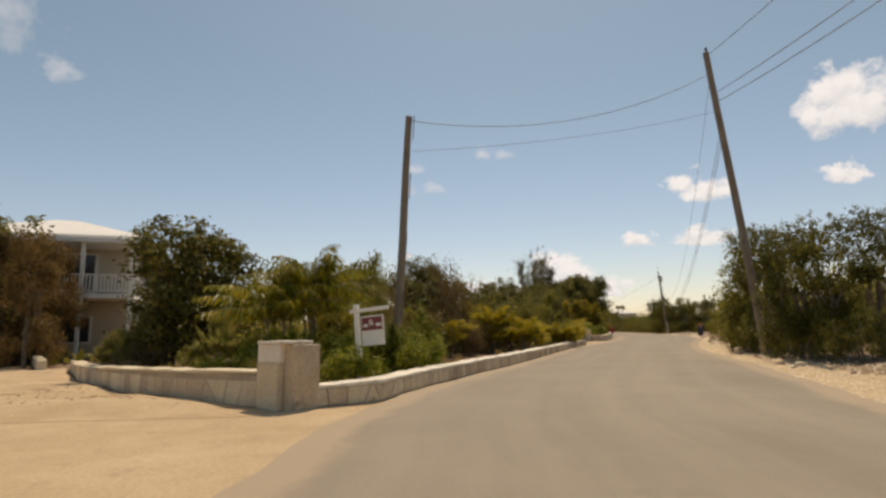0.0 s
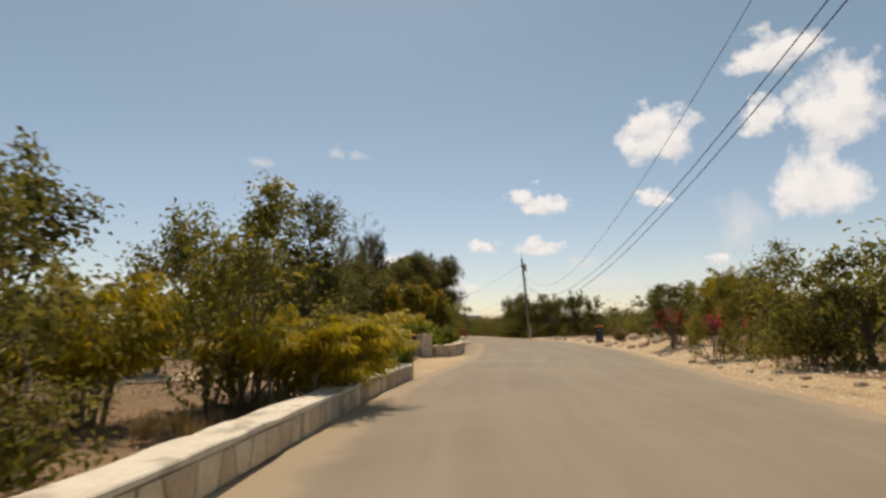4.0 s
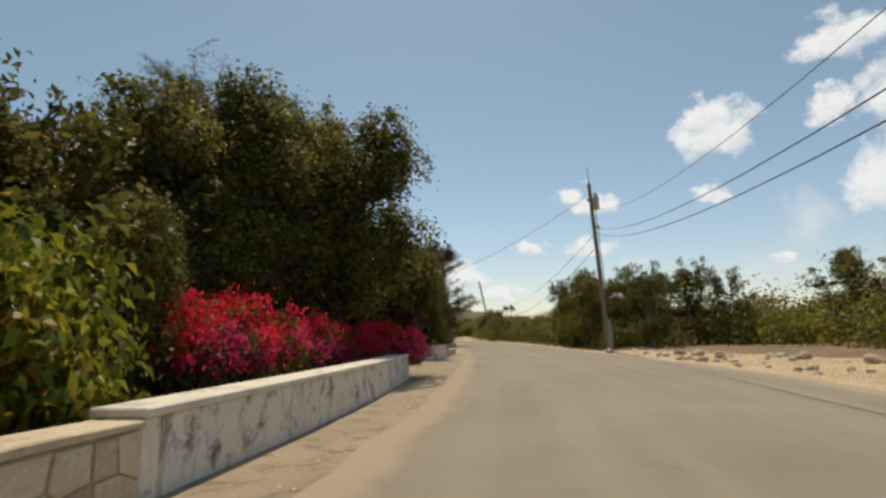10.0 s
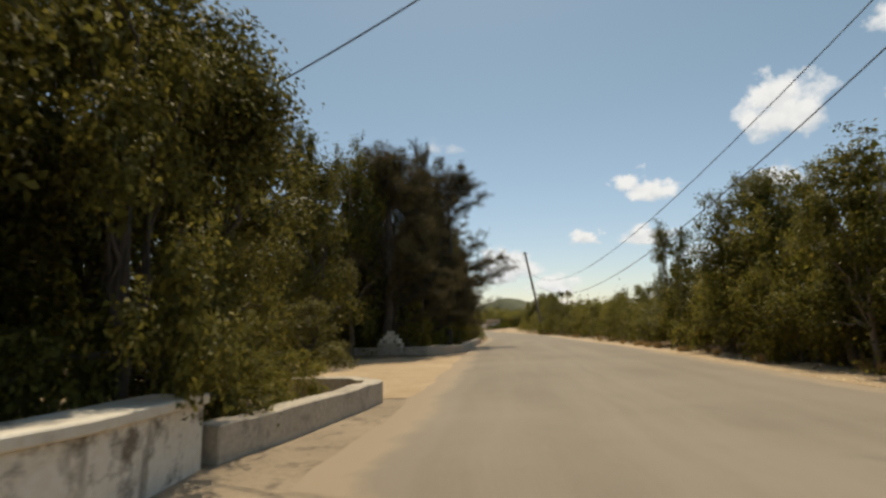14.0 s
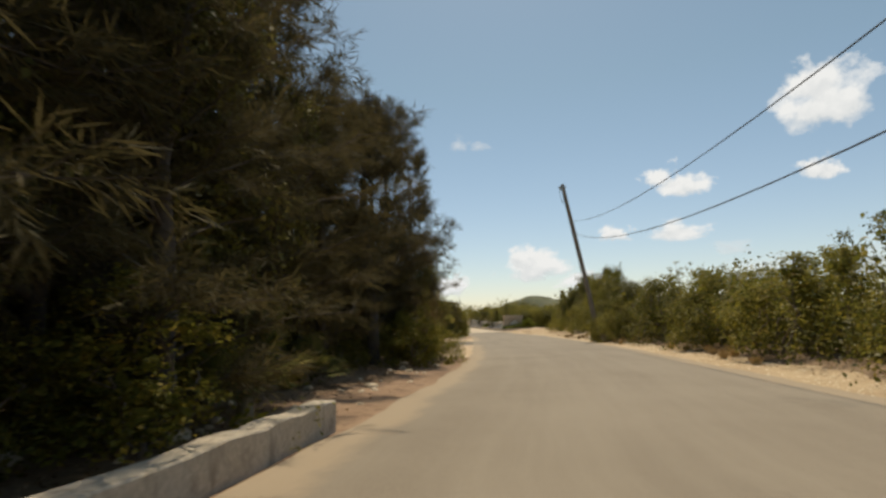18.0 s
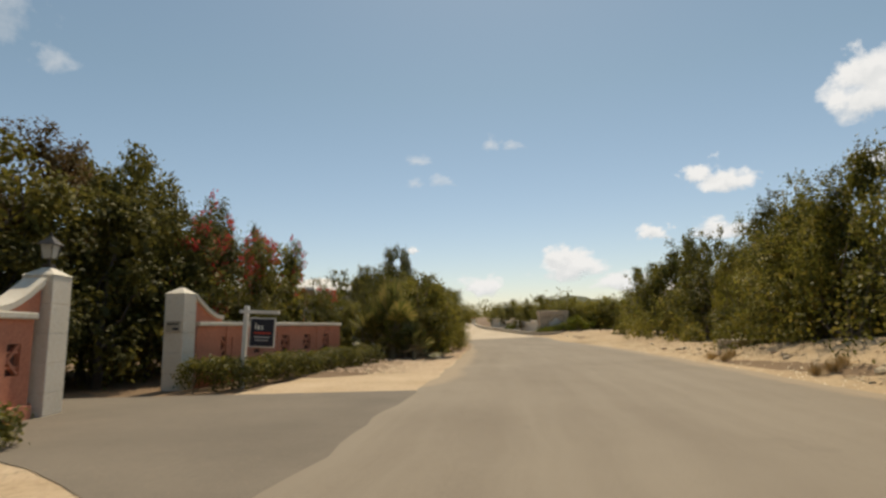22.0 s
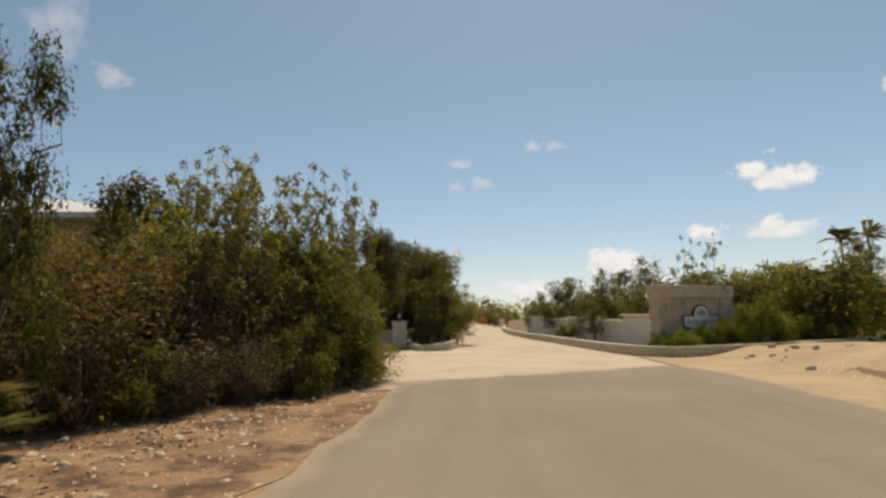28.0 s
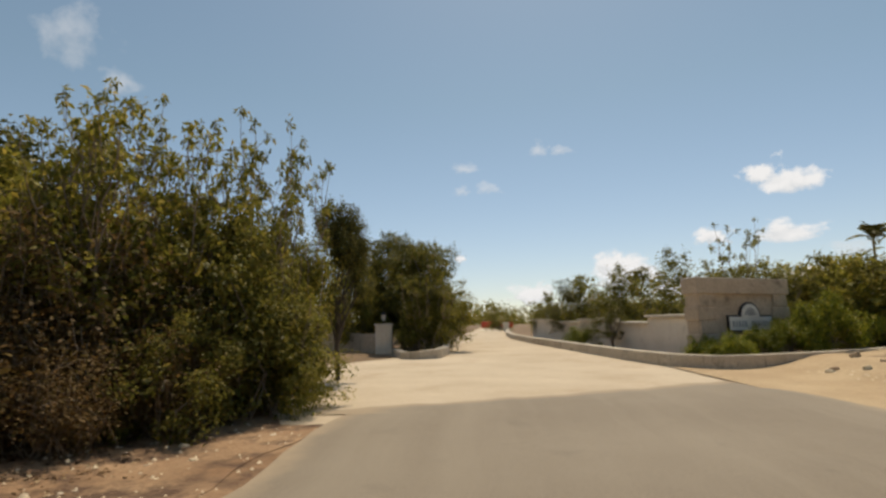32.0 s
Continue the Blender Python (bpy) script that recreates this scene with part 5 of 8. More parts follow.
def limbs(tips, root_z, r0, bend=0.25, base_spread=0.0):
    """Tapered, crooked limbs from the foot or the fork to each tip."""
    chunks = []
    for t in tips:
        t = np.asarray(t, float)
        b = np.array([rng.normal() * base_spread, rng.normal() * base_spread, root_z])
        s = np.linspace(0, 1, 6)[:, None]
        p = b * (1 - s) + t * s
        p[1:-1] += rng.normal(size=(4, 3)) * bend * np.linalg.norm(t - b) * 0.16
        p[:, 2] += (np.sin(s[:, 0] * np.pi) * 0.12) * np.linalg.norm(t - b)
        chunks.append(tube_arrays(p, np.linspace(r0, r0 * 0.22, 6), 5))
    return joined(chunks)


PROTO = {}


def keep(kind, height, radius, *parts):
    PROTO.setdefault(kind, []).append((height, radius, parts))


def tufted(n, lobes, squash=0.85, per=22, spread=0.11, shell=0.62):
    """Leaves gathered in tufts over the lobes; gives places and the way each leaf points."""
    C, D = blob_points(max(n // per, 4), lobes, squash, shell)
    k = np.repeat(np.arange(len(C)), per)
    off = rng.normal(size=(len(k), 3)) * spread * rng.uniform(0.7, 1.3, (len(C), 1))[k]
    return C[k] + off, unit(off / spread * 0.55 + D[k] * 0.7 + np.array([0, 0, 0.3]))


def crown_arrays(n, lobes, leaf, width, squash=0.85, per=22, spread=0.11, heart=0.07, wild=0.55, shoots=9, droop=0.0):
    """A crown: leaf tufts outside, broad shaded leaves within, a few shoots above the outline."""
    P, d = tufted(n, lobes, squash, per, spread)
    sizes = np.full(len(P), leaf)
    c, dc = blob_points(int(n * heart), [(l[0] * 0.8, l[1] * 0.8, l[2] * 0.96, l[3] * 0.62) for l in lobes], squash, 0.15)
    top = sorted(lobes, key=lambda l: -(l[2] + l[3]))[:max(shoots // 2, 2)]
    Q, dq = [], []
    for i in range(shoots):
        l = top[i % len(top)]
        g = unit(np.array([rng.normal() * 0.5, rng.normal() * 0.5, 1.0]))
        u = rng.uniform(0.75, 1.0 + 0.55 * rng.random(), 26)[:, None]
        Q.append(np.array(l[:3]) + g * l[3] * u + rng.normal(size=(26, 3)) * spread * 0.5)
        dq.append(unit(rng.normal(size=(26, 3)) + g))
    P = np.concatenate([P, c] + Q)
    d = np.concatenate([d, dc] + dq)
    sizes = np.concatenate([sizes, np.full(len(c), leaf * 2.3), np.full(26 * shoots, leaf)])
    P[:, 2] = np.abs(P[:, 2]) + 0.03
    return leaf_arrays(P, d, sizes, width, wild=wild, droop=droop, facing=True)


def make_broad(kind, n, leaf, material, low=1.0):
    for i in range(5):
        R, H = 2.0, 6.0
        lob = lobed_crown(R, low, H - 0.6, 34, 0.27)
        v, f = crown_arrays(n, lob, leaf, 0.55, per=24, spread=leaf * 1.15, shoots=20)
        fol = fast_mesh("crown", v, f, material)
        bark = DARK_BARK if material in (LEAF_GROVE, LEAF_CANOPY) else BARK
        tips = [np.array(l[:3]) for l in lob[:9]]
        v1, f1 = limbs(tips, 1.1, 0.055)
        v2, f2 = tube_arrays(np.array([(0, 0, -0.15), (0.05, 0.02, 0.5), (-0.04, 0.05, 1.0), (0.02, 0, 1.7), (0.1, 0.05, 2.8)]), [0.15, 0.12, 0.11, 0.09, 0.05], 8)
        keep(kind, H, R, ("trunk", fast_mesh("trunk", v2, f2, bark, True)), ("branchwork", fast_mesh("branchwork", v1, f1, bark, True)), ("crown", fol))


def make_shrub(kind, material, leaf, n, H=3.0, R=1.5, width=0.5, lobes=17, wild=0.55, twigs=10, low=0.3, shoots=9, variants=4):
    for i in range(variants):
        lob = lobed_crown(R, low, H * 0.84, lobes + 7, 0.29)
        v, f = crown_arrays(n, lob, leaf, width, per=20, spread=leaf * 1.2, wild=wild, shoots=shoots)
        tips = [np.array(l[:3]) + rng.normal(size=3) * 0.1 for l in lob[:twigs]]
        v1, f1 = limbs(tips, -0.08, 0.028, 0.4, 0.18)
        keep(kind, H, R, ("branchwork", fast_mesh("branchwork", v1, f1, BARK, True)), ("foliage", fast_mesh("foliage", v, f, material)))


def make_dry():
    for i in range(3):
        R, H = 1.6, 3.2
        tips = []
        for k in range(70):
            a, h = rng.uniform(0, 6.28), rng.uniform(0.25, 1.0)
            rr = R * np.sqrt(rng.random()) * (1.1 - 0.4 * h)
            tips.append((rr * np.cos(a), rr * np.sin(a), H * h))
        v1, f1 = limbs(tips, -0.05, 0.016, 0.6, 0.25)
        T = np.array(tips)
        k = rng.integers(0, len(T), 5200)
        s = rng.uniform(0.35, 1.06, 5200)[:, None]
        P = T[k] * s + rng.normal(size=(5200, 3)) * 0.15
        P[:, 2] = np.abs(P[:, 2])
        v, f = leaf_arrays(P, unit(P + 1e-3), 0.11, 0.5, wild=0.8, facing=True)
        keep("dry", H, R, ("branchwork", fast_mesh("branchwork", v1, f1, TWIG, True)), ("foliage", fast_mesh("foliage", v, f, LEAF_DRY)))


def make_leggy():
    """Scrub from which long bare shoots with drooping leaf tufts stand out."""
    for i in range(4):
        R, H = 1.5, 4.4
        lob = lobed_crown(R, 0.4, 2.35, 20, 0.30)
        v0, f0 = crown_arrays(4600, lob, 0.10, 0.42, per=20, spread=0.12, shoots=14)
        stems, tufts = [], []
        for k in range(12):
            a, rr = rng.uniform(0, 6.28), R * 0.95 * np.sqrt(rng.random())
            tip = np.array((rr * np.cos(a), rr * np.sin(a), rng.uniform(0.62, 1.0) * H))
            foot = np.array((tip[0] * 0.7, tip[1] * 0.7, 1.6))
            s = np.linspace(0, 1, 7)[:, None]
            p = foot * (1 - s) + tip * s + rng.normal(size=(7, 3)) * 0.045
            stems.append(tube_arrays(p, np.linspace(0.016, 0.005, 7), 5))
            tufts.append(p[-1])
            for q in range(rng.integers(1, 4)):
                j = rng.integers(3, 6)
                e = p[j] + np.array([rng.normal() * 0.22, rng.normal() * 0.22, rng.uniform(0.1, 0.3)])
                stems.append(tube_arrays(np.stack([p[j], e]), [0.008, 0.004], 4))
                tufts.append(e)
        v1, f1 = joined(stems + [limbs([l[:3] for l in lob[:10]], -0.05, 0.022, 0.3, 0.3)])
        T = np.array(tufts)
        n = 18 * len(T)
        k = np.repeat(np.arange(len(T)), 18)
        d = unit(rng.normal(size=(n, 3)) + np.array([0, 0, -0.55]))
        v2, f2 = leaf_arrays(T[k] + rng.normal(size=(n, 3)) * 0.045, d, 0.13, 0.36, droop=0.35, wild=0.3)
        v, f = joined([(v0, f0), (v2, f2)])
        keep("leggy", H, R, ("branchwork", fast_mesh("branchwork", v1, f1, TWIG, True)), ("foliage", fast_mesh("foliage", v, f, LEAF_SHRUB)))


def make_casu():
    """Casuarina: a leaning trunk, rising limbs, and foxtail plumes of long needles with gaps between them."""
    for i in range(4):
        R, H = 2.2, 9.0
        trunk = np.array([(0, 0, -0.2), (0.1, 0.05, 2), (0.0, 0.15, 4.5), (0.12, 0.1, 7.0), (0.1, 0.1, 8.7)])
        trunk[:, :2] += rng.normal(size=(5, 2)) * 0.1
        tv, tf = tube_arrays(trunk, [0.17, 0.14, 0.10, 0.05, 0.012], 8)
        chunks, start, aim, long = [], [], [], []
        for k in range(56):
            h = rng.uniform(0.06, 0.98)
            z, a = H * h * 0.97, rng.uniform(0, 6.28)
            ln = R * (1.1 - 0.8 * h ** 1.4) * rng.uniform(0.55, 1.2)
            b = np.array([np.interp(z, trunk[:, 2], trunk[:, 0]), np.interp(z, trunk[:, 2], trunk[:, 1]), z])
            t = b + np.array([ln * np.cos(a), ln * np.sin(a), ln * rng.uniform(0.1, 0.5) + 0.9 * h])
            s = np.linspace(0, 1, 6)[:, None]
            p = b * (1 - s) + t * s
            p[:, 2] += np.sin(s[:, 0] * np.pi) * 0.10 * ln
            p[1:-1] += rng.normal(size=(4, 3)) * 0.03 * ln
            chunks.append(tube_arrays(p, np.linspace(0.030, 0.005, 6), 4))
            for q in range(11):
                u = rng.uniform(0.25, 1.0) if q else 1.0
                at = np.array([np.interp(u, s[:, 0], p[:, j]) for j in range(3)])
                d = unit(unit(t - b) * 0.9 + rng.normal(size=3) * 0.55 + np.array([0, 0, 0.25]))
                start.append(at)
                aim.append(d)
                long.append(rng.uniform(0.35, 0.75))
                chunks.append(tube_arrays(np.stack([at, at + d * long[-1] * 0.8]), [0.007, 0.003], 3))
        lv, lf = joined(chunks)
        S, A, L = np.array(start), np.array(aim), np.array(long)
        n = 34000
        k = rng.integers(0, len(S), n)
        u = rng.random(n)[:, None]
        bend = np.array([0, 0, -0.28]) * u ** 2
        P = S[k] + (A[k] + bend) * u * L[k][:, None] + rng.normal(size=(n, 3)) * 0.035
        d = unit(A[k] * 0.75 + rng.normal(size=(n, 3)) * 0.5)
        v, f = leaf_arrays(P, d, 0.23, 0.06, droop=0.45, wild=0.12, fold=0.0)
        keep("casu", H, R, ("trunk", fast_mesh("trunk", tv, tf, DARK_BARK, True)), ("branchwork", fast_mesh("branchwork", lv, lf, DARK_BARK, True)), ("foliage", fast_mesh("foliage", v, f, LEAF_CASU)))


def make_areca(kind, material, stems, fronds, reach, lean, H=2.9, R=1.3, low=1.1, high=2.2, fall=0.5):
    """A feather palm: fronds with paired leaflets that rise from the stem tops and arch over."""
    for i in range(3):
        chunks, leaves = [], []
        for k in range(stems):
            a = rng.uniform(0, 6.28)
            b = np.array([0.3 * np.cos(a), 0.3 * np.sin(a), -0.05])
            top = np.array([0.5 * np.cos(a), 0.5 * np.sin(a), rng.uniform(low, high)])
            s = np.linspace(0, 1, 5)[:, None]
            chunks.append(tube_arrays(b * (1 - s) + top * s, np.linspace(0.05, 0.03, 5), 6))
            for q in range(fronds):
                fa = rng.uniform(0, 6.28)
                ln = rng.uniform(reach * 0.78, reach * 1.2)
                tilt = rng.uniform(0.05, lean)
                dirn = np.array([np.cos(fa) * np.sin(tilt), np.sin(fa) * np.sin(tilt), np.cos(tilt)])
                u = np.linspace(0, 1, 11)[:, None]
                p = top + dirn * u * ln + np.array([np.cos(fa), np.sin(fa), -1.0]) * (u ** 2.4) * ln * fall
                chunks.append(tube_arrays(p, np.linspace(0.014, 0.004, 11), 4))
                m = 26
                uu = np.linspace(0.16, 1, m)
                base = np.stack([np.interp(uu, u[:, 0], p[:, j]) for j in range(3)], 1)
                tang = unit(np.gradient(base, axis=0))
                lat = unit(np.cross(tang, np.array([0, 0, 1.0])))
                for sgn in (-1, 1):
                    dl = unit(tang * 0.9 + lat * sgn * 0.8 + np.array([0, 0, -0.15]) + rng.normal(size=(m, 3)) * 0.16)
                    ll = (0.34 * np.sin(np.clip(uu * 2.9, 0.5, 2.75)) + 0.08)[:, None]
                    wid = tang * 0.021
                    tip = base + dl * ll - np.array([0, 0, 0.2]) * ll / 0.4
                    midp = base + dl * ll * 0.5
                    leaves.append(np.stack([base, midp + wid * 1.3, tip, midp - wid * 1.3], 1).reshape(-1, 3))
        v1, f1 = joined(chunks)
        lv = np.concatenate(leaves)
        keep(kind, H, R, ("branchwork", fast_mesh("branchwork", v1, f1, PALM_BARK, True)), ("foliage", fast_mesh("foliage", lv, np.arange(len(lv)).reshape(-1, 4), material)))


def make_wispy():
    """A tall thin tree: open forked branchwork with a scatter of small leaves."""
    for i in range(2):
        R, H = 2.2, 9.0
        trunk = np.array([(0, 0, -0.2), (0.1, 0.05, 1.8), (0.0, 0.15, 3.6), (0.15, 0.1, 5.2)])
        tv, tf = tube_arrays(trunk, [0.16, 0.13, 0.10, 0.07], 8)
        chunks, tips = [], []
        for k in range(16):
            a, h = rng.uniform(0, 6.28), rng.uniform(0.4, 1.0)
            b = np.array([0.1, 0.1, rng.uniform(2.4, 5.2)])
            t = np.array([R * np.cos(a) * (1.25 - 0.8 * h), R * np.sin(a) * (1.25 - 0.8 * h), H * h])
            s = np.linspace(0, 1, 7)[:, None]
            p = b * (1 - s) + t * s + np.array([0, 0, 0.5]) * np.sin(s * np.pi) + rng.normal(size=(7, 3)) * 0.08
            chunks.append(tube_arrays(p, np.linspace(0.045, 0.008, 7), 5))
            for q in range(12):
                j = rng.integers(2, 7)
                e = p[j] + rng.normal(size=3) * np.array([0.42, 0.42, 0.28]) + np.array([0, 0, 0.22])
                m = (p[j] + e) / 2 + rng.normal(size=3) * 0.06
                chunks.append(tube_arrays(np.stack([p[j], m, e]), [0.012, 0.008, 0.004], 4))
                tips += [e, m]
        lv, lf = joined(chunks)
        T = np.array(tips)
        n = 5200
        k = rng.integers(0, len(T), n)
        v, f = leaf_arrays(T[k] + rng.normal(size=(n, 3)) * 0.10, rng.normal(size=(n, 3)), 0.085, 0.42, facing=True)
        keep("wispy", H, R, ("trunk", fast_mesh("trunk", tv, tf, BARK, True)), ("branchwork", fast_mesh("branchwork", lv, lf, BARK, True)), ("foliage", fast_mesh("foliage", v, f, LEAF_BROAD)))


def make_coco():
    H, R = 7.0, 2.2
    for i in range(2):
        trunk = np.array([(0, 0, -0.1), (0.15, 0.05, 1.8), (0.2, 0.1, 3.6), (0.1, 0.15, 5.4)])
        chunks, leaves = [], []
        for q in range(18):
            fa, tilt, ln = rng.uniform(0, 6.28), rng.uniform(0.2, 1.5), rng.uniform(1.7, 2.3)
            u = np.linspace(0, 1, 11)[:, None]
            dirn = np.array([np.cos(fa) * np.sin(tilt), np.sin(fa) * np.sin(tilt), np.cos(tilt)])
            p = trunk[-1] + dirn * u * ln + np.array([0, 0, -1.0]) * (u ** 2) * ln * 0.45
            chunks.append(tube_arrays(p, np.linspace(0.025, 0.006, 11), 4))
            m = 30
            uu = np.linspace(0.12, 1, m)
            base = np.stack([np.interp(uu, u[:, 0], p[:, j]) for j in range(3)], 1)
            tang = unit(np.gradient(base, axis=0))
            lat = unit(np.cross(tang, np.array([0, 0, 1.0])))
            for sgn in (-1, 1):
                dl = unit(tang * 0.7 + lat * sgn + np.array([0, 0, -0.35]))
                ll = (0.5 * np.sin(np.clip(uu * 2.9, 0.5, 2.75)) + 0.08)[:, None]
                midp = base + dl * ll * 0.5
                leaves.append(np.stack([base, midp + tang * 0.035, base + dl * ll, midp - tang * 0.035], 1).reshape(-1, 3))
        v0, f0 = tube_arrays(trunk, [0.2, 0.14, 0.12, 0.1], 10)
        v1, f1 = joined(chunks)
        lv = np.concatenate(leaves)
        keep("coco", H, R, ("trunk", fast_mesh("trunk", v0, f0, PALM_BARK, True)), ("branchwork", fast_mesh("branchwork", v1, f1, PALM_BARK, True)), ("foliage", fast_mesh("foliage", lv, np.arange(len(lv)).reshape(-1, 4), LEAF_FAN)))


def make_fan():
    for i in range(3):
        H, R = 1.9, 1.25
        chunks, leaves = [], []
        chunks.append(tube_arrays(np.array([(0, 0, -0.1), (0.02, 0, 0.15), (0.0, 0.02, 0.38)]), [0.12, 0.11, 0.07], 8))
        for q in range(32):
            a, tilt = rng.uniform(0, 6.28), rng.uniform(0.1, 1.5)
            ln = rng.uniform(0.55, 0.95)
            o = np.array([0, 0, rng.uniform(0.08, 0.5)])
            dirn = np.array([np.cos(a) * np.sin(tilt), np.sin(a) * np.sin(tilt), np.cos(tilt)])
            tip = o + dirn * ln
            chunks.append(tube_arrays(np.array([o, (o + tip) / 2 + np.array([0, 0, 0.05]), tip]), [0.016, 0.012, 0.009], 4))
            side = unit(np.cross(dirn, np.array([0.1, 0.2, 1.0])))
            nrm = np.cross(side, dirn)
            for b in np.linspace(-1.9, 1.9, 22):
                dd = dirn * np.cos(b) + side * np.sin(b)
                L = 0.52 * (1 - 0.12 * abs(b)) * rng.uniform(0.9, 1.1)
                w = np.cross(dd, nrm) * 0.024
                end = tip + dd * L - nrm * 0.02 + np.array([0, 0, -0.10 * rng.random()])
                leaves.append(np.stack([tip, tip + dd * L * 0.55 + w, end, tip + dd * L * 0.55 - w]))
        v1, f1 = joined(chunks)
        lv = np.concatenate(leaves)
        keep("fan", H, R, ("branchwork", fast_mesh("branchwork", v1, f1, PALM_BARK, True)), ("foliage", fast_mesh("foliage", lv, np.arange(len(lv)).reshape(-1, 4), LEAF_FAN)))


def make_boug():
    """A bougainvillea mound: dark leaves with dense heads of bracts over the sunny outside and trailing sprays."""
    for i in range(3):
        R, H = 1.3, 1.6
        lob = lobed_crown(R, 0.45, H * 0.8, 18, 0.30)
        P, d = blob_points(3200, lob, 0.8, 0.5)
        P, d = P[P[:, 2] > 0.42], d[P[:, 2] > 0.42]
        v, f = leaf_arrays(P, d, 0.085, 0.6, facing=True)
        c, dc = blob_points(300, lob, 0.8, 0.98)
        k = rng.integers(0, 300, 8800)
        head = rng.uniform(0.04, 0.10, 300)[k][:, None]
        Q = c[k] + dc[k] * 0.06 + rng.normal(size=(8800, 3)) * head
        up = Q[:, 2] > 0.48 + 0.3 * rng.random(len(Q))
        high = Q[:, 2] + 0.25 * np.sin(c[k][:, 0] * 4 + i) + 0.12 * rng.normal(size=len(Q)) > H * 0.62
        v2, f2 = leaf_arrays(Q[up & ~high], dc[k][up & ~high], 0.06, 0.85, facing=True)
        v3, f3 = leaf_arrays(Q[up & high], dc[k][up & high], 0.06, 0.85, facing=True)
        v1, f1 = limbs([l[:3] for l in lob[:11]], -0.05, 0.025, 0.5, 0.2)
        keep("boug", H, R, ("branchwork", fast_mesh("branchwork", v1, f1, TWIG, True)), ("foliage", fast_mesh("foliage", v, f, LEAF_BROAD)), ("blossom", fast_mesh("blossom", v2, f2, BRACT)), ("blossom", fast_mesh("blossom", v3, f3, BRACT_RED)))


def make_olean():
    for i in range(3):
        R, H = 1.7, 3.6
        lob = lobed_crown(R, 0.5, H * 0.86, 15, 0.36)
        v, f = crown_arrays(8200, lob, 0.15, 0.26, per=16, spread=0.12, shoots=8)
        top = [l for l in lob if l[2] > H * 0.5]
        c, dc = blob_points(40, top, 0.9, 1.0)
        k = rng.integers(0, 40, 1000)
        v2, f2 = leaf_arrays(c[k] + dc[k] * 0.1 + rng.normal(size=(1000, 3)) * 0.07, dc[k], 0.08, 0.9)
        v1, f1 = limbs([l[:3] for l in lob[:10]], -0.05, 0.03, 0.3, 0.2)
        keep("olean", H, R, ("branchwork", fast_mesh("branchwork", v1, f1, TWIG, True)), ("foliage", fast_mesh("foliage", v, f, LEAF_GROVE)), ("blossom", fast_mesh("blossom", v2, f2, FLOWER)))


make_broad("broad", 8400, 0.10, LEAF_BROAD, 0.75)
make_broad("broad_far", 3000, 0.17, LEAF_BROAD)
make_broad("grove", 11500, 0.105, LEAF_GROVE, 0.55)
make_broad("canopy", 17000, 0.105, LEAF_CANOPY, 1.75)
make_broad("shade", 15000, 0.10, LEAF_GROVE, 2.2)
make_broad("brown", 7600, 0.12, LEAF_DRY, 0.5)
make_broad("grove_far", 3000, 0.17, LEAF_GROVE)
make_shrub("shrub", LEAF_SHRUB, 0.085, 5400)
make_shrub("shrub_far", LEAF_SHRUB, 0.14, 1900)
make_shrub("green", LEAF_GREEN, 0.09, 4200, H=1.4, R=1.2, width=0.5, low=0.2)
make_shrub("lush", LEAF_GREEN, 0.20, 2100, H=1.4, R=1.2, width=0.5, low=0.2)
make_shrub("grape", LEAF_GRAPE, 0.20, 2600, H=4.0, R=1.7, width=0.95, lobes=16, wild=0.8)
make_dry()
make_leggy()
make_casu()
make_areca("areca", LEAF_ARECA, 9, 7, 1.45, 0.75, low=0.25, high=1.5, fall=0.38)
make_areca("feather", LEAF_FEATHER, 3, 12, 1.6, 1.05, 3.1, 1.6, 0.9, 1.9, 0.42)
make_wispy()
make_coco()
make_fan()
make_boug()
make_olean()

PLANT_NAMES = {
    "broad": ("broadleaf_tree", "tree", "dark green broadleaf tree with a dense uneven crown"),
    "grove": ("grove_tree", "tree", "tall dense tree with leaves toned for shade"),
    "canopy": ("shade_tree", "tree", "tall tree with shade-toned leaves and a high crown over the wall end"),
    "brown": ("dry_tree", "tree", "reddish brown tree with withered leaves"),
    "shade": ("shade_tree", "tree", "tree with shade-toned leaves and a high crown over a shaded hollow"),
    "shrub": ("shrub", "shrub", "olive green wild shrub with small leaves"),
    "green": ("green_shrub", "shrub", "low bright green shrub with fleshy leaves"),
    "lush": ("lush_shrub", "shrub", "glossy yellow-green shrub with large fleshy leaves"),
    "grape": ("sea_grape", "shrub", "sea grape bush with large round yellowing leaves"),
    "dry": ("dry_shrub", "shrub", "brown twiggy shrub with dry sparse leaves"),
    "leggy": ("leggy_shrub", "shrub", "scrub with long bare shoots and leaf tufts"),
    "casu": ("casuarina", "tree", "dark feathery casuarina with drooping needles"),
    "wispy": ("open_tree", "tree", "tall thin tree with open twigs and sparse leaves"),
    "areca": ("areca_palm", "palm", "clump of yellow-green feathery areca palm"),
    "feather": ("feather_palm", "palm", "green garden palm with arching feathery fronds"),
    "coco": ("coconut_palm", "palm", "tall coconut palm above the distant scrub"),
    "fan": ("fan_palm", "palm", "low thatch palm with grey-green fan leaves"),
    "boug": ("bougainvillea", "shrub", "bougainvillea mound covered in magenta and red blossom"),
    "olean": ("oleander", "shrub", "tall oleander with coral-red flowers"),
}
turns = random.Random(3)


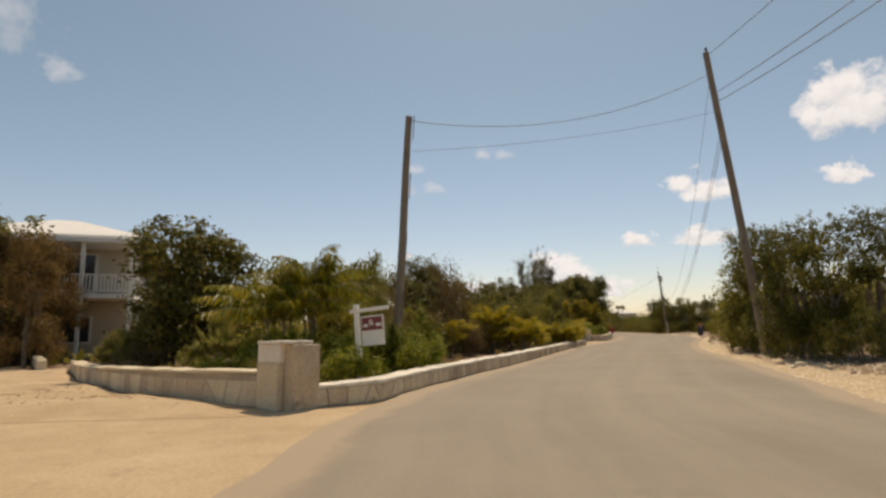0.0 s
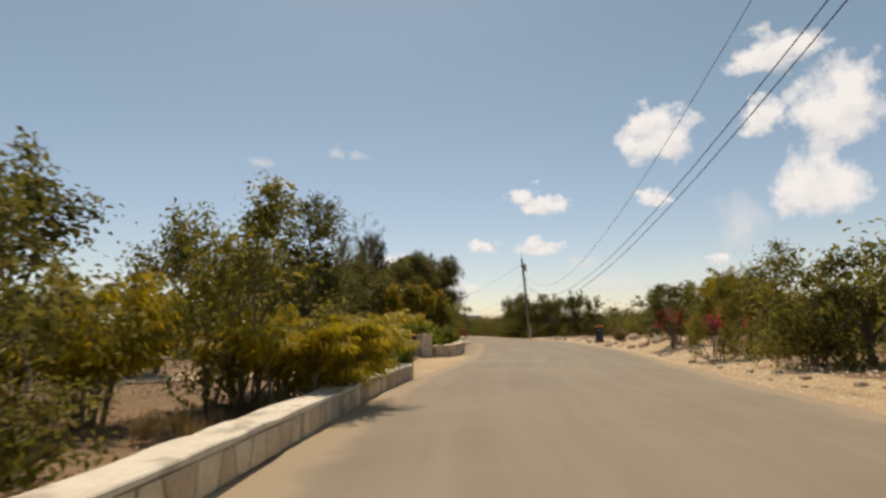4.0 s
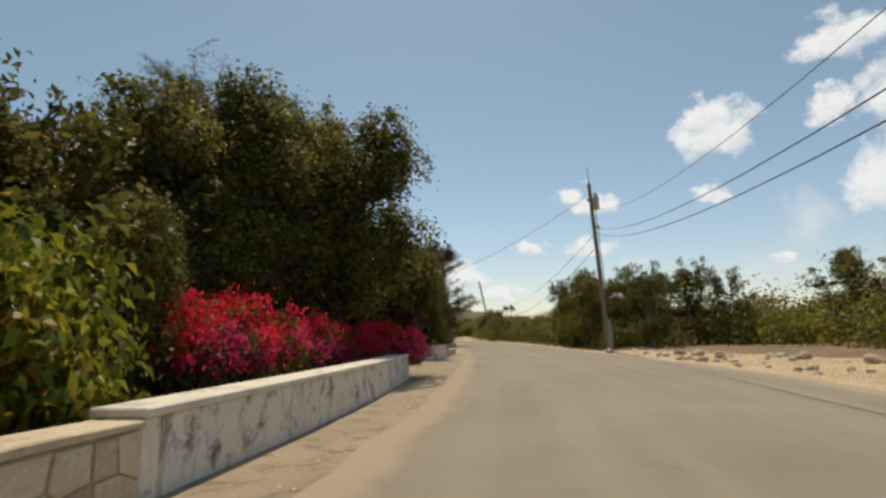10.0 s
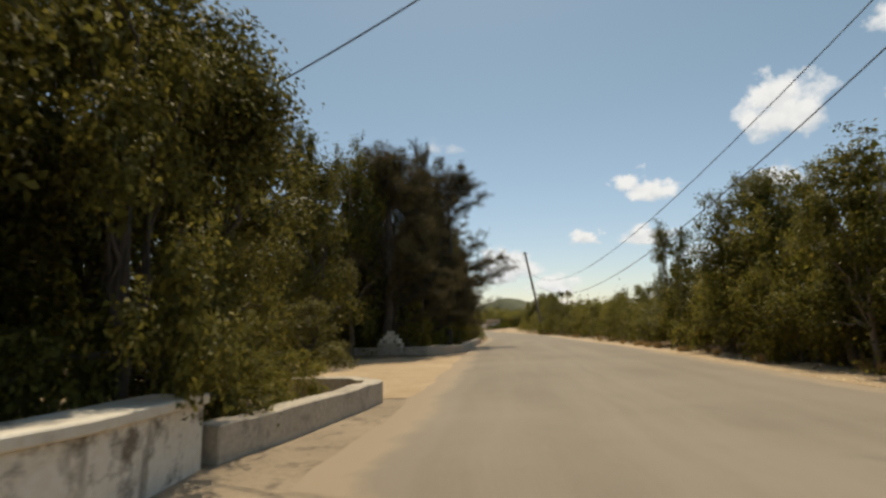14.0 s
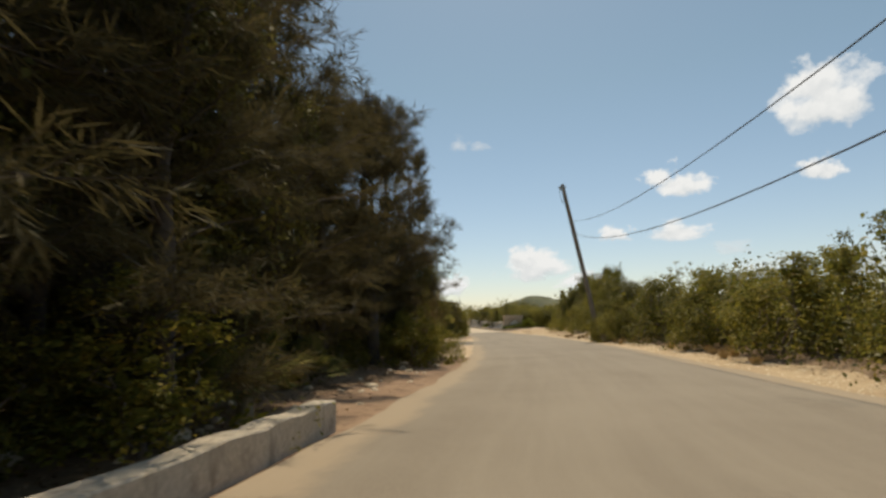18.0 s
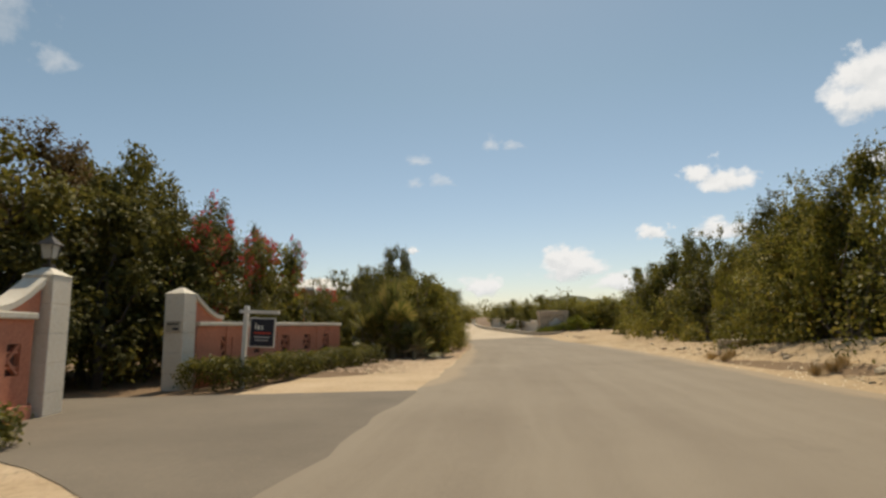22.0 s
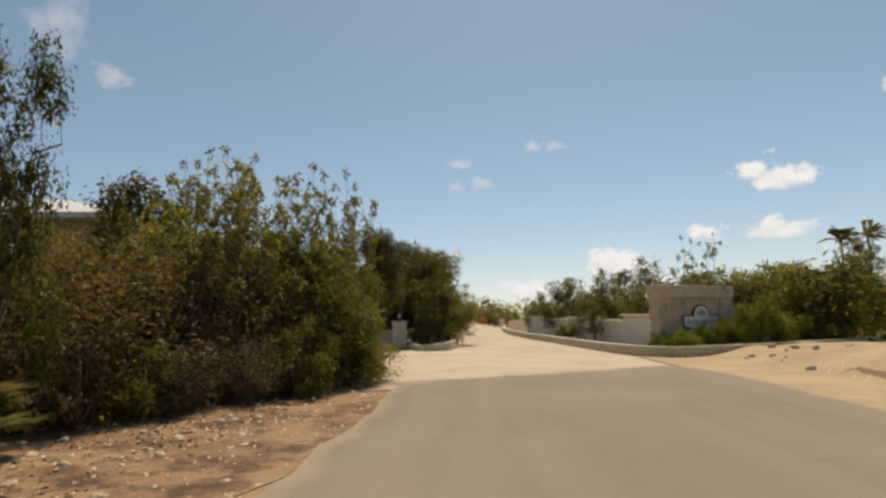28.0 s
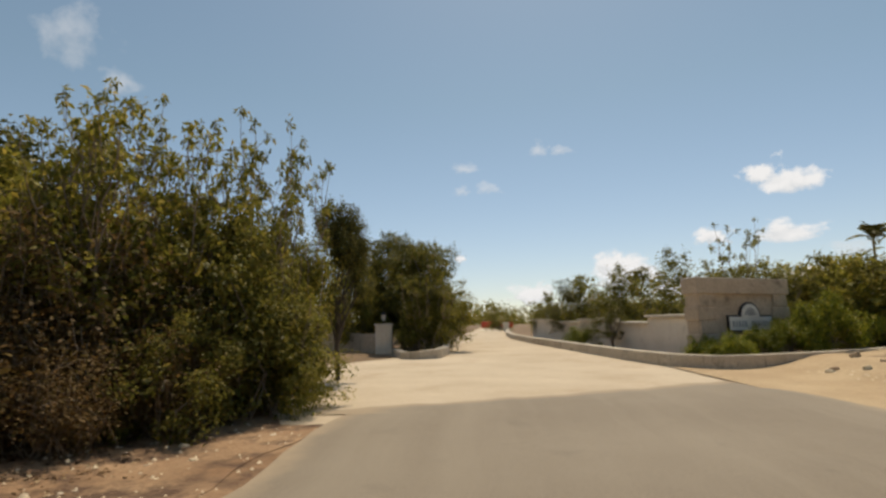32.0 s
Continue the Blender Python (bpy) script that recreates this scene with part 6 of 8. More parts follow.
def plant(kind, x, y, h, r, where=""):
    """One plant at a place, with its height and the radius of its crown."""
    off = max(float(xl(y)) - x, x - float(xr(y)))
    H, R, parts = turns.choice(PROTO[kind + "_far" if off > 5.5 and kind in ("broad", "grove", "shrub") else kind])
    name, cat, label = PLANT_NAMES[kind]
    k = min(max(r / R, 0.35), 1.9)
    ob = thing(name, Matrix.Translation((x, y, gz(x, y) - 0.02)) @ Matrix.Rotation(turns.uniform(0, 6.28), 4, "Z") @ Matrix.Diagonal((k, k, min(max(h / H, 0.3), 1.9), 1)), label + where, cat, cat + "s along the road")
    for pname, mesh in parts:
        q = piece(pname, mesh, ob, Matrix.Identity(4))
        if pname != "trunk":
            tagged(q, kind="stuff")
    return ob

# first garden and the verge
plant("grove", -6.2, 15.9, 4.3, 1.6)
plant("grove", -7.2, 16.4, 4.1, 1.4)
plant("grove", -5.9, 15.2, 3.4, 1.3)
plant("shrub", 11.3, 13.2, 1.6, 0.9)
plant("shrub", 11.5, 15, 1.8, 1)
plant("shrub", 12.3, 17.1, 1.7, 1)
plant("shrub", 13, 19.5, 1.9, 1)
plant("shrub", 13.7, 21.7, 1.8, 1)
plant("brown", -17, 23.4, 6, 1.8)
plant("brown", -19.2, 23.9, 6.2, 2)
plant("dry", -21.6, 23.2, 6, 2)
plant("shrub", -2.6, 10.4, 0.8, 0.6)
plant("green", -1.1, 10.4, 0.9, 0.7)
plant("green", -3.9, 11.6, 0.7, 0.6)
plant("green", -3.1, 12, 1.2, 0.8)
plant("green", -2.6, 12.2, 1.1, 0.8)
plant("green", 0.2, 12.7, 1, 0.7)
plant("shrub", -5, 12.7, 0.8, 0.7)
plant("feather", -3.4, 12.9, 3.4, 1.35)
plant("fan", -4.6, 13.2, 2, 0.9)
plant("green", -1.6, 13.2, 1.1, 0.8)
plant("feather", -2.2, 13.6, 3.5, 1.3)
plant("broad", 12.6, 14, 4.4, 1.3)
plant("green", -0.4, 14, 1.2, 0.9)
plant("green", -1.1, 14.2, 1.2, 0.8)
plant("dry", -6.7, 14.3, 1, 0.7)
plant("feather", -2.8, 14.4, 3.7, 1.3)
plant("broad", 11.7, 14.5, 4.2, 1.2)
plant("fan", -7.4, 14.9, 1.5, 0.8)
plant("grove", -6.6, 15.4, 4.6, 1.7)
plant("broad", 11.7, 15.9, 4.2, 1.3)
plant("shrub", -2, 16, 2.6, 1.2)
plant("broad", 12.1, 16, 4.4, 1.8)
plant("grove", -5.6, 16.3, 3.9, 1.4)
plant("fan", -8.6, 16.4, 1.6, 0.8)
plant("areca", -2.3, 16.5, 2.8, 0.6)
plant("shrub", -1.5, 17.4, 3, 1)
plant("dry", -9.4, 17.6, 0.9, 0.6)
plant("green", -0, 20.2, 1.9, 0.9)
plant("broad", 13.7, 20.4, 5.3, 1.6)
plant("shrub", -2.7, 20.5, 2.8, 0.7)
plant("shrub", 14, 21, 4.6, 1.7)
plant("brown", -14.6, 21.4, 5.4, 1.3)
plant("shrub", 14, 21.6, 5.2, 1.4)
plant("areca", 1.4, 21.9, 2.3, 0.9)
plant("dry", 1.3, 23.1, 3.8, 1.1)
plant("dry", -3.6, 23.5, 4.1, 1.2)
plant("brown", -16.2, 23.6, 5.8, 1.6)
plant("dry", 2.8, 23.9, 1.5, 0.8)
plant("shrub", -2.3, 23.9, 4.4, 1.5)
plant("dry", -23, 24, 6.8, 2.2)
plant("areca", 4.9, 24.2, 2.2, 0.8)
plant("brown", -18.2, 24.2, 6.3, 1.9)
plant("broad", -17.9, 24.4, 7, 2.9)
plant("shrub", 16, 24.5, 3, 1.3)
plant("dry", -20.5, 24.5, 6.4, 2)
plant("brown", -15.6, 24.4, 5.2, 1.4)
plant("areca", 5.3, 24.7, 2.1, 0.8)
plant("areca", 3.6, 24.7, 2.6, 0.8)
plant("dry", -0.5, 25, 4.3, 1.1)
plant("areca", 4, 25.2, 2.5, 0.8)
plant("areca", 4.3, 25.4, 2.4, 0.8)
plant("dry", 1.9, 25.8, 4, 1.4)
plant("areca", 4.7, 25.9, 2.3, 0.8)
plant("shrub", 4.1, 26.2, 2.9, 1.6)
plant("shrub", -2.3, 26.2, 5.1, 1.2)
plant("dry", 1.4, 26.7, 4.6, 1.1)
plant("broad", 1, 26.9, 4.7, 1.5)
plant("broad", 0.6, 27, 4.7, 1.7)
plant("shrub", 17.2, 27.1, 2.7, 1.5)
plant("areca", 4.5, 27.2, 2.7, 0.8)
plant("shrub", 16.8, 27.2, 2.5, 1.3)
plant("dry", 0.4, 27.5, 4.6, 1.7)
plant("areca", 3.2, 27.7, 3.2, 0.8)
plant("shrub", 5.8, 27.8, 2.8, 1.3)
plant("broad", -0.3, 27.9, 4.2, 1.6)
plant("areca", 3.9, 28.4, 2.9, 0.8)
plant("broad", 19.5, 28.5, 2.6, 1.6)
plant("dry", 1.4, 28.6, 3.1, 1.2)
plant("areca", 6, 30.8, 2.3, 0.8)
plant("areca", 8.4, 31, 2, 0.9)
plant("broad", -15.2, 31.1, 7.4, 1.8)
plant("broad", -16.3, 31.2, 5.9, 1.3)
plant("broad", -17.3, 31.2, 5.9, 1.3)
plant("broad", 20.6, 31.3, 2.8, 1.5)
plant("areca", 9.1, 31.4, 1.8, 0.8)
plant("shrub", 7.6, 31.5, 3.5, 1.5)
plant("areca", 7.8, 31.9, 2.1, 0.8)
plant("shrub", 19.9, 32, 3, 1.6)
plant("areca", 8.5, 32.6, 1.9, 0.8)
plant("green", 9.7, 33.9, 1.3, 0.8)
plant("broad", 8.8, 34.4, 4.2, 1.4)
plant("green", 10.1, 35, 1.3, 0.9)
plant("shrub", 20.7, 35.6, 2.6, 1)
plant("areca", 10.5, 35.8, 2, 0.8)
plant("broad", 23.3, 35.8, 3, 1.5)
for px, py, ph, pr in ((-1.6, 20.6, 3.4, 1.5), (0.3, 23.2, 3.4, 1.4), (-3.2, 24.6, 4.0, 2.0), (2.0, 29.6, 3.8, 1.8), (-1.2, 31.0, 4.4, 2.0), (4.2, 32.6, 3.8, 1.7)):
    plant("broad", px, py, ph, pr)
for px, py, ph, pr in ((-0.9, 18.6, 2.6, 1.1), (0.6, 21.0, 2.0, 0.9), (2.2, 22.4, 1.6, 0.8)):
    plant("dry", px, py, ph, pr)
# bins, hedge and sea grapes
plant("areca", 9.2, 36.3, 2.3, 0.8)
plant("areca", 9.9, 37, 2.2, 0.8)
plant("shrub", 10.9, 39, 1.3, 0.9)
plant("shrub", 11.3, 40.5, 1.2, 0.9)
plant("boug", 25.9, 40.6, 1.6, 0.7)
plant("broad", 5.2, 41, 4.9, 1.5)
plant("lush", 12.7, 41.6, 0.9, 0.5)
plant("broad", 24.5, 41.6, 2.9, 1.3)
plant("areca", 29.7, 41.6, 4, 0.8)
plant("lush", 12.1, 42.1, 1.0, 0.75)
plant("areca", 28.4, 42.1, 4.7, 0.8)
plant("boug", 25.7, 42.7, 1.7, 0.9)
plant("areca", 29.1, 42.8, 4.3, 0.8)
plant("boug", 30.8, 43, 1.5, 0.6)
plant("fan", 27.9, 43.8, 1.4, 1)
plant("lush", 13.9, 46.8, 1.2, 0.7)
plant("lush", 14.9, 47, 1.2, 0.7)
plant("areca", 10, 47.7, 2.8, 0.8)
plant("lush", 14.3, 48.1, 1.3, 0.9)
plant("areca", 8.7, 48.2, 3.2, 0.8)
plant("lush", 15.5, 48.8, 1.3, 1)
plant("areca", 9.4, 48.9, 3, 0.8)
plant("areca", 14.8, 49, 3, 1)
plant("broad", 10.2, 50, 4.4, 2.2)
plant("lush", 17.5, 50.5, 1.1, 0.8)
plant("shrub", 11.8, 50.9, 3, 1.6)
plant("broad", 6.7, 51.1, 3.3, 2.1)
plant("lush", 16.3, 51.6, 1.4, 1.1)
plant("broad", 7.4, 52.5, 5.6, 2.2)
plant("broad", 11.6, 52.8, 4.8, 2.4)
plant("broad", 4.5, 53, 6.2, 2.4)
plant("broad", 40.6, 53.3, 4.3, 1.6)
plant("broad", 10, 54, 5.2, 2)
plant("grape", 16.9, 54.2, 3.9, 1.4)
plant("grape", 15.7, 54.5, 4.3, 0.9)
plant("broad", 11.9, 54.7, 5.2, 1.8)
plant("broad", 39.3, 54.8, 4.3, 1.8)
plant("broad", 37.7, 54.9, 4.1, 1.3)
plant("shrub", 19.2, 54.9, 3.2, 1.3)
plant("broad", 7.4, 54.9, 6.1, 2.1)
plant("shrub", 19, 55.4, 3.3, 1.3)
plant("grape", 18.3, 55.4, 3.7, 1.3)
plant("grape", 17.8, 55.4, 4.2, 0.8)
plant("broad", 14.2, 55.6, 4.6, 2.1)
plant("broad", 13.7, 56, 4.9, 1.3)
plant("broad", 12.4, 56.4, 5.2, 2)
plant("shrub", 17.2, 56.4, 4.1, 1.9)
plant("broad", 9.4, 56.6, 5.3, 1.6)
plant("shrub", 34.4, 56.8, 1.4, 0.8)
plant("grape", 18.8, 57.4, 2.5, 1)
plant("lush", 19.45, 58.0, 1.7, 0.75)
plant("broad", 19.55, 60.9, 3.4, 0.85)
plant("broad", 18.9, 60.4, 3.1, 0.9)
plant("grove", 15.4, 58.4, 5.4, 2.2)
plant("grove", 13.3, 58.5, 5.3, 1.9)
plant("grove", 9, 58.5, 6.2, 2.4)
plant("lush", 19.2, 58.7, 1.9, 1)
plant("grove", 15.8, 61.2, 6, 2.4)
plant("fan", 18.3, 61.4, 2.9, 0.5)
plant("grove", 18.2, 61.5, 5.1, 2.2)
plant("grove", 13.9, 61.9, 6.4, 2.7)
# gate wall grove
for bx, by, bh, br in ((20.55, 61.3, 1.75, 1.0), (21.05, 62.4, 1.9, 1.15), (21.65, 63.5, 1.8, 1.1), (20.4, 62.6, 1.8, 1.0), (22.5, 64.9, 1.35, 0.7), (23.0, 66.0, 1.45, 0.85), (23.75, 66.9, 1.6, 1.0), (24.25, 66.8, 1.5, 0.9)):
    plant("boug", bx, by, bh, br, " by the wall")
plant("shrub", 19.3, 63.1, 3.9, 1.1)
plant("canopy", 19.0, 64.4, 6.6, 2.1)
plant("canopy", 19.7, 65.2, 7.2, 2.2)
plant("broad", 56.2, 64, 6.1, 2.5)
plant("shrub", 20.6, 64, 0.8, 0.6)
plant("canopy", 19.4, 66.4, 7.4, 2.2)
plant("grove", 14.9, 64.7, 7.2, 2.8)
plant("grove", 18.7, 64.9, 6.8, 2.2)
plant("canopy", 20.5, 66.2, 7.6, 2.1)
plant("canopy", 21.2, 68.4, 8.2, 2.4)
plant("grove", 16.6, 65.6, 6.9, 1.7)
plant("grove", 19.5, 65.6, 7.3, 1.5)
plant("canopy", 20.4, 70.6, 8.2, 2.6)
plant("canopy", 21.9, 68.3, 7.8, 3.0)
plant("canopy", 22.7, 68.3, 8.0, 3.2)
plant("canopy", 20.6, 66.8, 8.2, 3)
plant("broad", 54.1, 66.7, 6.6, 2.9)
plant("grove", 11.9, 68.6, 8, 2.7)
plant("grove", 15.8, 68.8, 7, 2.2)
plant("casu", 17.8, 69, 8.7, 2.3)
plant("grove", 16.8, 71.1, 7, 2.4)
plant("grove", 12.8, 71.2, 6.8, 2.3)
plant("grove", 16.9, 72.7, 8.4, 1.4)
plant("grove", 16.5, 73, 6.9, 2.4)
plant("grove", 13.2, 74.9, 7.4, 2.7)
plant("shade", 25.2, 77.9, 7.7, 2.3)
plant("broad", 24.4, 78.3, 7.7, 2)
plant("shade", 27, 78.3, 5.9, 1.9)
plant("shrub", 67, 78.5, 5.2, 2.4)
plant("broad", 22.6, 78.6, 7.7, 2)
plant("broad", 40.4, 78.8, 4.5, 1.4)
plant("shade", 25.9, 78.8, 6, 1.9)
plant("shrub", 61.1, 78.9, 6.4, 2.7)
plant("grove", 24.7, 79, 6, 1.9)
plant("broad", 23.7, 79.2, 6.1, 1.9)
plant("broad", 22.8, 79.4, 6.1, 1.9)
plant("shade", 26.1, 79.6, 6.3, 1.9)
plant("shrub", 23.5, 80, 3, 1.5)
plant("grove", 28.2, 80.4, 4.8, 1)
plant("grove", 25.6, 80.6, 6.3, 2.1)
plant("broad", 20, 80.8, 7.1, 2.5)
plant("broad", 19.5, 81, 7.5, 2.4)
plant("broad", 57.2, 81.2, 5.9, 2.9)
plant("broad", 23, 81.3, 7, 2.4)
plant("grove", 28.3, 81.3, 2.2, 0.9)
plant("broad", 24.5, 81.4, 6.4, 2.4)
plant("broad", 42.3, 81.5, 5.3, 1.3)
plant("shrub", 28.9, 82, 0.8, 0.6)
plant("broad", 24.2, 82.1, 7.6, 2.9)
plant("shade", 27.2, 82.3, 6, 1.6)
plant("broad", 41.4, 82.3, 5.2, 1.5)
plant("shrub", 25, 82.5, 3.9, 2)
plant("shade", 27.8, 82.6, 5.2, 1.9)
plant("broad", 41.6, 82.8, 4.5, 1.4)
plant("shrub", 28.6, 83, 0.8, 0.6)
plant("broad", 46.3, 83.2, 5, 2.5)
plant("broad", 49.6, 83.6, 5.3, 1.7)
plant("shrub", 40.3, 83.6, 4.3, 1.4)
plant("broad", 62, 83.8, 6.9, 2.8)
plant("broad", 47.5, 83.9, 5.9, 1.6)
plant("shrub", 29.3, 83.9, 0.8, 0.6)
plant("broad", 22.3, 84, 8.1, 2.2)
plant("shrub", 27.6, 84.2, 0.8, 0.6)
plant("broad", 45.5, 84.4, 5, 1.8)
plant("broad", 40.8, 84.5, 4.9, 2.1)
plant("grove", 27.8, 84.6, 5.8, 1.3)
plant("broad", 21.6, 84.6, 8.5, 3.2)
plant("grove", 17.9, 84.7, 7.6, 2.6)
plant("broad", 40.3, 85.1, 4.6, 1.2)
plant("grove", 25.6, 85.5, 7.9, 2.2)
plant("shrub", 41.5, 85.6, 4.8, 1.3)
plant("shrub", 44.1, 85.7, 5.5, 1.8)
plant("shrub", 44.5, 85.9, 4.5, 2.2)
plant("broad", 40.9, 86.2, 5, 1.6)
plant("shrub", 41.1, 86.7, 4.3, 1.3)
plant("grove", 29, 86.8, 1.5, 1.1)
plant("broad", 22.6, 87.1, 7.1, 2.2)
plant("shrub", 63.8, 87.2, 4.7, 3.5)
plant("shrub", 41, 87.4, 4, 1.3)
plant("broad", 18.2, 87.7, 7.4, 2.5)
plant("shrub", 41.2, 88.3, 4.3, 1.3)
plant("shrub", 25.3, 88.3, 2.8, 2.1)
plant("shrub", 27, 88.5, 3.2, 1.6)
plant("shrub", 27.3, 88.6, 5.9, 1.5)
plant("shrub", 41.7, 88.8, 4.4, 1.8)
plant("broad", 44.1, 89.1, 5.8, 3.5)
plant("broad", 41.8, 89.5, 5.9, 1.4)
plant("fan", 26.1, 90.7, 2.6, 1.7)
plant("shrub", 58.7, 90.7, 4.1, 3.1)
plant("broad", 24.3, 90.8, 7.1, 2.4)
plant("broad", 42, 90.9, 4.3, 1.3)
plant("broad", 42.2, 91, 5.9, 1.6)
plant("broad", 18.9, 91.3, 8.3, 2.8)
plant("broad", 44.1, 92.1, 6.7, 1.7)
plant("shrub", 42.7, 92.2, 4.1, 1.8)
plant("grove", 28.7, 92.3, 6.5, 1.5)
plant("shrub", 42.4, 92.4, 3.2, 1.3)
plant("grove", 25.2, 93.7, 8.7, 2.5)
plant("broad", 20.3, 94.5, 8.1, 2.7)
for cx, cy, ch, cr in ((17.0, 81.6, 10.8, 1.8), (19.2, 82.5, 11.0, 1.7), (21.2, 84.6, 11.6, 1.8), (20.2, 86.2, 11.2, 1.7)):
    plant("casu", cx, cy, ch, cr)
plant("wispy", 17.7, 74.4, 12.4, 2.6)
plant("wispy", 15.6, 73, 10.6, 2.4)
plant("feather", 18.6, 80.2, 5.4, 2)
plant("feather", 17.4, 79.2, 4.6, 1.8)
# casuarina stretch
plant("broad", 43.3, 95, 3.4, 1.6)
plant("broad", 28.3, 96.8, 7.8, 2.2)
plant("broad", 29.7, 97, 8.9, 1.6)
plant("broad", 27.5, 97.3, 9.3, 1.3)
plant("casu", 31.2, 97.6, 8.4, 2.7)
plant("broad", 23.7, 97.8, 7.6, 2.3)
plant("shrub", 44.1, 98, 2.9, 1.6)
plant("casu", 27.2, 98, 9, 2)
plant("casu", 31.5, 98.3, 8.5, 1.9)
plant("shrub", 32.2, 98.5, 2.5, 1)
plant("broad", 45.1, 98.6, 3.1, 2.3)
plant("broad", 44.7, 98.9, 6, 1.4)
plant("broad", 30.3, 99.5, 9.9, 1.3)
plant("casu", 32.7, 99.6, 9, 1.4)
plant("broad", 24.6, 99.9, 8.8, 2.5)
plant("shrub", 28.3, 100, 3.4, 1.7)
plant("broad", 29.4, 100, 8.4, 2.3)
plant("shrub", 30.6, 100.2, 3.2, 1.6)
plant("shrub", 31.5, 101, 3.2, 1.6)
plant("casu", 32.1, 101.7, 8.6, 2.4)
plant("casu", 30.2, 102.3, 8.6, 2.8)
plant("shrub", 33.1, 102.6, 2.3, 1.3)
plant("broad", 30.1, 103.1, 7.1, 2.2)
plant("broad", 25, 103.2, 7.1, 2.5)
plant("casu", 34.1, 103.4, 6.5, 1.4)
plant("shrub", 45.7, 103.5, 2.5, 1.8)
plant("shrub", 33, 104, 1.7, 1.3)
plant("shrub", 34.5, 104.1, 1.7, 1.3)
plant("casu", 34.7, 104.5, 9.5, 3)
plant("casu", 33.6, 104.5, 7.5, 2.3)
plant("broad", 48.4, 105.5, 6.9, 1.1)
plant("shrub", 34, 105.6, 1.7, 1.2)
plant("casu", 33, 105.9, 8.5, 2.4)
plant("casu", 32.2, 106, 9, 2.6)
plant("shrub", 30.9, 106.2, 2.5, 1.9)
plant("grove", 25.8, 106.7, 8.8, 2.5)
plant("grove", 30.9, 107.4, 7.2, 2.4)
plant("casu", 34.8, 107.6, 9.8, 2.6)
plant("shrub", 34, 108, 1.7, 1.3)
plant("shrub", 46.8, 108.1, 2.7, 2)
plant("casu", 34.2, 108.6, 10.3, 2.4)
plant("shrub", 34.5, 108.6, 1.7, 1.3)
plant("casu", 34.3, 109, 7.6, 1.9)
plant("shrub", 35, 109.3, 1.7, 1.2)
plant("shrub", 47.3, 109.6, 3.2, 1.6)
plant("broad", 49.9, 109.9, 3.9, 1.7)
plant("grove", 31.8, 109.9, 7.1, 2.3)
plant("shrub", 36.3, 110.4, 1.7, 1.3)
plant("grove", 27.3, 110.5, 8.5, 2.5)
plant("grove", 33.6, 110.5, 2.6, 1.4)
plant("casu", 36.2, 110.7, 5.7, 1.9)
plant("grove", 35.1, 110.8, 7.5, 1.8)
plant("shrub", 34.9, 111.4, 1, 0.9)
plant("grove", 35.4, 111.6, 7.5, 2)
plant("casu", 35.4, 112, 6.9, 2.3)
plant("grove", 34.1, 112.5, 2.6, 1.4)
plant("grove", 33, 112.9, 7.4, 2.2)
plant("casu", 34.3, 112.9, 7.7, 2.1)
plant("shrub", 35.4, 113.4, 1, 0.9)
plant("grove", 28.2, 113.6, 7.3, 2.3)
plant("casu", 34.9, 113.7, 8, 2.3)
plant("broad", 50.3, 113.9, 3.8, 1.7)
plant("grove", 34.7, 114.5, 2.6, 1.4)
plant("grove", 36, 114.6, 6.5, 1.5)
plant("casu", 36.4, 114.9, 8.4, 2.5)
plant("shrub", 35.5, 115.3, 3.2, 1.7)
plant("shrub", 36, 115.4, 1, 0.9)
plant("fan", 36.9, 115.7, 1.1, 0.9)
plant("grove", 32.8, 116.5, 8.8, 2.3)
plant("grove", 35.3, 116.5, 2.6, 1.4)
plant("fan", 36.8, 116.5, 1, 0.7)
plant("fan", 36.75, 112.2, 1.7, 1.15)
plant("grove", 28.3, 116.6, 8.4, 2.7)
plant("casu", 36.5, 117.4, 5.6, 1.3)
plant("shrub", 36.6, 117.4, 1, 0.9)
plant("fan", 35.7, 117.4, 1.3, 1)
plant("casu", 37, 117.9, 5.8, 1.8)
plant("grove", 35.8, 118.5, 2.6, 1.4)
plant("shrub", 50.8, 119.1, 3, 1.6)
plant("grove", 34.1, 119.1, 7.4, 2.5)
plant("shrub", 49.2, 119.2, 2.8, 2.1)
plant("casu", 36.5, 119.4, 7, 1.6)
plant("shrub", 37.1, 119.4, 1, 0.9)
plant("grove", 29.1, 120.1, 7.6, 2.6)
plant("shrub", 39.2, 120.2, 1.7, 1)
plant("grove", 36.2, 120.5, 2.6, 1.4)
plant("casu", 38, 121.1, 7.6, 2.5)
plant("casu", 36.1, 121.2, 8.5, 2.7)
plant("shrub", 39.7, 121.3, 1.5, 0.9)
plant("broad", 54.5, 121.3, 4.5, 1.4)
plant("shrub", 37.5, 121.4, 1, 0.9)
plant("shrub", 40.1, 122.3, 1.3, 0.8)
plant("shrub", 38.5, 122.4, 1.7, 1)
plant("shrub", 53.4, 122.6, 3.5, 1.5)
plant("grove", 34.5, 123, 8.5, 2.4)
plant("grove", 30.2, 123, 7.5, 2.8)
plant("casu", 37.8, 123.1, 8.1, 1.9)
plant("casu", 37.7, 123.5, 8.4, 1.5)
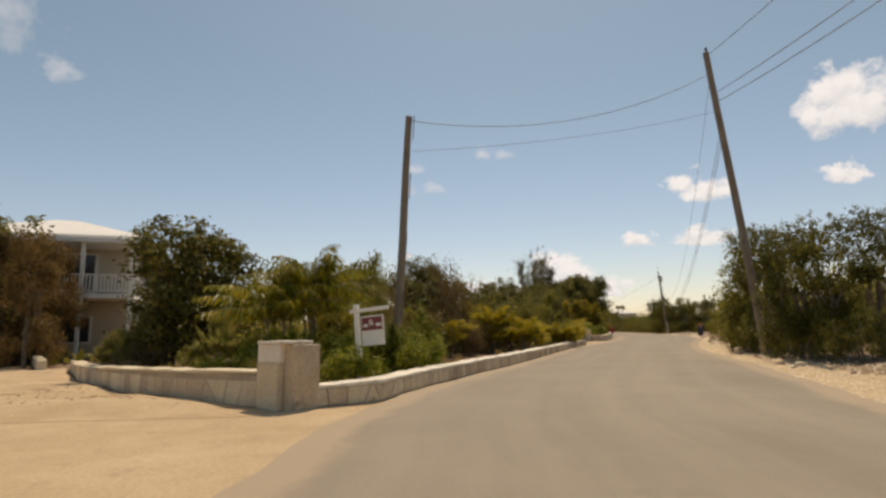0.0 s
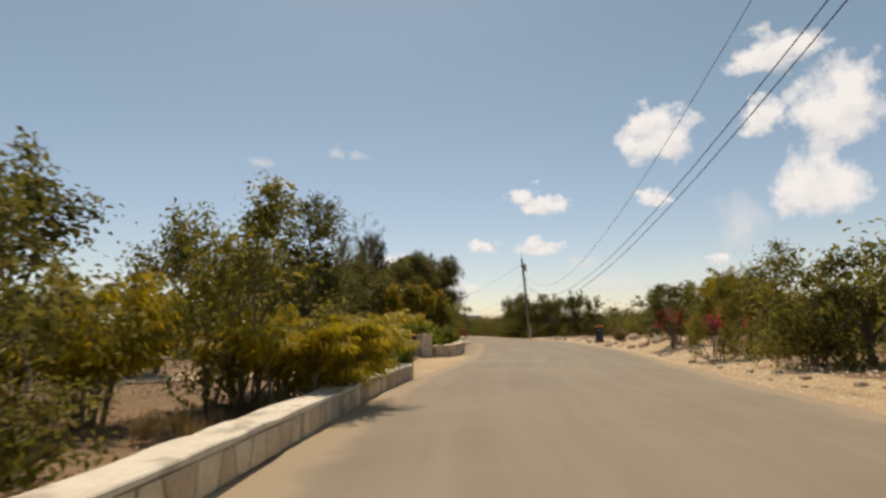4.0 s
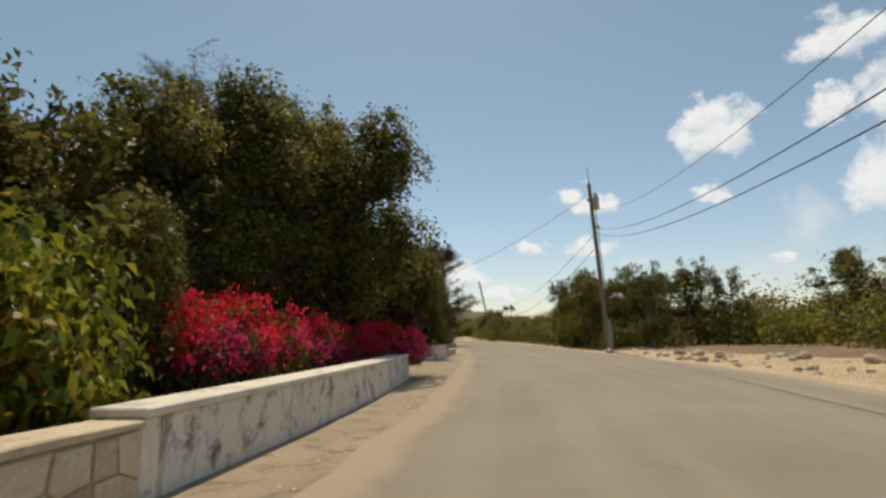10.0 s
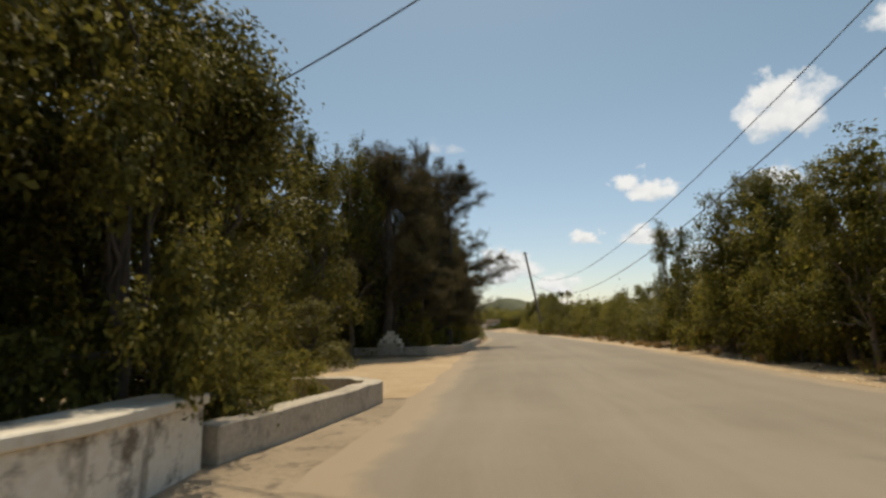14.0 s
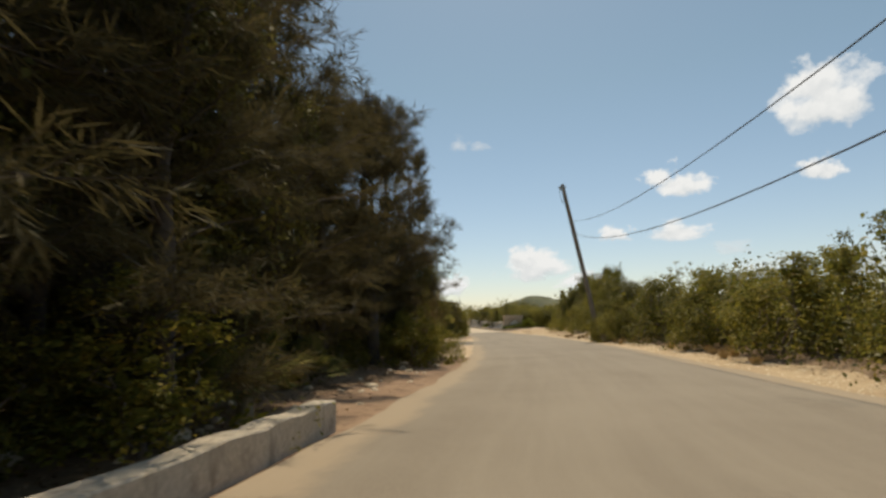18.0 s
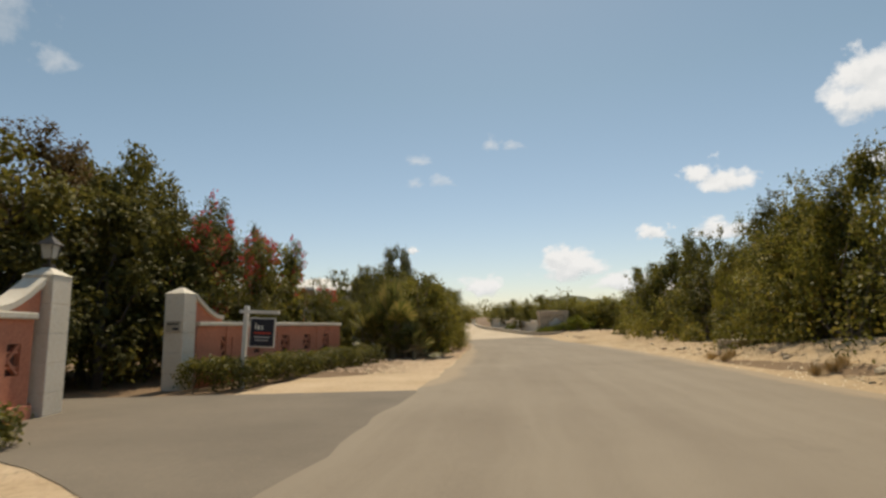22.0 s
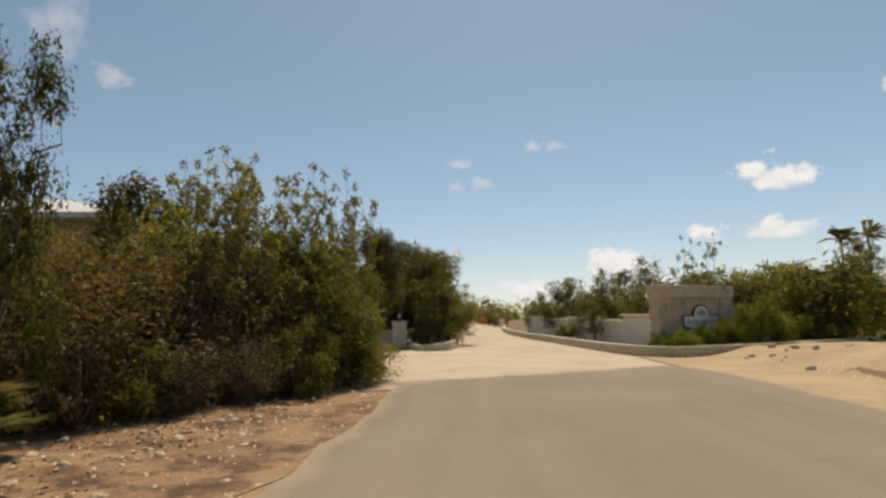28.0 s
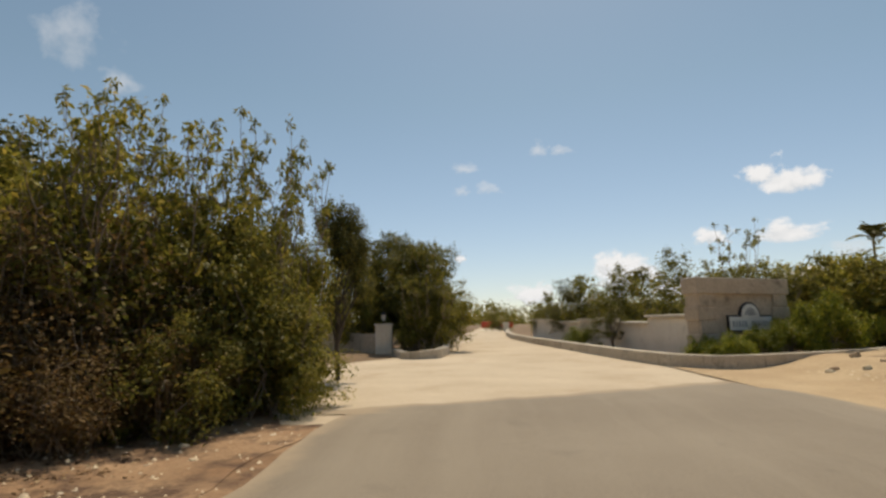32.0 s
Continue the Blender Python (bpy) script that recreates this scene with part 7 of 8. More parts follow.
# terracotta wall gardens
plant("shrub", 39.4, 123.4, 2.4, 0.9)
plant("shade", 39.4, 125.2, 3.7, 1.2)
plant("dry", 39.6, 122.6, 2.2, 0.8)
plant("fan", 39.95, 124.4, 1.1, 0.7)
plant("broad", 37.6, 148.9, 3.9, 1.6)
plant("broad", 39, 150.8, 3.4, 1.4)
plant("broad", 38.2, 146.3, 3.7, 1.4)
plant("broad", 40.3, 152, 2.4, 1.2)
plant("grove", 36.4, 145.6, 4.6, 1.8)
plant("grove", 35, 141.8, 4.8, 1.8)
plant("grove", 36.6, 143.4, 3.4, 1.4)
plant("shrub", 39.2, 124, 1.1, 0.8)
plant("shrub", 50.6, 124.2, 2.9, 1.9)
plant("shrub", 38.7, 124.6, 2, 1)
plant("shrub", 38.8, 125, 2, 1.1)
plant("casu", 37.5, 125.1, 9, 2.3)
plant("fan", 39.7, 125, 0.9, 0.55)
plant("casu", 38.5, 125.3, 9, 2.2)
plant("shrub", 39.1, 125.4, 1.8, 0.9)
plant("broad", 38.9, 125.4, 3.4, 1.1)
plant("shade", 39.5, 125.9, 3.9, 1.2)
plant("broad", 37.9, 125.7, 3.2, 1.2)
plant("casu", 39.3, 126.4, 8.2, 1.7)
plant("broad", 53.8, 127.7, 3.3, 2.1)
plant("shrub", 37.4, 128.9, 2.9, 1.4)
plant("grove", 36.8, 129.1, 7.2, 1.5)
plant("shrub", 56, 129.3, 3.4, 1.7)
plant("shrub", 55, 131.3, 3.8, 1.8)
plant("broad", 52.5, 131.9, 3.3, 1.8)
plant("grove", 36.4, 133.2, 5.4, 1.8)
plant("shrub", 52.3, 134.2, 3.4, 2.2)
plant("shrub", 50.9, 136.5, 1.5, 0.9)
plant("shrub", 51.6, 137, 2.2, 1.1)
plant("shrub", 50.6, 135.2, 1, 0.8)
plant("leggy", 55, 134.6, 4.3, 1.5)
plant("grove", 36.5, 135.2, 5.8, 1.8)
plant("shrub", 54.6, 135.5, 3.5, 1.8)
plant("grove", 35.8, 137.2, 5.3, 1.8)
plant("shrub", 55.4, 137.7, 3.9, 2)
plant("broad", 53.2, 137.9, 3.7, 2)
plant("grove", 31, 139, 5.2, 2.2)
plant("shrub", 35.4, 139.2, 2, 1)
plant("broad", 53.6, 139.5, 4, 1.9)
plant("grove", 33.6, 140.6, 4.8, 1.9)
plant("shrub", 53.9, 140.7, 4.4, 1.7)
plant("grove", 35.4, 141, 3.2, 1.2)
plant("shrub", 55.9, 141.6, 3.8, 1.7)
plant("grove", 33.4, 142.1, 5.4, 1.8)
plant("shrub", 33, 142.3, 2.4, 1.3)
plant("shrub", 54.6, 142.5, 4.7, 1.6)
plant("grove", 35.9, 143, 5.2, 1.7)
plant("grove", 34.4, 143.2, 4.6, 1.7)
plant("grove", 31.3, 143.6, 5, 2.2)
plant("grove", 37.3, 144.6, 4.6, 1.6)
plant("grove", 32.4, 145.2, 5.2, 2)
plant("shrub", 36.8, 145.4, 2.2, 1.1)
plant("shrub", 54.9, 145.7, 4.9, 1.5)
plant("broad", 55.8, 145.8, 5.2, 1.5)
plant("shrub", 55.4, 147, 4.3, 1.6)
plant("grove", 33.2, 147.2, 4.6, 1.8)
plant("grove", 36.2, 147.2, 3.6, 1.3)
plant("grove", 36.6, 147.3, 5.3, 1.5)
plant("shrub", 56, 147.5, 3.9, 2.6)
plant("olean", 38.2, 147.6, 4.3, 1.6)
plant("shrub", 55.6, 148, 4.5, 1.3)
plant("broad", 56, 148.1, 4.2, 2.1)
plant("olean", 38.9, 148.9, 4.0, 1.3)
plant("olean", 40.2, 152.9, 2.7, 1.1)
plant("grove", 36.2, 147.5, 6.4, 1.5)
plant("brown", 35.2, 145.4, 6.2, 1.6)
plant("grove", 37.6, 146.2, 4.6, 1.3)
plant("grove", 35.2, 148.4, 6.4, 1.9)
plant("shrub", 56.1, 148.8, 4.6, 1.8)
plant("grove", 34.6, 149, 4.4, 1.7)
plant("grove", 37.2, 149.4, 3.8, 1.3)
plant("grove", 31.8, 149.5, 6.4, 2)
plant("broad", 56.1, 149.5, 5.2, 1.4)
plant("grove", 35.6, 149.8, 4.6, 1.6)
plant("broad", 56.4, 150.1, 4.8, 1.6)
plant("olean", 36.7, 150.1, 5.5, 1.6)
plant("olean", 37.9, 151.2, 4.9, 1.4)
plant("shrub", 38.9, 151.4, 4.2, 1.6)
plant("shrub", 56.8, 151.7, 4.4, 1.3)
# scrub before the junction
plant("shrub", 42.9, 171.9, 2.8, 1.3)
plant("dry", 43.8, 172, 2.3, 1.1)
plant("dry", 44.4, 173, 2.6, 1.1)
plant("dry", 41.8, 171.4, 3, 1.5)
plant("shrub", 43.1, 173.2, 3.4, 1.5)
plant("dry", 40.5, 172.4, 3.2, 1.6)
plant("dry", 45.2, 173.9, 1.6, 0.9)
plant("dry", 41, 169.6, 2.6, 1.4)
plant("dry", 42.4, 170.4, 2.2, 1.2)
plant("fan", 43.1, 152.6, 3.3, 1.35)
plant("shrub", 44.5, 154, 3, 1.2)
plant("fan", 42.4, 152.8, 2.6, 1.1)
plant("fan", 43.9, 152, 1.6, 1)
plant("shrub", 57, 152.6, 5.2, 1.1)
plant("olean", 39.15, 152.3, 4.3, 1)
plant("broad", 57.1, 153.1, 5.2, 1.1)
plant("shrub", 41.9, 153.4, 2.3, 1.2)
plant("fan", 40.6, 153.6, 2.6, 1.2)
plant("leggy", 44.1, 153.6, 3.3, 1.4)
plant("shrub", 43.3, 153.7, 2.7, 1.7)
plant("shrub", 39.6, 153.9, 1.3, 1)
plant("shrub", 41.2, 154.4, 2.7, 1.2)
plant("shrub", 44.1, 154.8, 3.5, 1.8)
plant("shrub", 42.5, 155.3, 3.1, 1.3)
plant("fan", 40.2, 155.6, 2.2, 0.9)
plant("shrub", 44.1, 156.2, 3.7, 1.4)
plant("broad", 58.3, 156.3, 4.7, 1.5)
plant("shrub", 58.2, 156.7, 4.6, 1.1)
plant("leggy", 39.7, 156.8, 1.9, 1.4)
plant("shrub", 45.2, 158.7, 3, 1.1)
plant("shrub", 41.1, 158.9, 1.8, 1.3)
plant("broad", 58.9, 159.1, 4, 1.7)
plant("broad", 42, 159.1, 4.2, 1.7)
plant("leggy", 45.2, 159.2, 3.3, 1.1)
plant("broad", 41.9, 159.6, 3.3, 1.2)
plant("broad", 59, 160.6, 3.6, 1.5)
plant("shrub", 43.4, 160.8, 2, 1.5)
plant("broad", 36.8, 161.9, 4.4, 1.4)
plant("broad", 35.5, 161.9, 4.4, 1.5)
plant("shrub", 43.8, 162.1, 4.3, 1.7)
plant("broad", 60.6, 162.4, 6.3, 1.2)
plant("broad", 59.5, 162.5, 5.5, 1.3)
plant("shrub", 45.5, 162.8, 2.1, 1.3)
plant("broad", 39.1, 163.1, 4.5, 1.5)
plant("shrub", 59.3, 164.7, 3, 1.3)
plant("broad", 60.8, 164.8, 6.5, 1.5)
plant("grove", 40.6, 166.5, 5, 1.6)
plant("grove", 43.7, 166.8, 4.5, 1)
plant("grove", 42.7, 167, 4.5, 1)
plant("leggy", 41.6, 167.7, 3.2, 1.7)
plant("fan", 43.75, 168.2, 1.5, 0.95)
plant("shade", 42.5, 168.1, 6.8, 1.3)
plant("broad", 43.5, 169.1, 5, 0.7)
plant("broad", 61.8, 168.9, 6.4, 1.5)
plant("broad", 60.9, 168.9, 5.4, 1.5)
plant("broad", 60, 168.9, 4.8, 1.5)
plant("broad", 40.6, 169.1, 5.6, 1.4)
plant("broad", 42.5, 168.9, 5.6, 1.2)
plant("broad", 41.5, 169.7, 5.7, 1.1)
plant("dry", 43.4, 170.9, 2.3, 1.7)
plant("shrub", 42, 171.2, 2.7, 1)
plant("dry", 42.4, 172.8, 2.7, 1.9)
for px, py, ph, pr in ((43.6, 169.9, 1.3, 0.9), (44.5, 171.0, 1.0, 0.8), (45.1, 171.9, 0.9, 0.7), (45.6, 173.0, 1.2, 0.8), (44.6, 172.2, 1.5, 0.9)):
    plant("dry", px, py, ph, pr)
for px, py, ph, pr in ((44.2, 170.6, 1.0, 0.7), (45.7, 172.7, 1.4, 0.8), (46.1, 173.9, 1.6, 0.8), (45.7, 176.2, 3.3, 0.9)):
    plant("shrub", px, py, ph, pr)
plant("shade", 46.1, 178.2, 3.9, 0.85)
plant("dry", 44.3, 173.3, 2.2, 1.5)
plant("leggy", 43.8, 173.5, 4.3, 1.7)
plant("broad", 43.7, 173.6, 3.2, 1.2)
plant("dry", 41.9, 173.6, 2.7, 1.6)
plant("leggy", 44.2, 173.7, 4.3, 1.3)
plant("shrub", 41.3, 173.8, 3.1, 1.5)
plant("broad", 61.7, 173.9, 5.4, 1.6)
plant("broad", 60.6, 173.9, 4.9, 1.2)
plant("leggy", 44.5, 174, 4.4, 1.4)
plant("shrub", 45.5, 174.1, 3.1, 1.3)
plant("shrub", 45.3, 174.2, 2.9, 1.5)
plant("shrub", 45.5, 174.3, 3.5, 1.1)
plant("leggy", 43.7, 174.4, 4.6, 1.3)
plant("broad", 41.1, 174.5, 4.4, 0.6)
plant("shrub", 46.3, 174.6, 1.3, 0.7)
plant("leggy", 46.2, 174.6, 1.9, 0.9)
plant("leggy", 46.2, 174.8, 2.7, 0.9)
plant("leggy", 45.6, 175, 4.6, 0.9)
plant("leggy", 44.5, 175, 4.7, 1.3)
plant("dry", 40.7, 175.3, 3.5, 1.2)
plant("leggy", 45.1, 175.4, 4.7, 1.3)
plant("leggy", 43.2, 175.4, 5.2, 1.3)
plant("broad", 41.1, 175.6, 4.9, 1.7)
plant("leggy", 42.7, 175.7, 5.4, 1.3)
plant("leggy", 41.9, 175.7, 4.9, 1.2)
plant("leggy", 44, 175.8, 4.9, 1.3)
# round the sign wall
plant("leggy", 45.5, 176.1, 5, 1.2)
plant("broad", 41.2, 176.3, 4.7, 0.8)
plant("broad", 57.4, 183.8, 2.32, 1.5)
plant("broad", 58.6, 183.9, 2.4, 1.3)
plant("shrub", 59.3, 183.9, 2.48, 1.8)
plant("shrub", 59.9, 183.9, 2.64, 1.8)
plant("shrub", 61.2, 184, 2.8, 1.7)
plant("broad", 61.9, 184, 2.88, 1.6)
plant("shrub", 60.9, 184.9, 3.12, 1.3)
plant("shrub", 58.2, 181.9, 1, 0.8)
plant("green", 59.4, 182.4, 0.9, 0.8)
plant("shrub", 60.6, 182.8, 1.2, 0.9)
plant("green", 56, 183.2, 0.5, 0.6)
plant("shrub", 62, 183.3, 1.3, 1)
plant("green", 57.8, 184.3, 0.7, 0.6)
plant("green", 59.4, 184.3, 1.1, 0.8)
plant("shrub", 62.9, 184.9, 1.4, 1)
plant("green", 61.4, 185, 0.8, 0.6)
plant("leggy", 57.8, 185.6, 4.3, 1.1)
plant("shrub", 56.4, 185.9, 3.5, 1.5)
plant("shrub", 59.1, 186, 2.96, 1.5)
plant("shrub", 60, 186, 2.88, 1.4)
plant("broad", 53.9, 186.8, 2.1, 0.9)
plant("leggy", 47.3, 186.9, 3.6, 1.3)
plant("shrub", 65.6, 187.7, 3.7, 1.4)
plant("shrub", 64, 187.7, 3.1, 1.7)
plant("shrub", 47.9, 188, 3, 1.4)
plant("broad", 46.7, 188.2, 4.6, 1.9)
plant("shrub", 44.1, 188.5, 3.4, 1.4)
plant("broad", 43.6, 189.2, 5.2, 1.7)
plant("broad", 46.3, 189.2, 4.8, 1.5)
plant("broad", 46.3, 189.5, 4, 1.4)
plant("shrub", 63.1, 189.7, 3.4, 1.6)
plant("broad", 45.9, 190, 5.2, 1.8)
plant("green", 53.3, 190, 0.8, 0.7)
plant("broad", 44.6, 190.5, 5.2, 1.9)
plant("broad", 47.1, 190.6, 4.9, 1.8)
plant("shrub", 55.7, 190.7, 3.4, 1.5)
plant("broad", 54.9, 190.8, 2.8, 1.6)
plant("shrub", 46.4, 191, 3.8, 1.5)
plant("broad", 44, 191.3, 5, 1.5)
plant("broad", 45.1, 191.9, 5.6, 1.8)
plant("shrub", 47.4, 193, 3.4, 1.3)
plant("broad", 53.9, 195.6, 3.2, 1.4)
plant("shrub", 62.3, 195.7, 3.5, 1.6)
plant("shrub", 54.9, 195.7, 3.5, 1.6)
plant("broad", 72, 196, 5.5, 1.1)
plant("shrub", 47.3, 197, 3.4, 1.5)
plant("broad", 45.3, 197, 6, 2)
plant("broad", 58.8, 197.5, 3.8, 1.9)
plant("broad", 45.9, 201.3, 6, 1.9)
plant("shrub", 53.6, 201.7, 3.1, 1.2)
plant("shrub", 45.5, 205.2, 3, 1.9)
plant("broad", 59, 210.8, 2.5, 1.9)
for px, py, ph, pr in ((54.75, 179.75, 0.75, 0.55), (54.4, 180.4, 0.7, 0.5), (55.1, 180.15, 0.75, 0.5), (55.9, 180.55, 0.8, 0.55), (56.7, 180.9, 0.85, 0.6), (57.4, 181.3, 1.15, 0.7), (58.1, 181.5, 1.4, 0.8)):
    plant("green", px, py, ph, pr)
plant("coco", 83.2, 211.1, 9.2, 2)
plant("coco", 82.5, 213, 9.3, 2)
plant("shrub", 51.7, 225.5, 2.9, 1.9)
plant("shrub", 56.8, 225.8, 2.8, 2.1)

# ---------------------------------------------------------------- hedges
def hedge(pts, w, h, label):
    """A clipped hedge along a line: leaf shell on short stems."""
    P, s = resample([(x, y, 0) for x, y in pts], 0.1)
    n = int(s[-1] * 2600)
    k = rng.integers(0, len(P), n)
    t = np.gradient(P[:, :2], axis=0)
    t /= np.linalg.norm(t, axis=1)[:, None]
    nrm = np.stack([-t[:, 1], t[:, 0]], 1)
    a = rng.uniform(0, np.pi, n)
    ca, sa = np.sign(np.cos(a)) * np.abs(np.cos(a)) ** 0.6, np.abs(np.sin(a)) ** 0.6
    d = rng.uniform(0.72, 1.06, n) * (1 + 0.12 * np.sin(s[k] * 2.7) + 0.08 * np.sin(s[k] * 6.1))
    off = ca * w / 2 * d
    pos = np.stack([P[k, 0] + nrm[k, 0] * off + rng.normal(0, 0.05, n), P[k, 1] + nrm[k, 1] * off + rng.normal(0, 0.05, n), sa * h * d], 1)
    out = np.stack([nrm[k, 0] * ca, nrm[k, 1] * ca, sa], 1)
    v, f = leaf_arrays(pos, out, 0.075, 0.5, facing=True)
    ob = thing("clipped_hedge", Matrix.Identity(4), label, "hedge")
    held(new("foliage", fast_mesh("foliage", v, f, LEAF_BROAD)), ob)
    tips = [(float(P[q, 0] + rng.normal() * w * 0.2), float(P[q, 1]), h * 0.8) for q in range(0, len(P), 4)]
    ch = [tube_arrays(np.array([(x, y, -0.05), (x + 0.03, y, z * 0.5), (x, y + 0.04, z)]), (0.018, 0.014, 0.006), 4) for x, y, z in tips]
    vv, ff = joined(ch)
    tagged(held(new("branchwork", fast_mesh("branchwork", vv, ff, TWIG)), ob), kind="stuff")
    return ob


hedge([(39.9, 128.6), (39.85, 131.0), (39.7, 135.5), (39.75, 138.4)], 0.95, 0.36, "low clipped hedge before the terracotta wall")
hedge([(40.0, 143.2), (41.0, 146.0), (42.1, 149.2), (42.5, 150.2)], 0.95, 0.52, "low clipped hedge round the sign post")

# ---------------------------------------------------------------- rocks
def rock_meshes(count, material):
    out = []
    for i in range(count):
        bm = bmesh.new()
        bmesh.ops.create_icosphere(bm, subdivisions=2, radius=0.5)
        o = Vector((i * 7.3, i * 3.1, 0))
        for v in bm.verts:
            d = v.co.normalized()
            k = 1 + 0.35 * noise.noise(d * 1.4 + o) + 0.16 * noise.noise(d * 3.5 + o)
            v.co = Vector((d.x * k * 0.55, d.y * k * 0.48, d.z * k * 0.42))
            v.co.x = max(min(v.co.x, 0.46), -0.46)
            v.co.z = max(min(v.co.z, 0.34), -0.30)
        me = bpy.data.meshes.new("rock")
        bm.normal_update()
        bm.to_mesh(me)
        bm.free()
        me.materials.append(material)
        out.append(me)
    return out


ROCKS = rock_meshes(8, ROCK)
toss = random.Random(9)


def rock(x, y, size, label="pale limestone rock on the sandy verge", tall=1.0, group="roadside rocks"):
    ob = new("rock", ROCKS[toss.randrange(8)])
    ob.matrix_basis = Matrix.Translation((x, y, gz(x, y) + size * 0.19 * tall)) @ Euler((toss.uniform(-0.3, 0.3), toss.uniform(-0.3, 0.3), toss.uniform(0, 6.28))).to_matrix().to_4x4() @ Matrix.Diagonal((size, size * toss.uniform(0.7, 1.1), size * toss.uniform(0.7, 1.0) * tall, 1))
    return tagged(ob, label, "rock", group)


def strewn(label, spots):
    """Stones too small to tell apart singly, joined into one mass; spots are (x, y, size)."""
    chunks = []
    for x, y, size in spots:
        me = ROCKS[toss.randrange(8)]
        v = np.empty(len(me.vertices) * 3, np.float32)
        me.vertices.foreach_get("co", v)
        f = np.array([p.vertices[:] for p in me.polygons])
        m = Euler((toss.uniform(-0.5, 0.5), toss.uniform(-0.5, 0.5), toss.uniform(0, 6.28))).to_matrix()
        v = v.reshape(-1, 3) * (size, size * toss.uniform(0.6, 1.1), size * toss.uniform(0.6, 1.1)) @ np.array(m).T
        chunks.append((v + (x, y, gz(x, y) + size * 0.05), f))
    tagged(new("stones", fast_mesh("stones", *joined(chunks), ROCK)), label, "stones", kind="stuff")


for k in range(80):
    y = toss.uniform(50, 80)
    rock(float(xr(y)) + 0.5 + abs(toss.gauss(0, 1.3)), y, toss.choice((0.14, 0.2, 0.28, 0.36, 0.5)))
for k in range(40):
    y = toss.uniform(5, 40)
    rock(float(xr(y)) + 0.6 + abs(toss.gauss(0, 0.7)), y, toss.choice((0.10, 0.15, 0.22, 0.3)))
for k in range(26):
    y = toss.uniform(124, 160)
    rock(float(xr(y)) + 0.8 + abs(toss.gauss(0, 0.8)), y, toss.choice((0.12, 0.18, 0.25)))
def verge_spots(n, y0, y1, off, spread, sizes):
    out = []
    for k in range(n):
        y = toss.uniform(y0, y1)
        out.append((float(xl(y)) - off - abs(toss.gauss(0.2, spread)), y, toss.choice(sizes)))
    return out


strewn("pale stones among leaf litter beside the road", verge_spots(220, 147, 162, 0.4, 1.0, (0.04, 0.06, 0.08, 0.12)))
strewn("pale broken stones half sunk in dark leaf litter", verge_spots(520, 161, 175.5, 0.3, 1.5, (0.03, 0.04, 0.05, 0.06, 0.08, 0.13)))
strewn("grey stones among leaf litter under casuarinas", verge_spots(60, 110, 124, 0.5, 0.9, (0.10, 0.16, 0.25)))
for k in range(16):
    rock(toss.uniform(54.6, 58), toss.uniform(171, 178.5), toss.choice((0.1, 0.16, 0.22)))
rock(28.3, 45.9, 0.9, "tall pale weathered boulder set upright on the bank", 2.7)
rock(29.0, 45.3, 1.0, "rough brown boulder under the tiled niche", 1.3)
for x, y, s in ((28.9, 48.0, 0.75), (28.6, 47.2, 0.6), (29.3, 47.3, 0.7), (26.3, 45.6, 0.55), (26.9, 45.3, 0.7), (26.1, 46.3, 0.45), (29.0, 49.5, 0.6), (29.5, 50.4, 0.7), (28.7, 51.0, 0.45), (30.2, 50.0, 0.5), (27.4, 46.4, 0.5), (28.2, 44.4, 0.5), (27.3, 43.9, 0.4)):
    rock(x, y, s, "squared pale stone edging the garden bank")

niche = thing("tile_niche", pose(29.1, 45.4, gz(29.1, 45.4) + 0.55, 0, 0, -40), "small white niche with a teal tile on a boulder", "garden ornament")
part("box", slab(0.34, 0.30, 0.52, (0, 0, 0), 0.03), WHITE_CAP, niche)
part("tile", slab(0.18, 0.02, 0.22, (0, -0.155, 0.16), 0.0), TEAL, niche, "teal glazed tile")
slab_sign = thing("garden_plaque", pose(30.0, 49.0, gz(30.0, 49.0), 0, 0, -42), "white upright garden plaque with a dark emblem", "plaque")
part("slab", slab(0.72, 0.16, 0.85, (0, 0, -0.1), 0.04), WHITE_CAP, slab_sign)
part("emblem", slab(0.38, 0.02, 0.12, (0, -0.085, 0.54), 0.0), GREY_PRINT, slab_sign)
for k in (0.2, 0.36):
    part("groove", slab(0.5, 0.015, 0.04, (0, -0.083, k), 0.0), MORTAR, slab_sign)


def grass_tuft(x, y, r, h, n, label):
    a = rng.uniform(0, 6.28, n)
    t = rng.uniform(0, 1.2, n)
    base = np.stack([rng.normal(0, r * 0.2, n), rng.normal(0, r * 0.2, n), np.zeros(n)], 1)
    L = rng.uniform(0.6, 1.1, n)
    tip = base + np.stack([np.cos(a) * np.sin(t) * r * L, np.sin(a) * np.sin(t) * r * L, np.cos(t * 0.75) * h * L], 1)
    side = np.stack([-np.sin(a), np.cos(a), np.zeros(n)], 1) * 0.007
    mid = (base + tip) / 2 + np.array([0, 0, 0.1 * h])
    v = np.stack([base - side, mid - side, tip, mid + side], 1).reshape(-1, 3)
    ob = new("grass_tuft", fast_mesh("grass_tuft", v, np.arange(4 * n).reshape(-1, 4), STRAW))
    ob.matrix_basis = Matrix.Translation((x, y, gz(x, y)))
    return tagged(ob, label, "grass", "grass tufts")


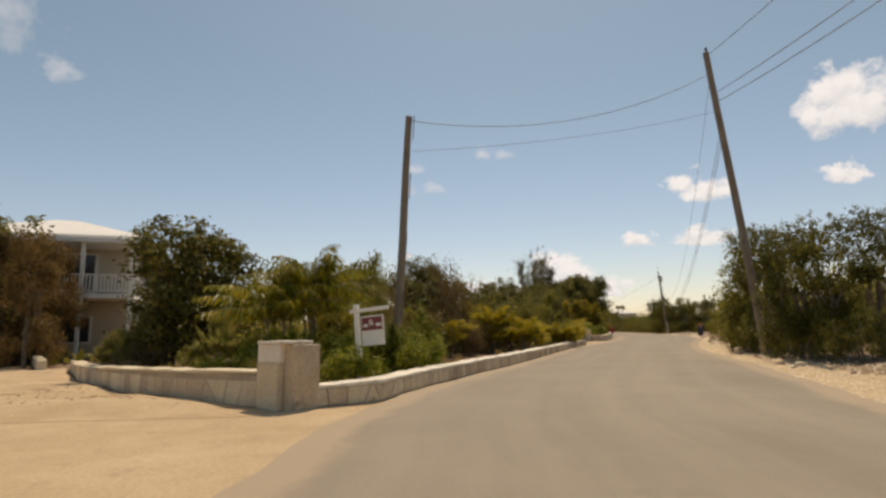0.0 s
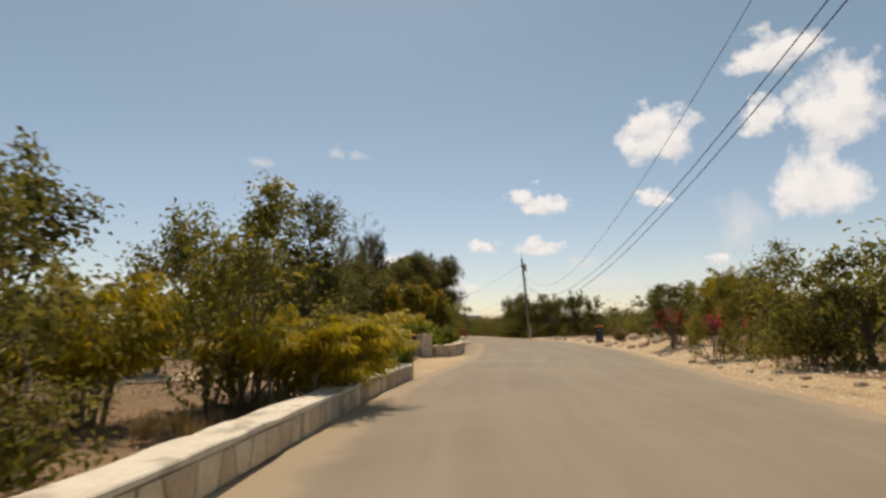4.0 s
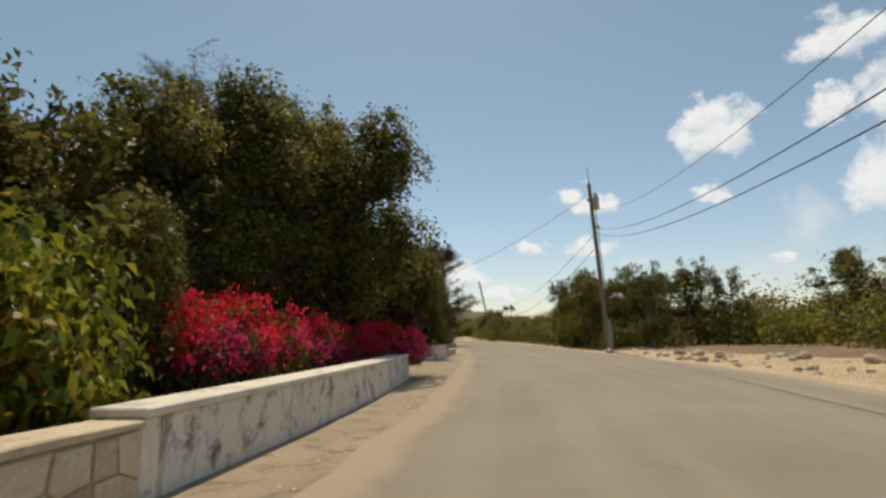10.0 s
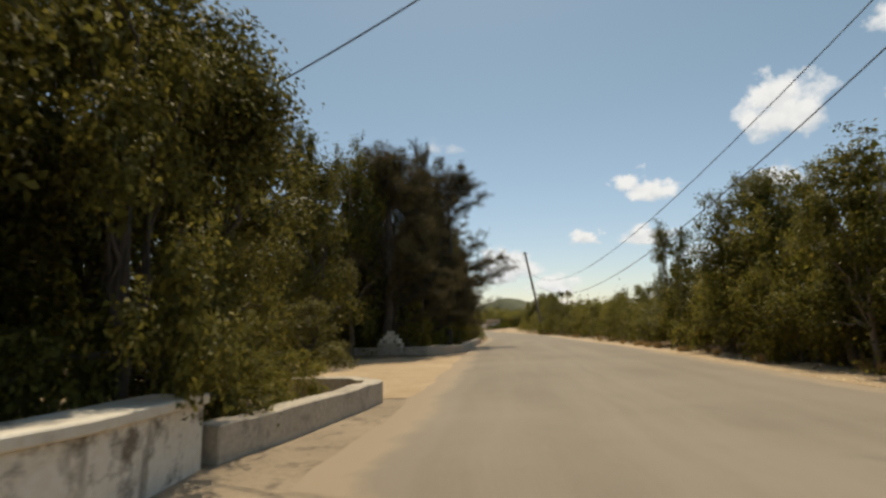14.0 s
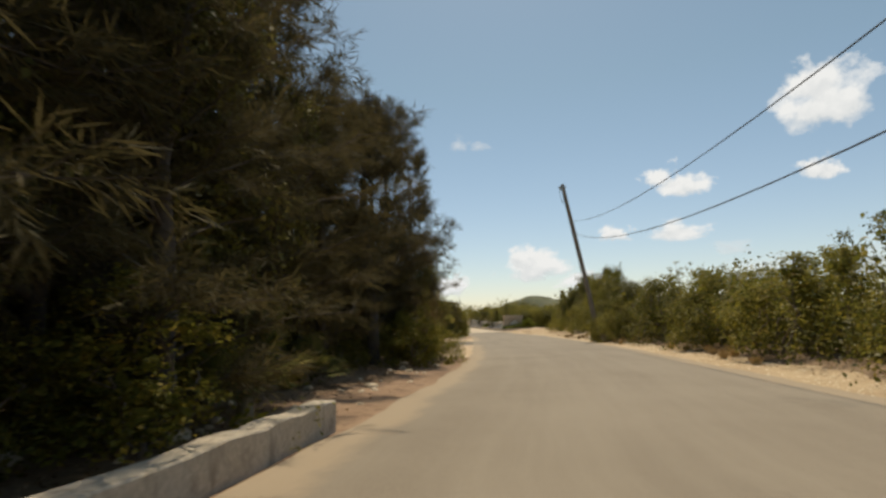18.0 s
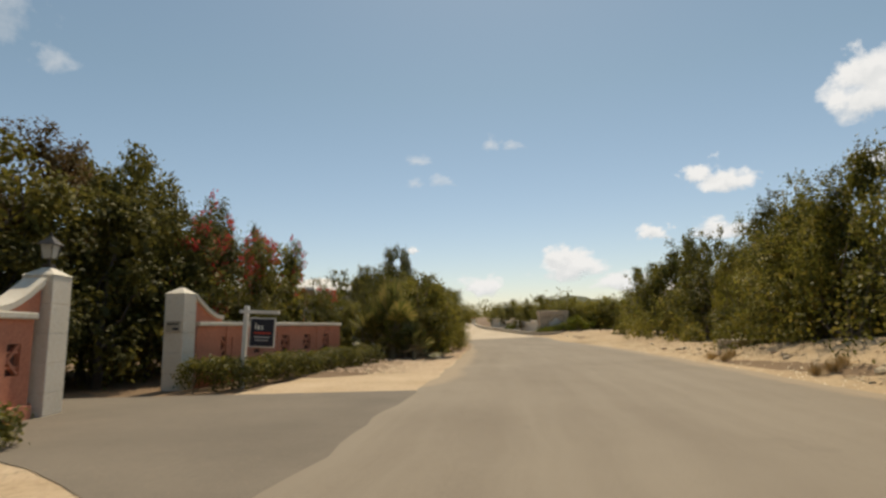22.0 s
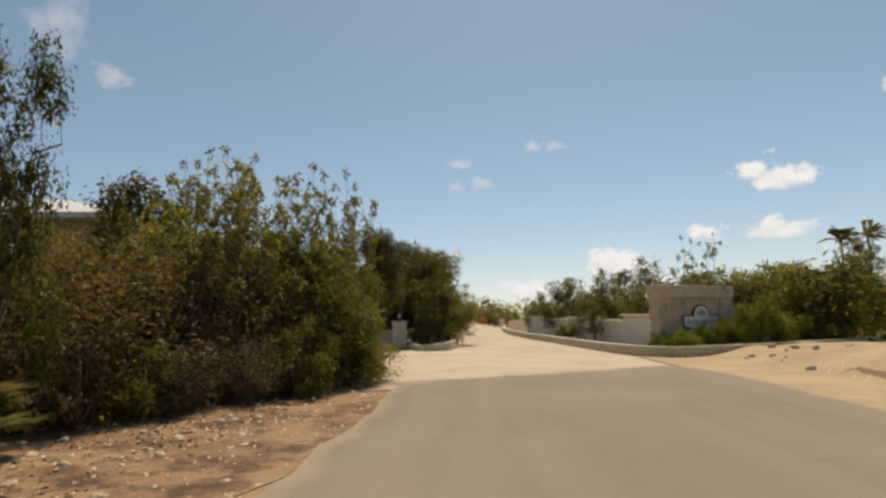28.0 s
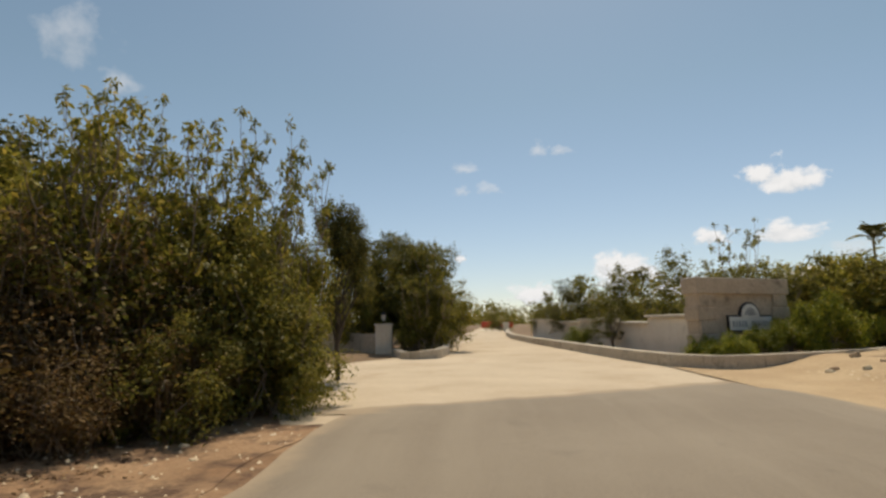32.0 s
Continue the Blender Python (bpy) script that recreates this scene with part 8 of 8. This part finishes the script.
grass_tuft(29.4, 51.6, 0.62, 0.95, 1500, "round tuft of straw-coloured dry grass")
for k in range(46):
    y = toss.uniform(84, 150)
    grass_tuft(float(xr(y)) + 0.7 + abs(toss.gauss(0, 0.6)), y, 0.28, 0.30, 130, "small tuft of dry roadside grass")
for k in range(30):
    y = toss.uniform(12, 36)
    grass_tuft(float(xl(y)) - 0.8 - abs(toss.gauss(0, 1.2)), y, 0.26, 0.34, 120, "small tuft of dry grass behind the wall")

# ---------------------------------------------------------------- litter, undergrowth and the far scrub
def scatter(name, place, n, size, material, label, category, flat=True):
    x, y = place(n)
    z = ground_z(x, y) + 0.02
    P = np.stack([x, y, z], 1)
    v, f = leaf_arrays(P, np.tile((0.0, 0.0, 1.0), (n, 1)), size, 0.6, wild=0.3, facing=True)
    return tagged(new(name, fast_mesh(name, v, f, material)), label, category, kind="stuff")


def left_band(y0, y1, a, b):
    def place(n):
        y = rng.uniform(y0, y1, n)
        return xl(y) - a - (b - a) * rng.random(n) ** 1.3, y
    return place


def right_band(y0, y1, a, b):
    def place(n):
        y = rng.uniform(y0, y1, n)
        return xr(y) + a + (b - a) * rng.random(n) ** 1.3, y
    return place


scatter("leaf_litter", left_band(152, 177, 0.4, 5.0), 26000, 0.06, LITTER, "fallen brown leaves over pale stony ground", "leaf litter")
scatter("leaf_litter", left_band(96, 126, 0.2, 6.0), 16000, 0.07, LITTER, "fallen brown leaves under the casuarinas", "leaf litter")
scatter("leaf_litter", left_band(9, 38, 0.5, 8.0), 15000, 0.06, LITTER, "fallen brown leaves behind the low wall", "leaf litter")
scatter("leaf_litter", right_band(78, 165, 0.4, 4.0), 22000, 0.06, LITTER, "fallen brown leaves along the verge scrub", "leaf litter")


def pebbles(name, place, n, size, label):
    x, y = place(n)
    tet = np.array([(0.5, 0, 0), (-0.3, 0.45, 0.05), (-0.3, -0.45, 0), (0, 0.05, 0.5)])
    c = np.stack([x, y, ground_z(x, y) + 0.035], 1)
    a = rng.uniform(0, 6.28, n)
    s = size * rng.uniform(0.4, 1.4, n)
    co, si = np.cos(a), np.sin(a)
    v = np.empty((n, 4, 3))
    v[..., 0] = c[:, None, 0] + s[:, None] * (tet[None, :, 0] * co[:, None] - tet[None, :, 1] * si[:, None])
    v[..., 1] = c[:, None, 1] + s[:, None] * (tet[None, :, 0] * si[:, None] + tet[None, :, 1] * co[:, None])
    v[..., 2] = c[:, None, 2] + s[:, None] * tet[None, :, 2]
    i = np.arange(n)[:, None, None] * 4
    f = (i + np.array([(0, 1, 3), (1, 2, 3), (2, 0, 3)])[None]).reshape(-1, 3)
    return tagged(new(name, fast_mesh(name, v.reshape(-1, 3), f, ROCK)), label, "gravel", kind="stuff")


pebbles("pebbles", left_band(146, 159, 0.1, 3.0), 4200, 0.05, "pale broken stones spread along the road edge")
pebbles("pebbles", left_band(159, 176, 0.1, 2.6), 900, 0.04, "pale pebbles scattered along the road edge")
pebbles("pebbles", left_band(124, 138.5, 0.0, 2.6), 5000, 0.035, "tan gravel spread beside the hedge")
pebbles("pebbles", left_band(144, 151, 0.0, 2.0), 2200, 0.035, "tan gravel spread beside the hedge")
pebbles("pebbles", right_band(3, 80, 0.0, 3.0), 9000, 0.06, "pale rubble scattered on the verge")
pebbles("pebbles", right_band(80, 178, 0.0, 1.6), 3200, 0.045, "pale pebbles scattered on the verge")
pebbles("pebbles", left_band(8, 66, 0.0, 0.5), 700, 0.025, "pale grit along the foot of the wall")


def mounds(name, spots, per, leaf, material, label):
    """Many leafy domes (x, y, r, h) as one mass."""
    S = np.array(spots)
    n = len(S) * per
    k = np.repeat(np.arange(len(S)), per)
    d = unit(rng.normal(size=(n, 3)))
    d[:, 2] = np.abs(d[:, 2])
    q = 1 + 0.28 * np.sin(d[:, 0] * 5 + k) * np.sin(d[:, 1] * 4 + k * 1.7) + rng.normal(0, 0.10, n)
    P = np.stack([S[k, 0] + d[:, 0] * S[k, 2] * q, S[k, 1] + d[:, 1] * S[k, 2] * q, ground_z(S[k, 0], S[k, 1]) + d[:, 2] * S[k, 3] * q], 1)
    v, f = leaf_arrays(P, d, leaf, 0.6, facing=True)
    return tagged(new(name, fast_mesh(name, v, f, material)), label, "scrub", kind="stuff")


def spots_left(n, y0, y1, a, b, h0, h1, skip=()):
    out = []
    while len(out) < n:
        y = toss.uniform(y0, y1)
        o = toss.uniform(a, b)
        if any(p < y < q for p, q in skip) or (y < 24 and o > 3.2 + (y - 9) * 0.25):
            continue
        h = toss.uniform(h0, h1)
        out.append((float(xl(y)) - o, y, h * toss.uniform(0.5, 0.85), h))
    return out


def spots_right(n, y0, y1, a, b, h0, h1, skip=()):
    return [(float(xr(y)) + (float(xl(y)) - x), y, r, h) for x, y, r, h in spots_left(n, y0, y1, a, b, h0, h1, skip)]


mounds("undergrowth", [q for q in spots_left(150, 9, 124, 3.2, 11, 0.8, 1.9, ((36, 47), (66, 77), (84, 97))) if not 77 <= q[1] <= 79.5], 420, 0.12, LEAF_GROVE, "dark tangled undergrowth beneath the trees")
mounds("undergrowth", spots_left(70, 151, 176, 3.6, 10, 0.9, 2.0), 420, 0.11, LEAF_GROVE, "dark tangled undergrowth beneath the scrub")
mounds("undergrowth", spots_right(150, 12, 172, 2.6, 8, 0.6, 1.5, ((40, 80),)), 260, 0.15, LEAF_SHRUB, "low tangled scrub along the verge")
mounds("undergrowth", spots_right(70, 80, 150, 1.7, 4.2, 0.9, 2.0), 420, 0.11, LEAF_BROAD, "tangled scrub reaching down to the verge")
mounds("distant_scrub", spots_left(170, -30, 300, 12, 60, 2.2, 4.6), 330, 0.34, LEAF_SHRUB, "dense wild scrub stretching behind the gardens")
mounds("distant_scrub", spots_right(90, 82, 176, 5, 16, 2.0, 3.4), 420, 0.24, LEAF_SHRUB, "dense wild scrub beside the road")
mounds("distant_scrub", spots_right(80, 38, 82, 13, 45, 1.8, 3.4), 330, 0.3, LEAF_SHRUB, "low wild scrub beyond the open bank")
mounds("distant_scrub", spots_right(70, 44, 86, 9, 18, 1.5, 2.4), 420, 0.2, LEAF_BROAD, "low wild scrub beyond the open bank")
mounds("distant_scrub", spots_right(110, 20, 120, 18, 60, 2.2, 3.8), 330, 0.34, LEAF_BROAD, "dense wild scrub stretching away from the road")
mounds("distant_scrub", spots_right(150, 84, 300, 12, 60, 2.0, 4.0, ((176, 205),)), 330, 0.34, LEAF_SHRUB, "dense wild scrub stretching away from the road")
mounds("distant_scrub", spots_right(60, 178, 212, 8, 40, 1.6, 3.2), 330, 0.3, LEAF_SHRUB, "dense wild scrub behind the sign wall")
mounds("distant_scrub", spots_right(50, -10, 40, 6, 40, 2.5, 4.4), 330, 0.34, LEAF_SHRUB, "dense wild scrub beside the road")
mounds("distant_scrub", [(toss.uniform(-160, 300), toss.uniform(270, 420), toss.uniform(4, 8), toss.uniform(2.5, 6)) for k in range(230)], 260, 0.8, LEAF_SHRUB, "far belt of scrub along the horizon")

def off_road(n):
    x, y = rng.uniform(-60, 130, n), rng.uniform(-30, 260, n)
    off = np.maximum(xl(y) - x, x - xr(y))
    keep_it = (off > 11) & ~((y < 22) & (x < 0) & (x > -30)) & (lumps(x * 0.35, y * 0.35) + 0.25 * rng.normal(size=n) > -0.25)
    return x[keep_it], y[keep_it]


gx, gy = off_road(90000)
gv, gf = leaf_arrays(np.stack([gx, gy, ground_z(gx, gy) + 0.05], 1), np.tile((0.0, 0.0, 1.0), (len(gx), 1)), 0.5, 0.7, wild=1.1)
tagged(new("ground_cover", fast_mesh("ground_cover", gv, gf, LEAF_SHRUB)), "low dry scrub covering the open land", "scrub", kind="stuff")

hill_bm = bmesh.new()
bmesh.ops.create_icosphere(hill_bm, subdivisions=4, radius=1.0)
for v in hill_bm.verts:
    k = 1 + 0.22 * noise.noise(v.co * 2.1) + 0.10 * noise.noise(v.co * 5)
    v.co = Vector((v.co.x * 110 * k, v.co.y * 70 * k, v.co.z * 52 * k))
hill = tagged(part("hill", hill_bm, HILL, smooth=True), "low hazy scrub-covered hill on the horizon", "hill", kind="structure")
hill.location = (310, 1080, -2)

# ---------------------------------------------------------------- clouds, far beyond everything
def cloud_material(name, strength, thick, soft):
    """Glowing vapour with a billowing top, a flatter base painted greyer and feathered edges."""
    m, nt, bsdf, out = nodes_of(name)
    nt.nodes.remove(bsdf)
    tc = nt.nodes.new("ShaderNodeTexCoord")
    oi = nt.nodes.new("ShaderNodeObjectInfo")
    sep = nt.nodes.new("ShaderNodeSeparateXYZ")
    nt.links.new(tc.outputs["Object"], sep.inputs[0])

    def maths(kind, a, b, c=0.0):
        n = nt.nodes.new("ShaderNodeMath")
        n.operation = kind
        for sock, q in enumerate((a, b, c)):
            if isinstance(q, (int, float)):
                n.inputs[sock].default_value = q
            else:
                nt.links.new(q, n.inputs[sock])
        return n.outputs[0]

    mul = nt.nodes.new("ShaderNodeVectorMath")
    mul.operation = "MULTIPLY_ADD"
    nt.links.new(oi.outputs["Random"], mul.inputs[0])
    mul.inputs[1].default_value = (37.0, 0.0, 19.0)
    nt.links.new(tc.outputs["Object"], mul.inputs[2])
    billow = noise_node(nt, mul.outputs[0], 1.9, 10, 0.60)
    broad = noise_node(nt, mul.outputs[0], 0.9, 2, 0.5)
    # squash the lower half for the flat base
    low = maths("MULTIPLY", sep.outputs[2], -1.7)
    zz = maths("MAXIMUM", sep.outputs[2], low)
    flat = nt.nodes.new("ShaderNodeCombineXYZ")
    nt.links.new(sep.outputs[0], flat.inputs[0])
    nt.links.new(zz, flat.inputs[2])
    ln = nt.nodes.new("ShaderNodeVectorMath")
    ln.operation = "LENGTH"
    nt.links.new(flat.outputs[0], ln.inputs[0])
    body = maths("MULTIPLY_ADD", billow, 1.7, maths("MULTIPLY_ADD", broad, 0.9, -0.62))
    dens = maths("SUBTRACT", body, maths("MULTIPLY", ln.outputs["Value"], 1.05))
    alpha = ramp_node(nt, dens, [(0.0, (0, 0, 0)), (soft * 0.4, (thick * 0.5,) * 3), (soft, (thick,) * 3)])
    # sunlit top and shaded base are painted into the glow by height
    shade = maths("MULTIPLY_ADD", sep.outputs[2], 0.55, maths("MULTIPLY", billow, 1.1))
    em = nt.nodes.new("ShaderNodeEmission")
    nt.links.new(ramp_node(nt, shade, [(0.28, (0.70, 0.77, 0.86)), (0.62, (0.93, 0.98, 1.06))]), em.inputs[0])
    em.inputs[1].default_value = strength
    tr = nt.nodes.new("ShaderNodeBsdfTransparent")
    mx = nt.nodes.new("ShaderNodeMixShader")
    nt.links.new(alpha, mx.inputs[0])
    nt.links.new(tr.outputs[0], mx.inputs[1])
    nt.links.new(em.outputs[0], mx.inputs[2])
    nt.links.new(mx.outputs[0], out.inputs[0])
    return m


CLOUD = cloud_material("glowing_cloud", 0.88, 1.0, 0.34)
WISP = cloud_material("thin_cloud", 0.80, 0.5, 0.8)
CLOUD_MESH = {}


def cloud(az, el, w, h, material=CLOUD, far=4200.0):
    """A far flat bank of vapour; az left of +y and el above the horizon, w and h its visible size, in degrees."""
    me = CLOUD_MESH.get(material.name)
    if me is None:
        me = CLOUD_MESH[material.name] = fast_mesh("cloud", [(-1, 0, -1), (1, 0, -1), (1, 0, 1), (-1, 0, 1)], [(0, 1, 2, 3)], material)
    ob = new("cloud", me)
    c = Vector((25, 85, 0)) + Vector((-math.sin(radians(az)) * math.cos(radians(el)), math.cos(radians(az)) * math.cos(radians(el)), math.sin(radians(el)))) * far
    ob.matrix_basis = Matrix.Translation(c) @ Matrix.Rotation(radians(az), 4, "Z") @ Matrix.Diagonal((far * math.tan(radians(w)) * 0.70, 1, far * math.tan(radians(h)) * 0.80, 1))
    return tagged(ob, "bright white fair-weather cloud in the blue sky", "cloud", "clouds", kind="structure")


for az, el, w, h in ((-42.4, 18.2, 8.6, 6.4), (-41.8, 20.2, 4.6, 4.6), (-30.9, 12.9, 5.4, 3.4), (-28.3, 13.9, 4.2, 3.2), (-55.0, 12.0, 9, 10), (-53.8, 24.2, 8, 5.5), (-51.8, 18.6, 5, 4.2), (-58, 18, 9, 9),
                     (-23.8, 8.9, 3.4, 2.3), (-29.4, 8.6, 6.6, 2.7), (-41.8, 12.8, 3.8, 2.7), (-15.6, 5.7, 8.0, 3.8), (-14.2, 6.8, 4.0, 3.0), (-20.5, 4.0, 6, 2.4), (-6.4, 4.0, 5, 2.8), (-47.2, 6.3, 2.6, 1.5), (0.9, 8.1, 1.4, 0.9)):
    cloud(az, el, w, h)
for az, el, w, h in ((-7.6, 19.0, 2.6, 2.2), (0.2, 17.5, 3.4, 1.6), (-2.4, 15.4, 3.0, 2.0), (0.6, 15.2, 2.2, 1.4), (-10.2, 18.7, 2.6, 1.4), (38.5, 26.0, 6, 7), (35.0, 23.0, 4, 3), (-37, 4.4, 9, 3.2), (-45, 4.6, 9, 4.0), (-34, 6.6, 4, 1.8), (14, 5, 7, 2.4), (-49, 9, 7, 7)):
    cloud(az, el, w, h, WISP)

# ---------------------------------------------------------------- facing stones, last
face_stones(wall_d, PTS_D, 0.30)
face_stones(wall_a, PTS_A, 0.30)
face_stones(wall_b, PTS_B, 0.29, 0.014, 0.02)
face_stones(wall_c, PTS_C, 0.30)
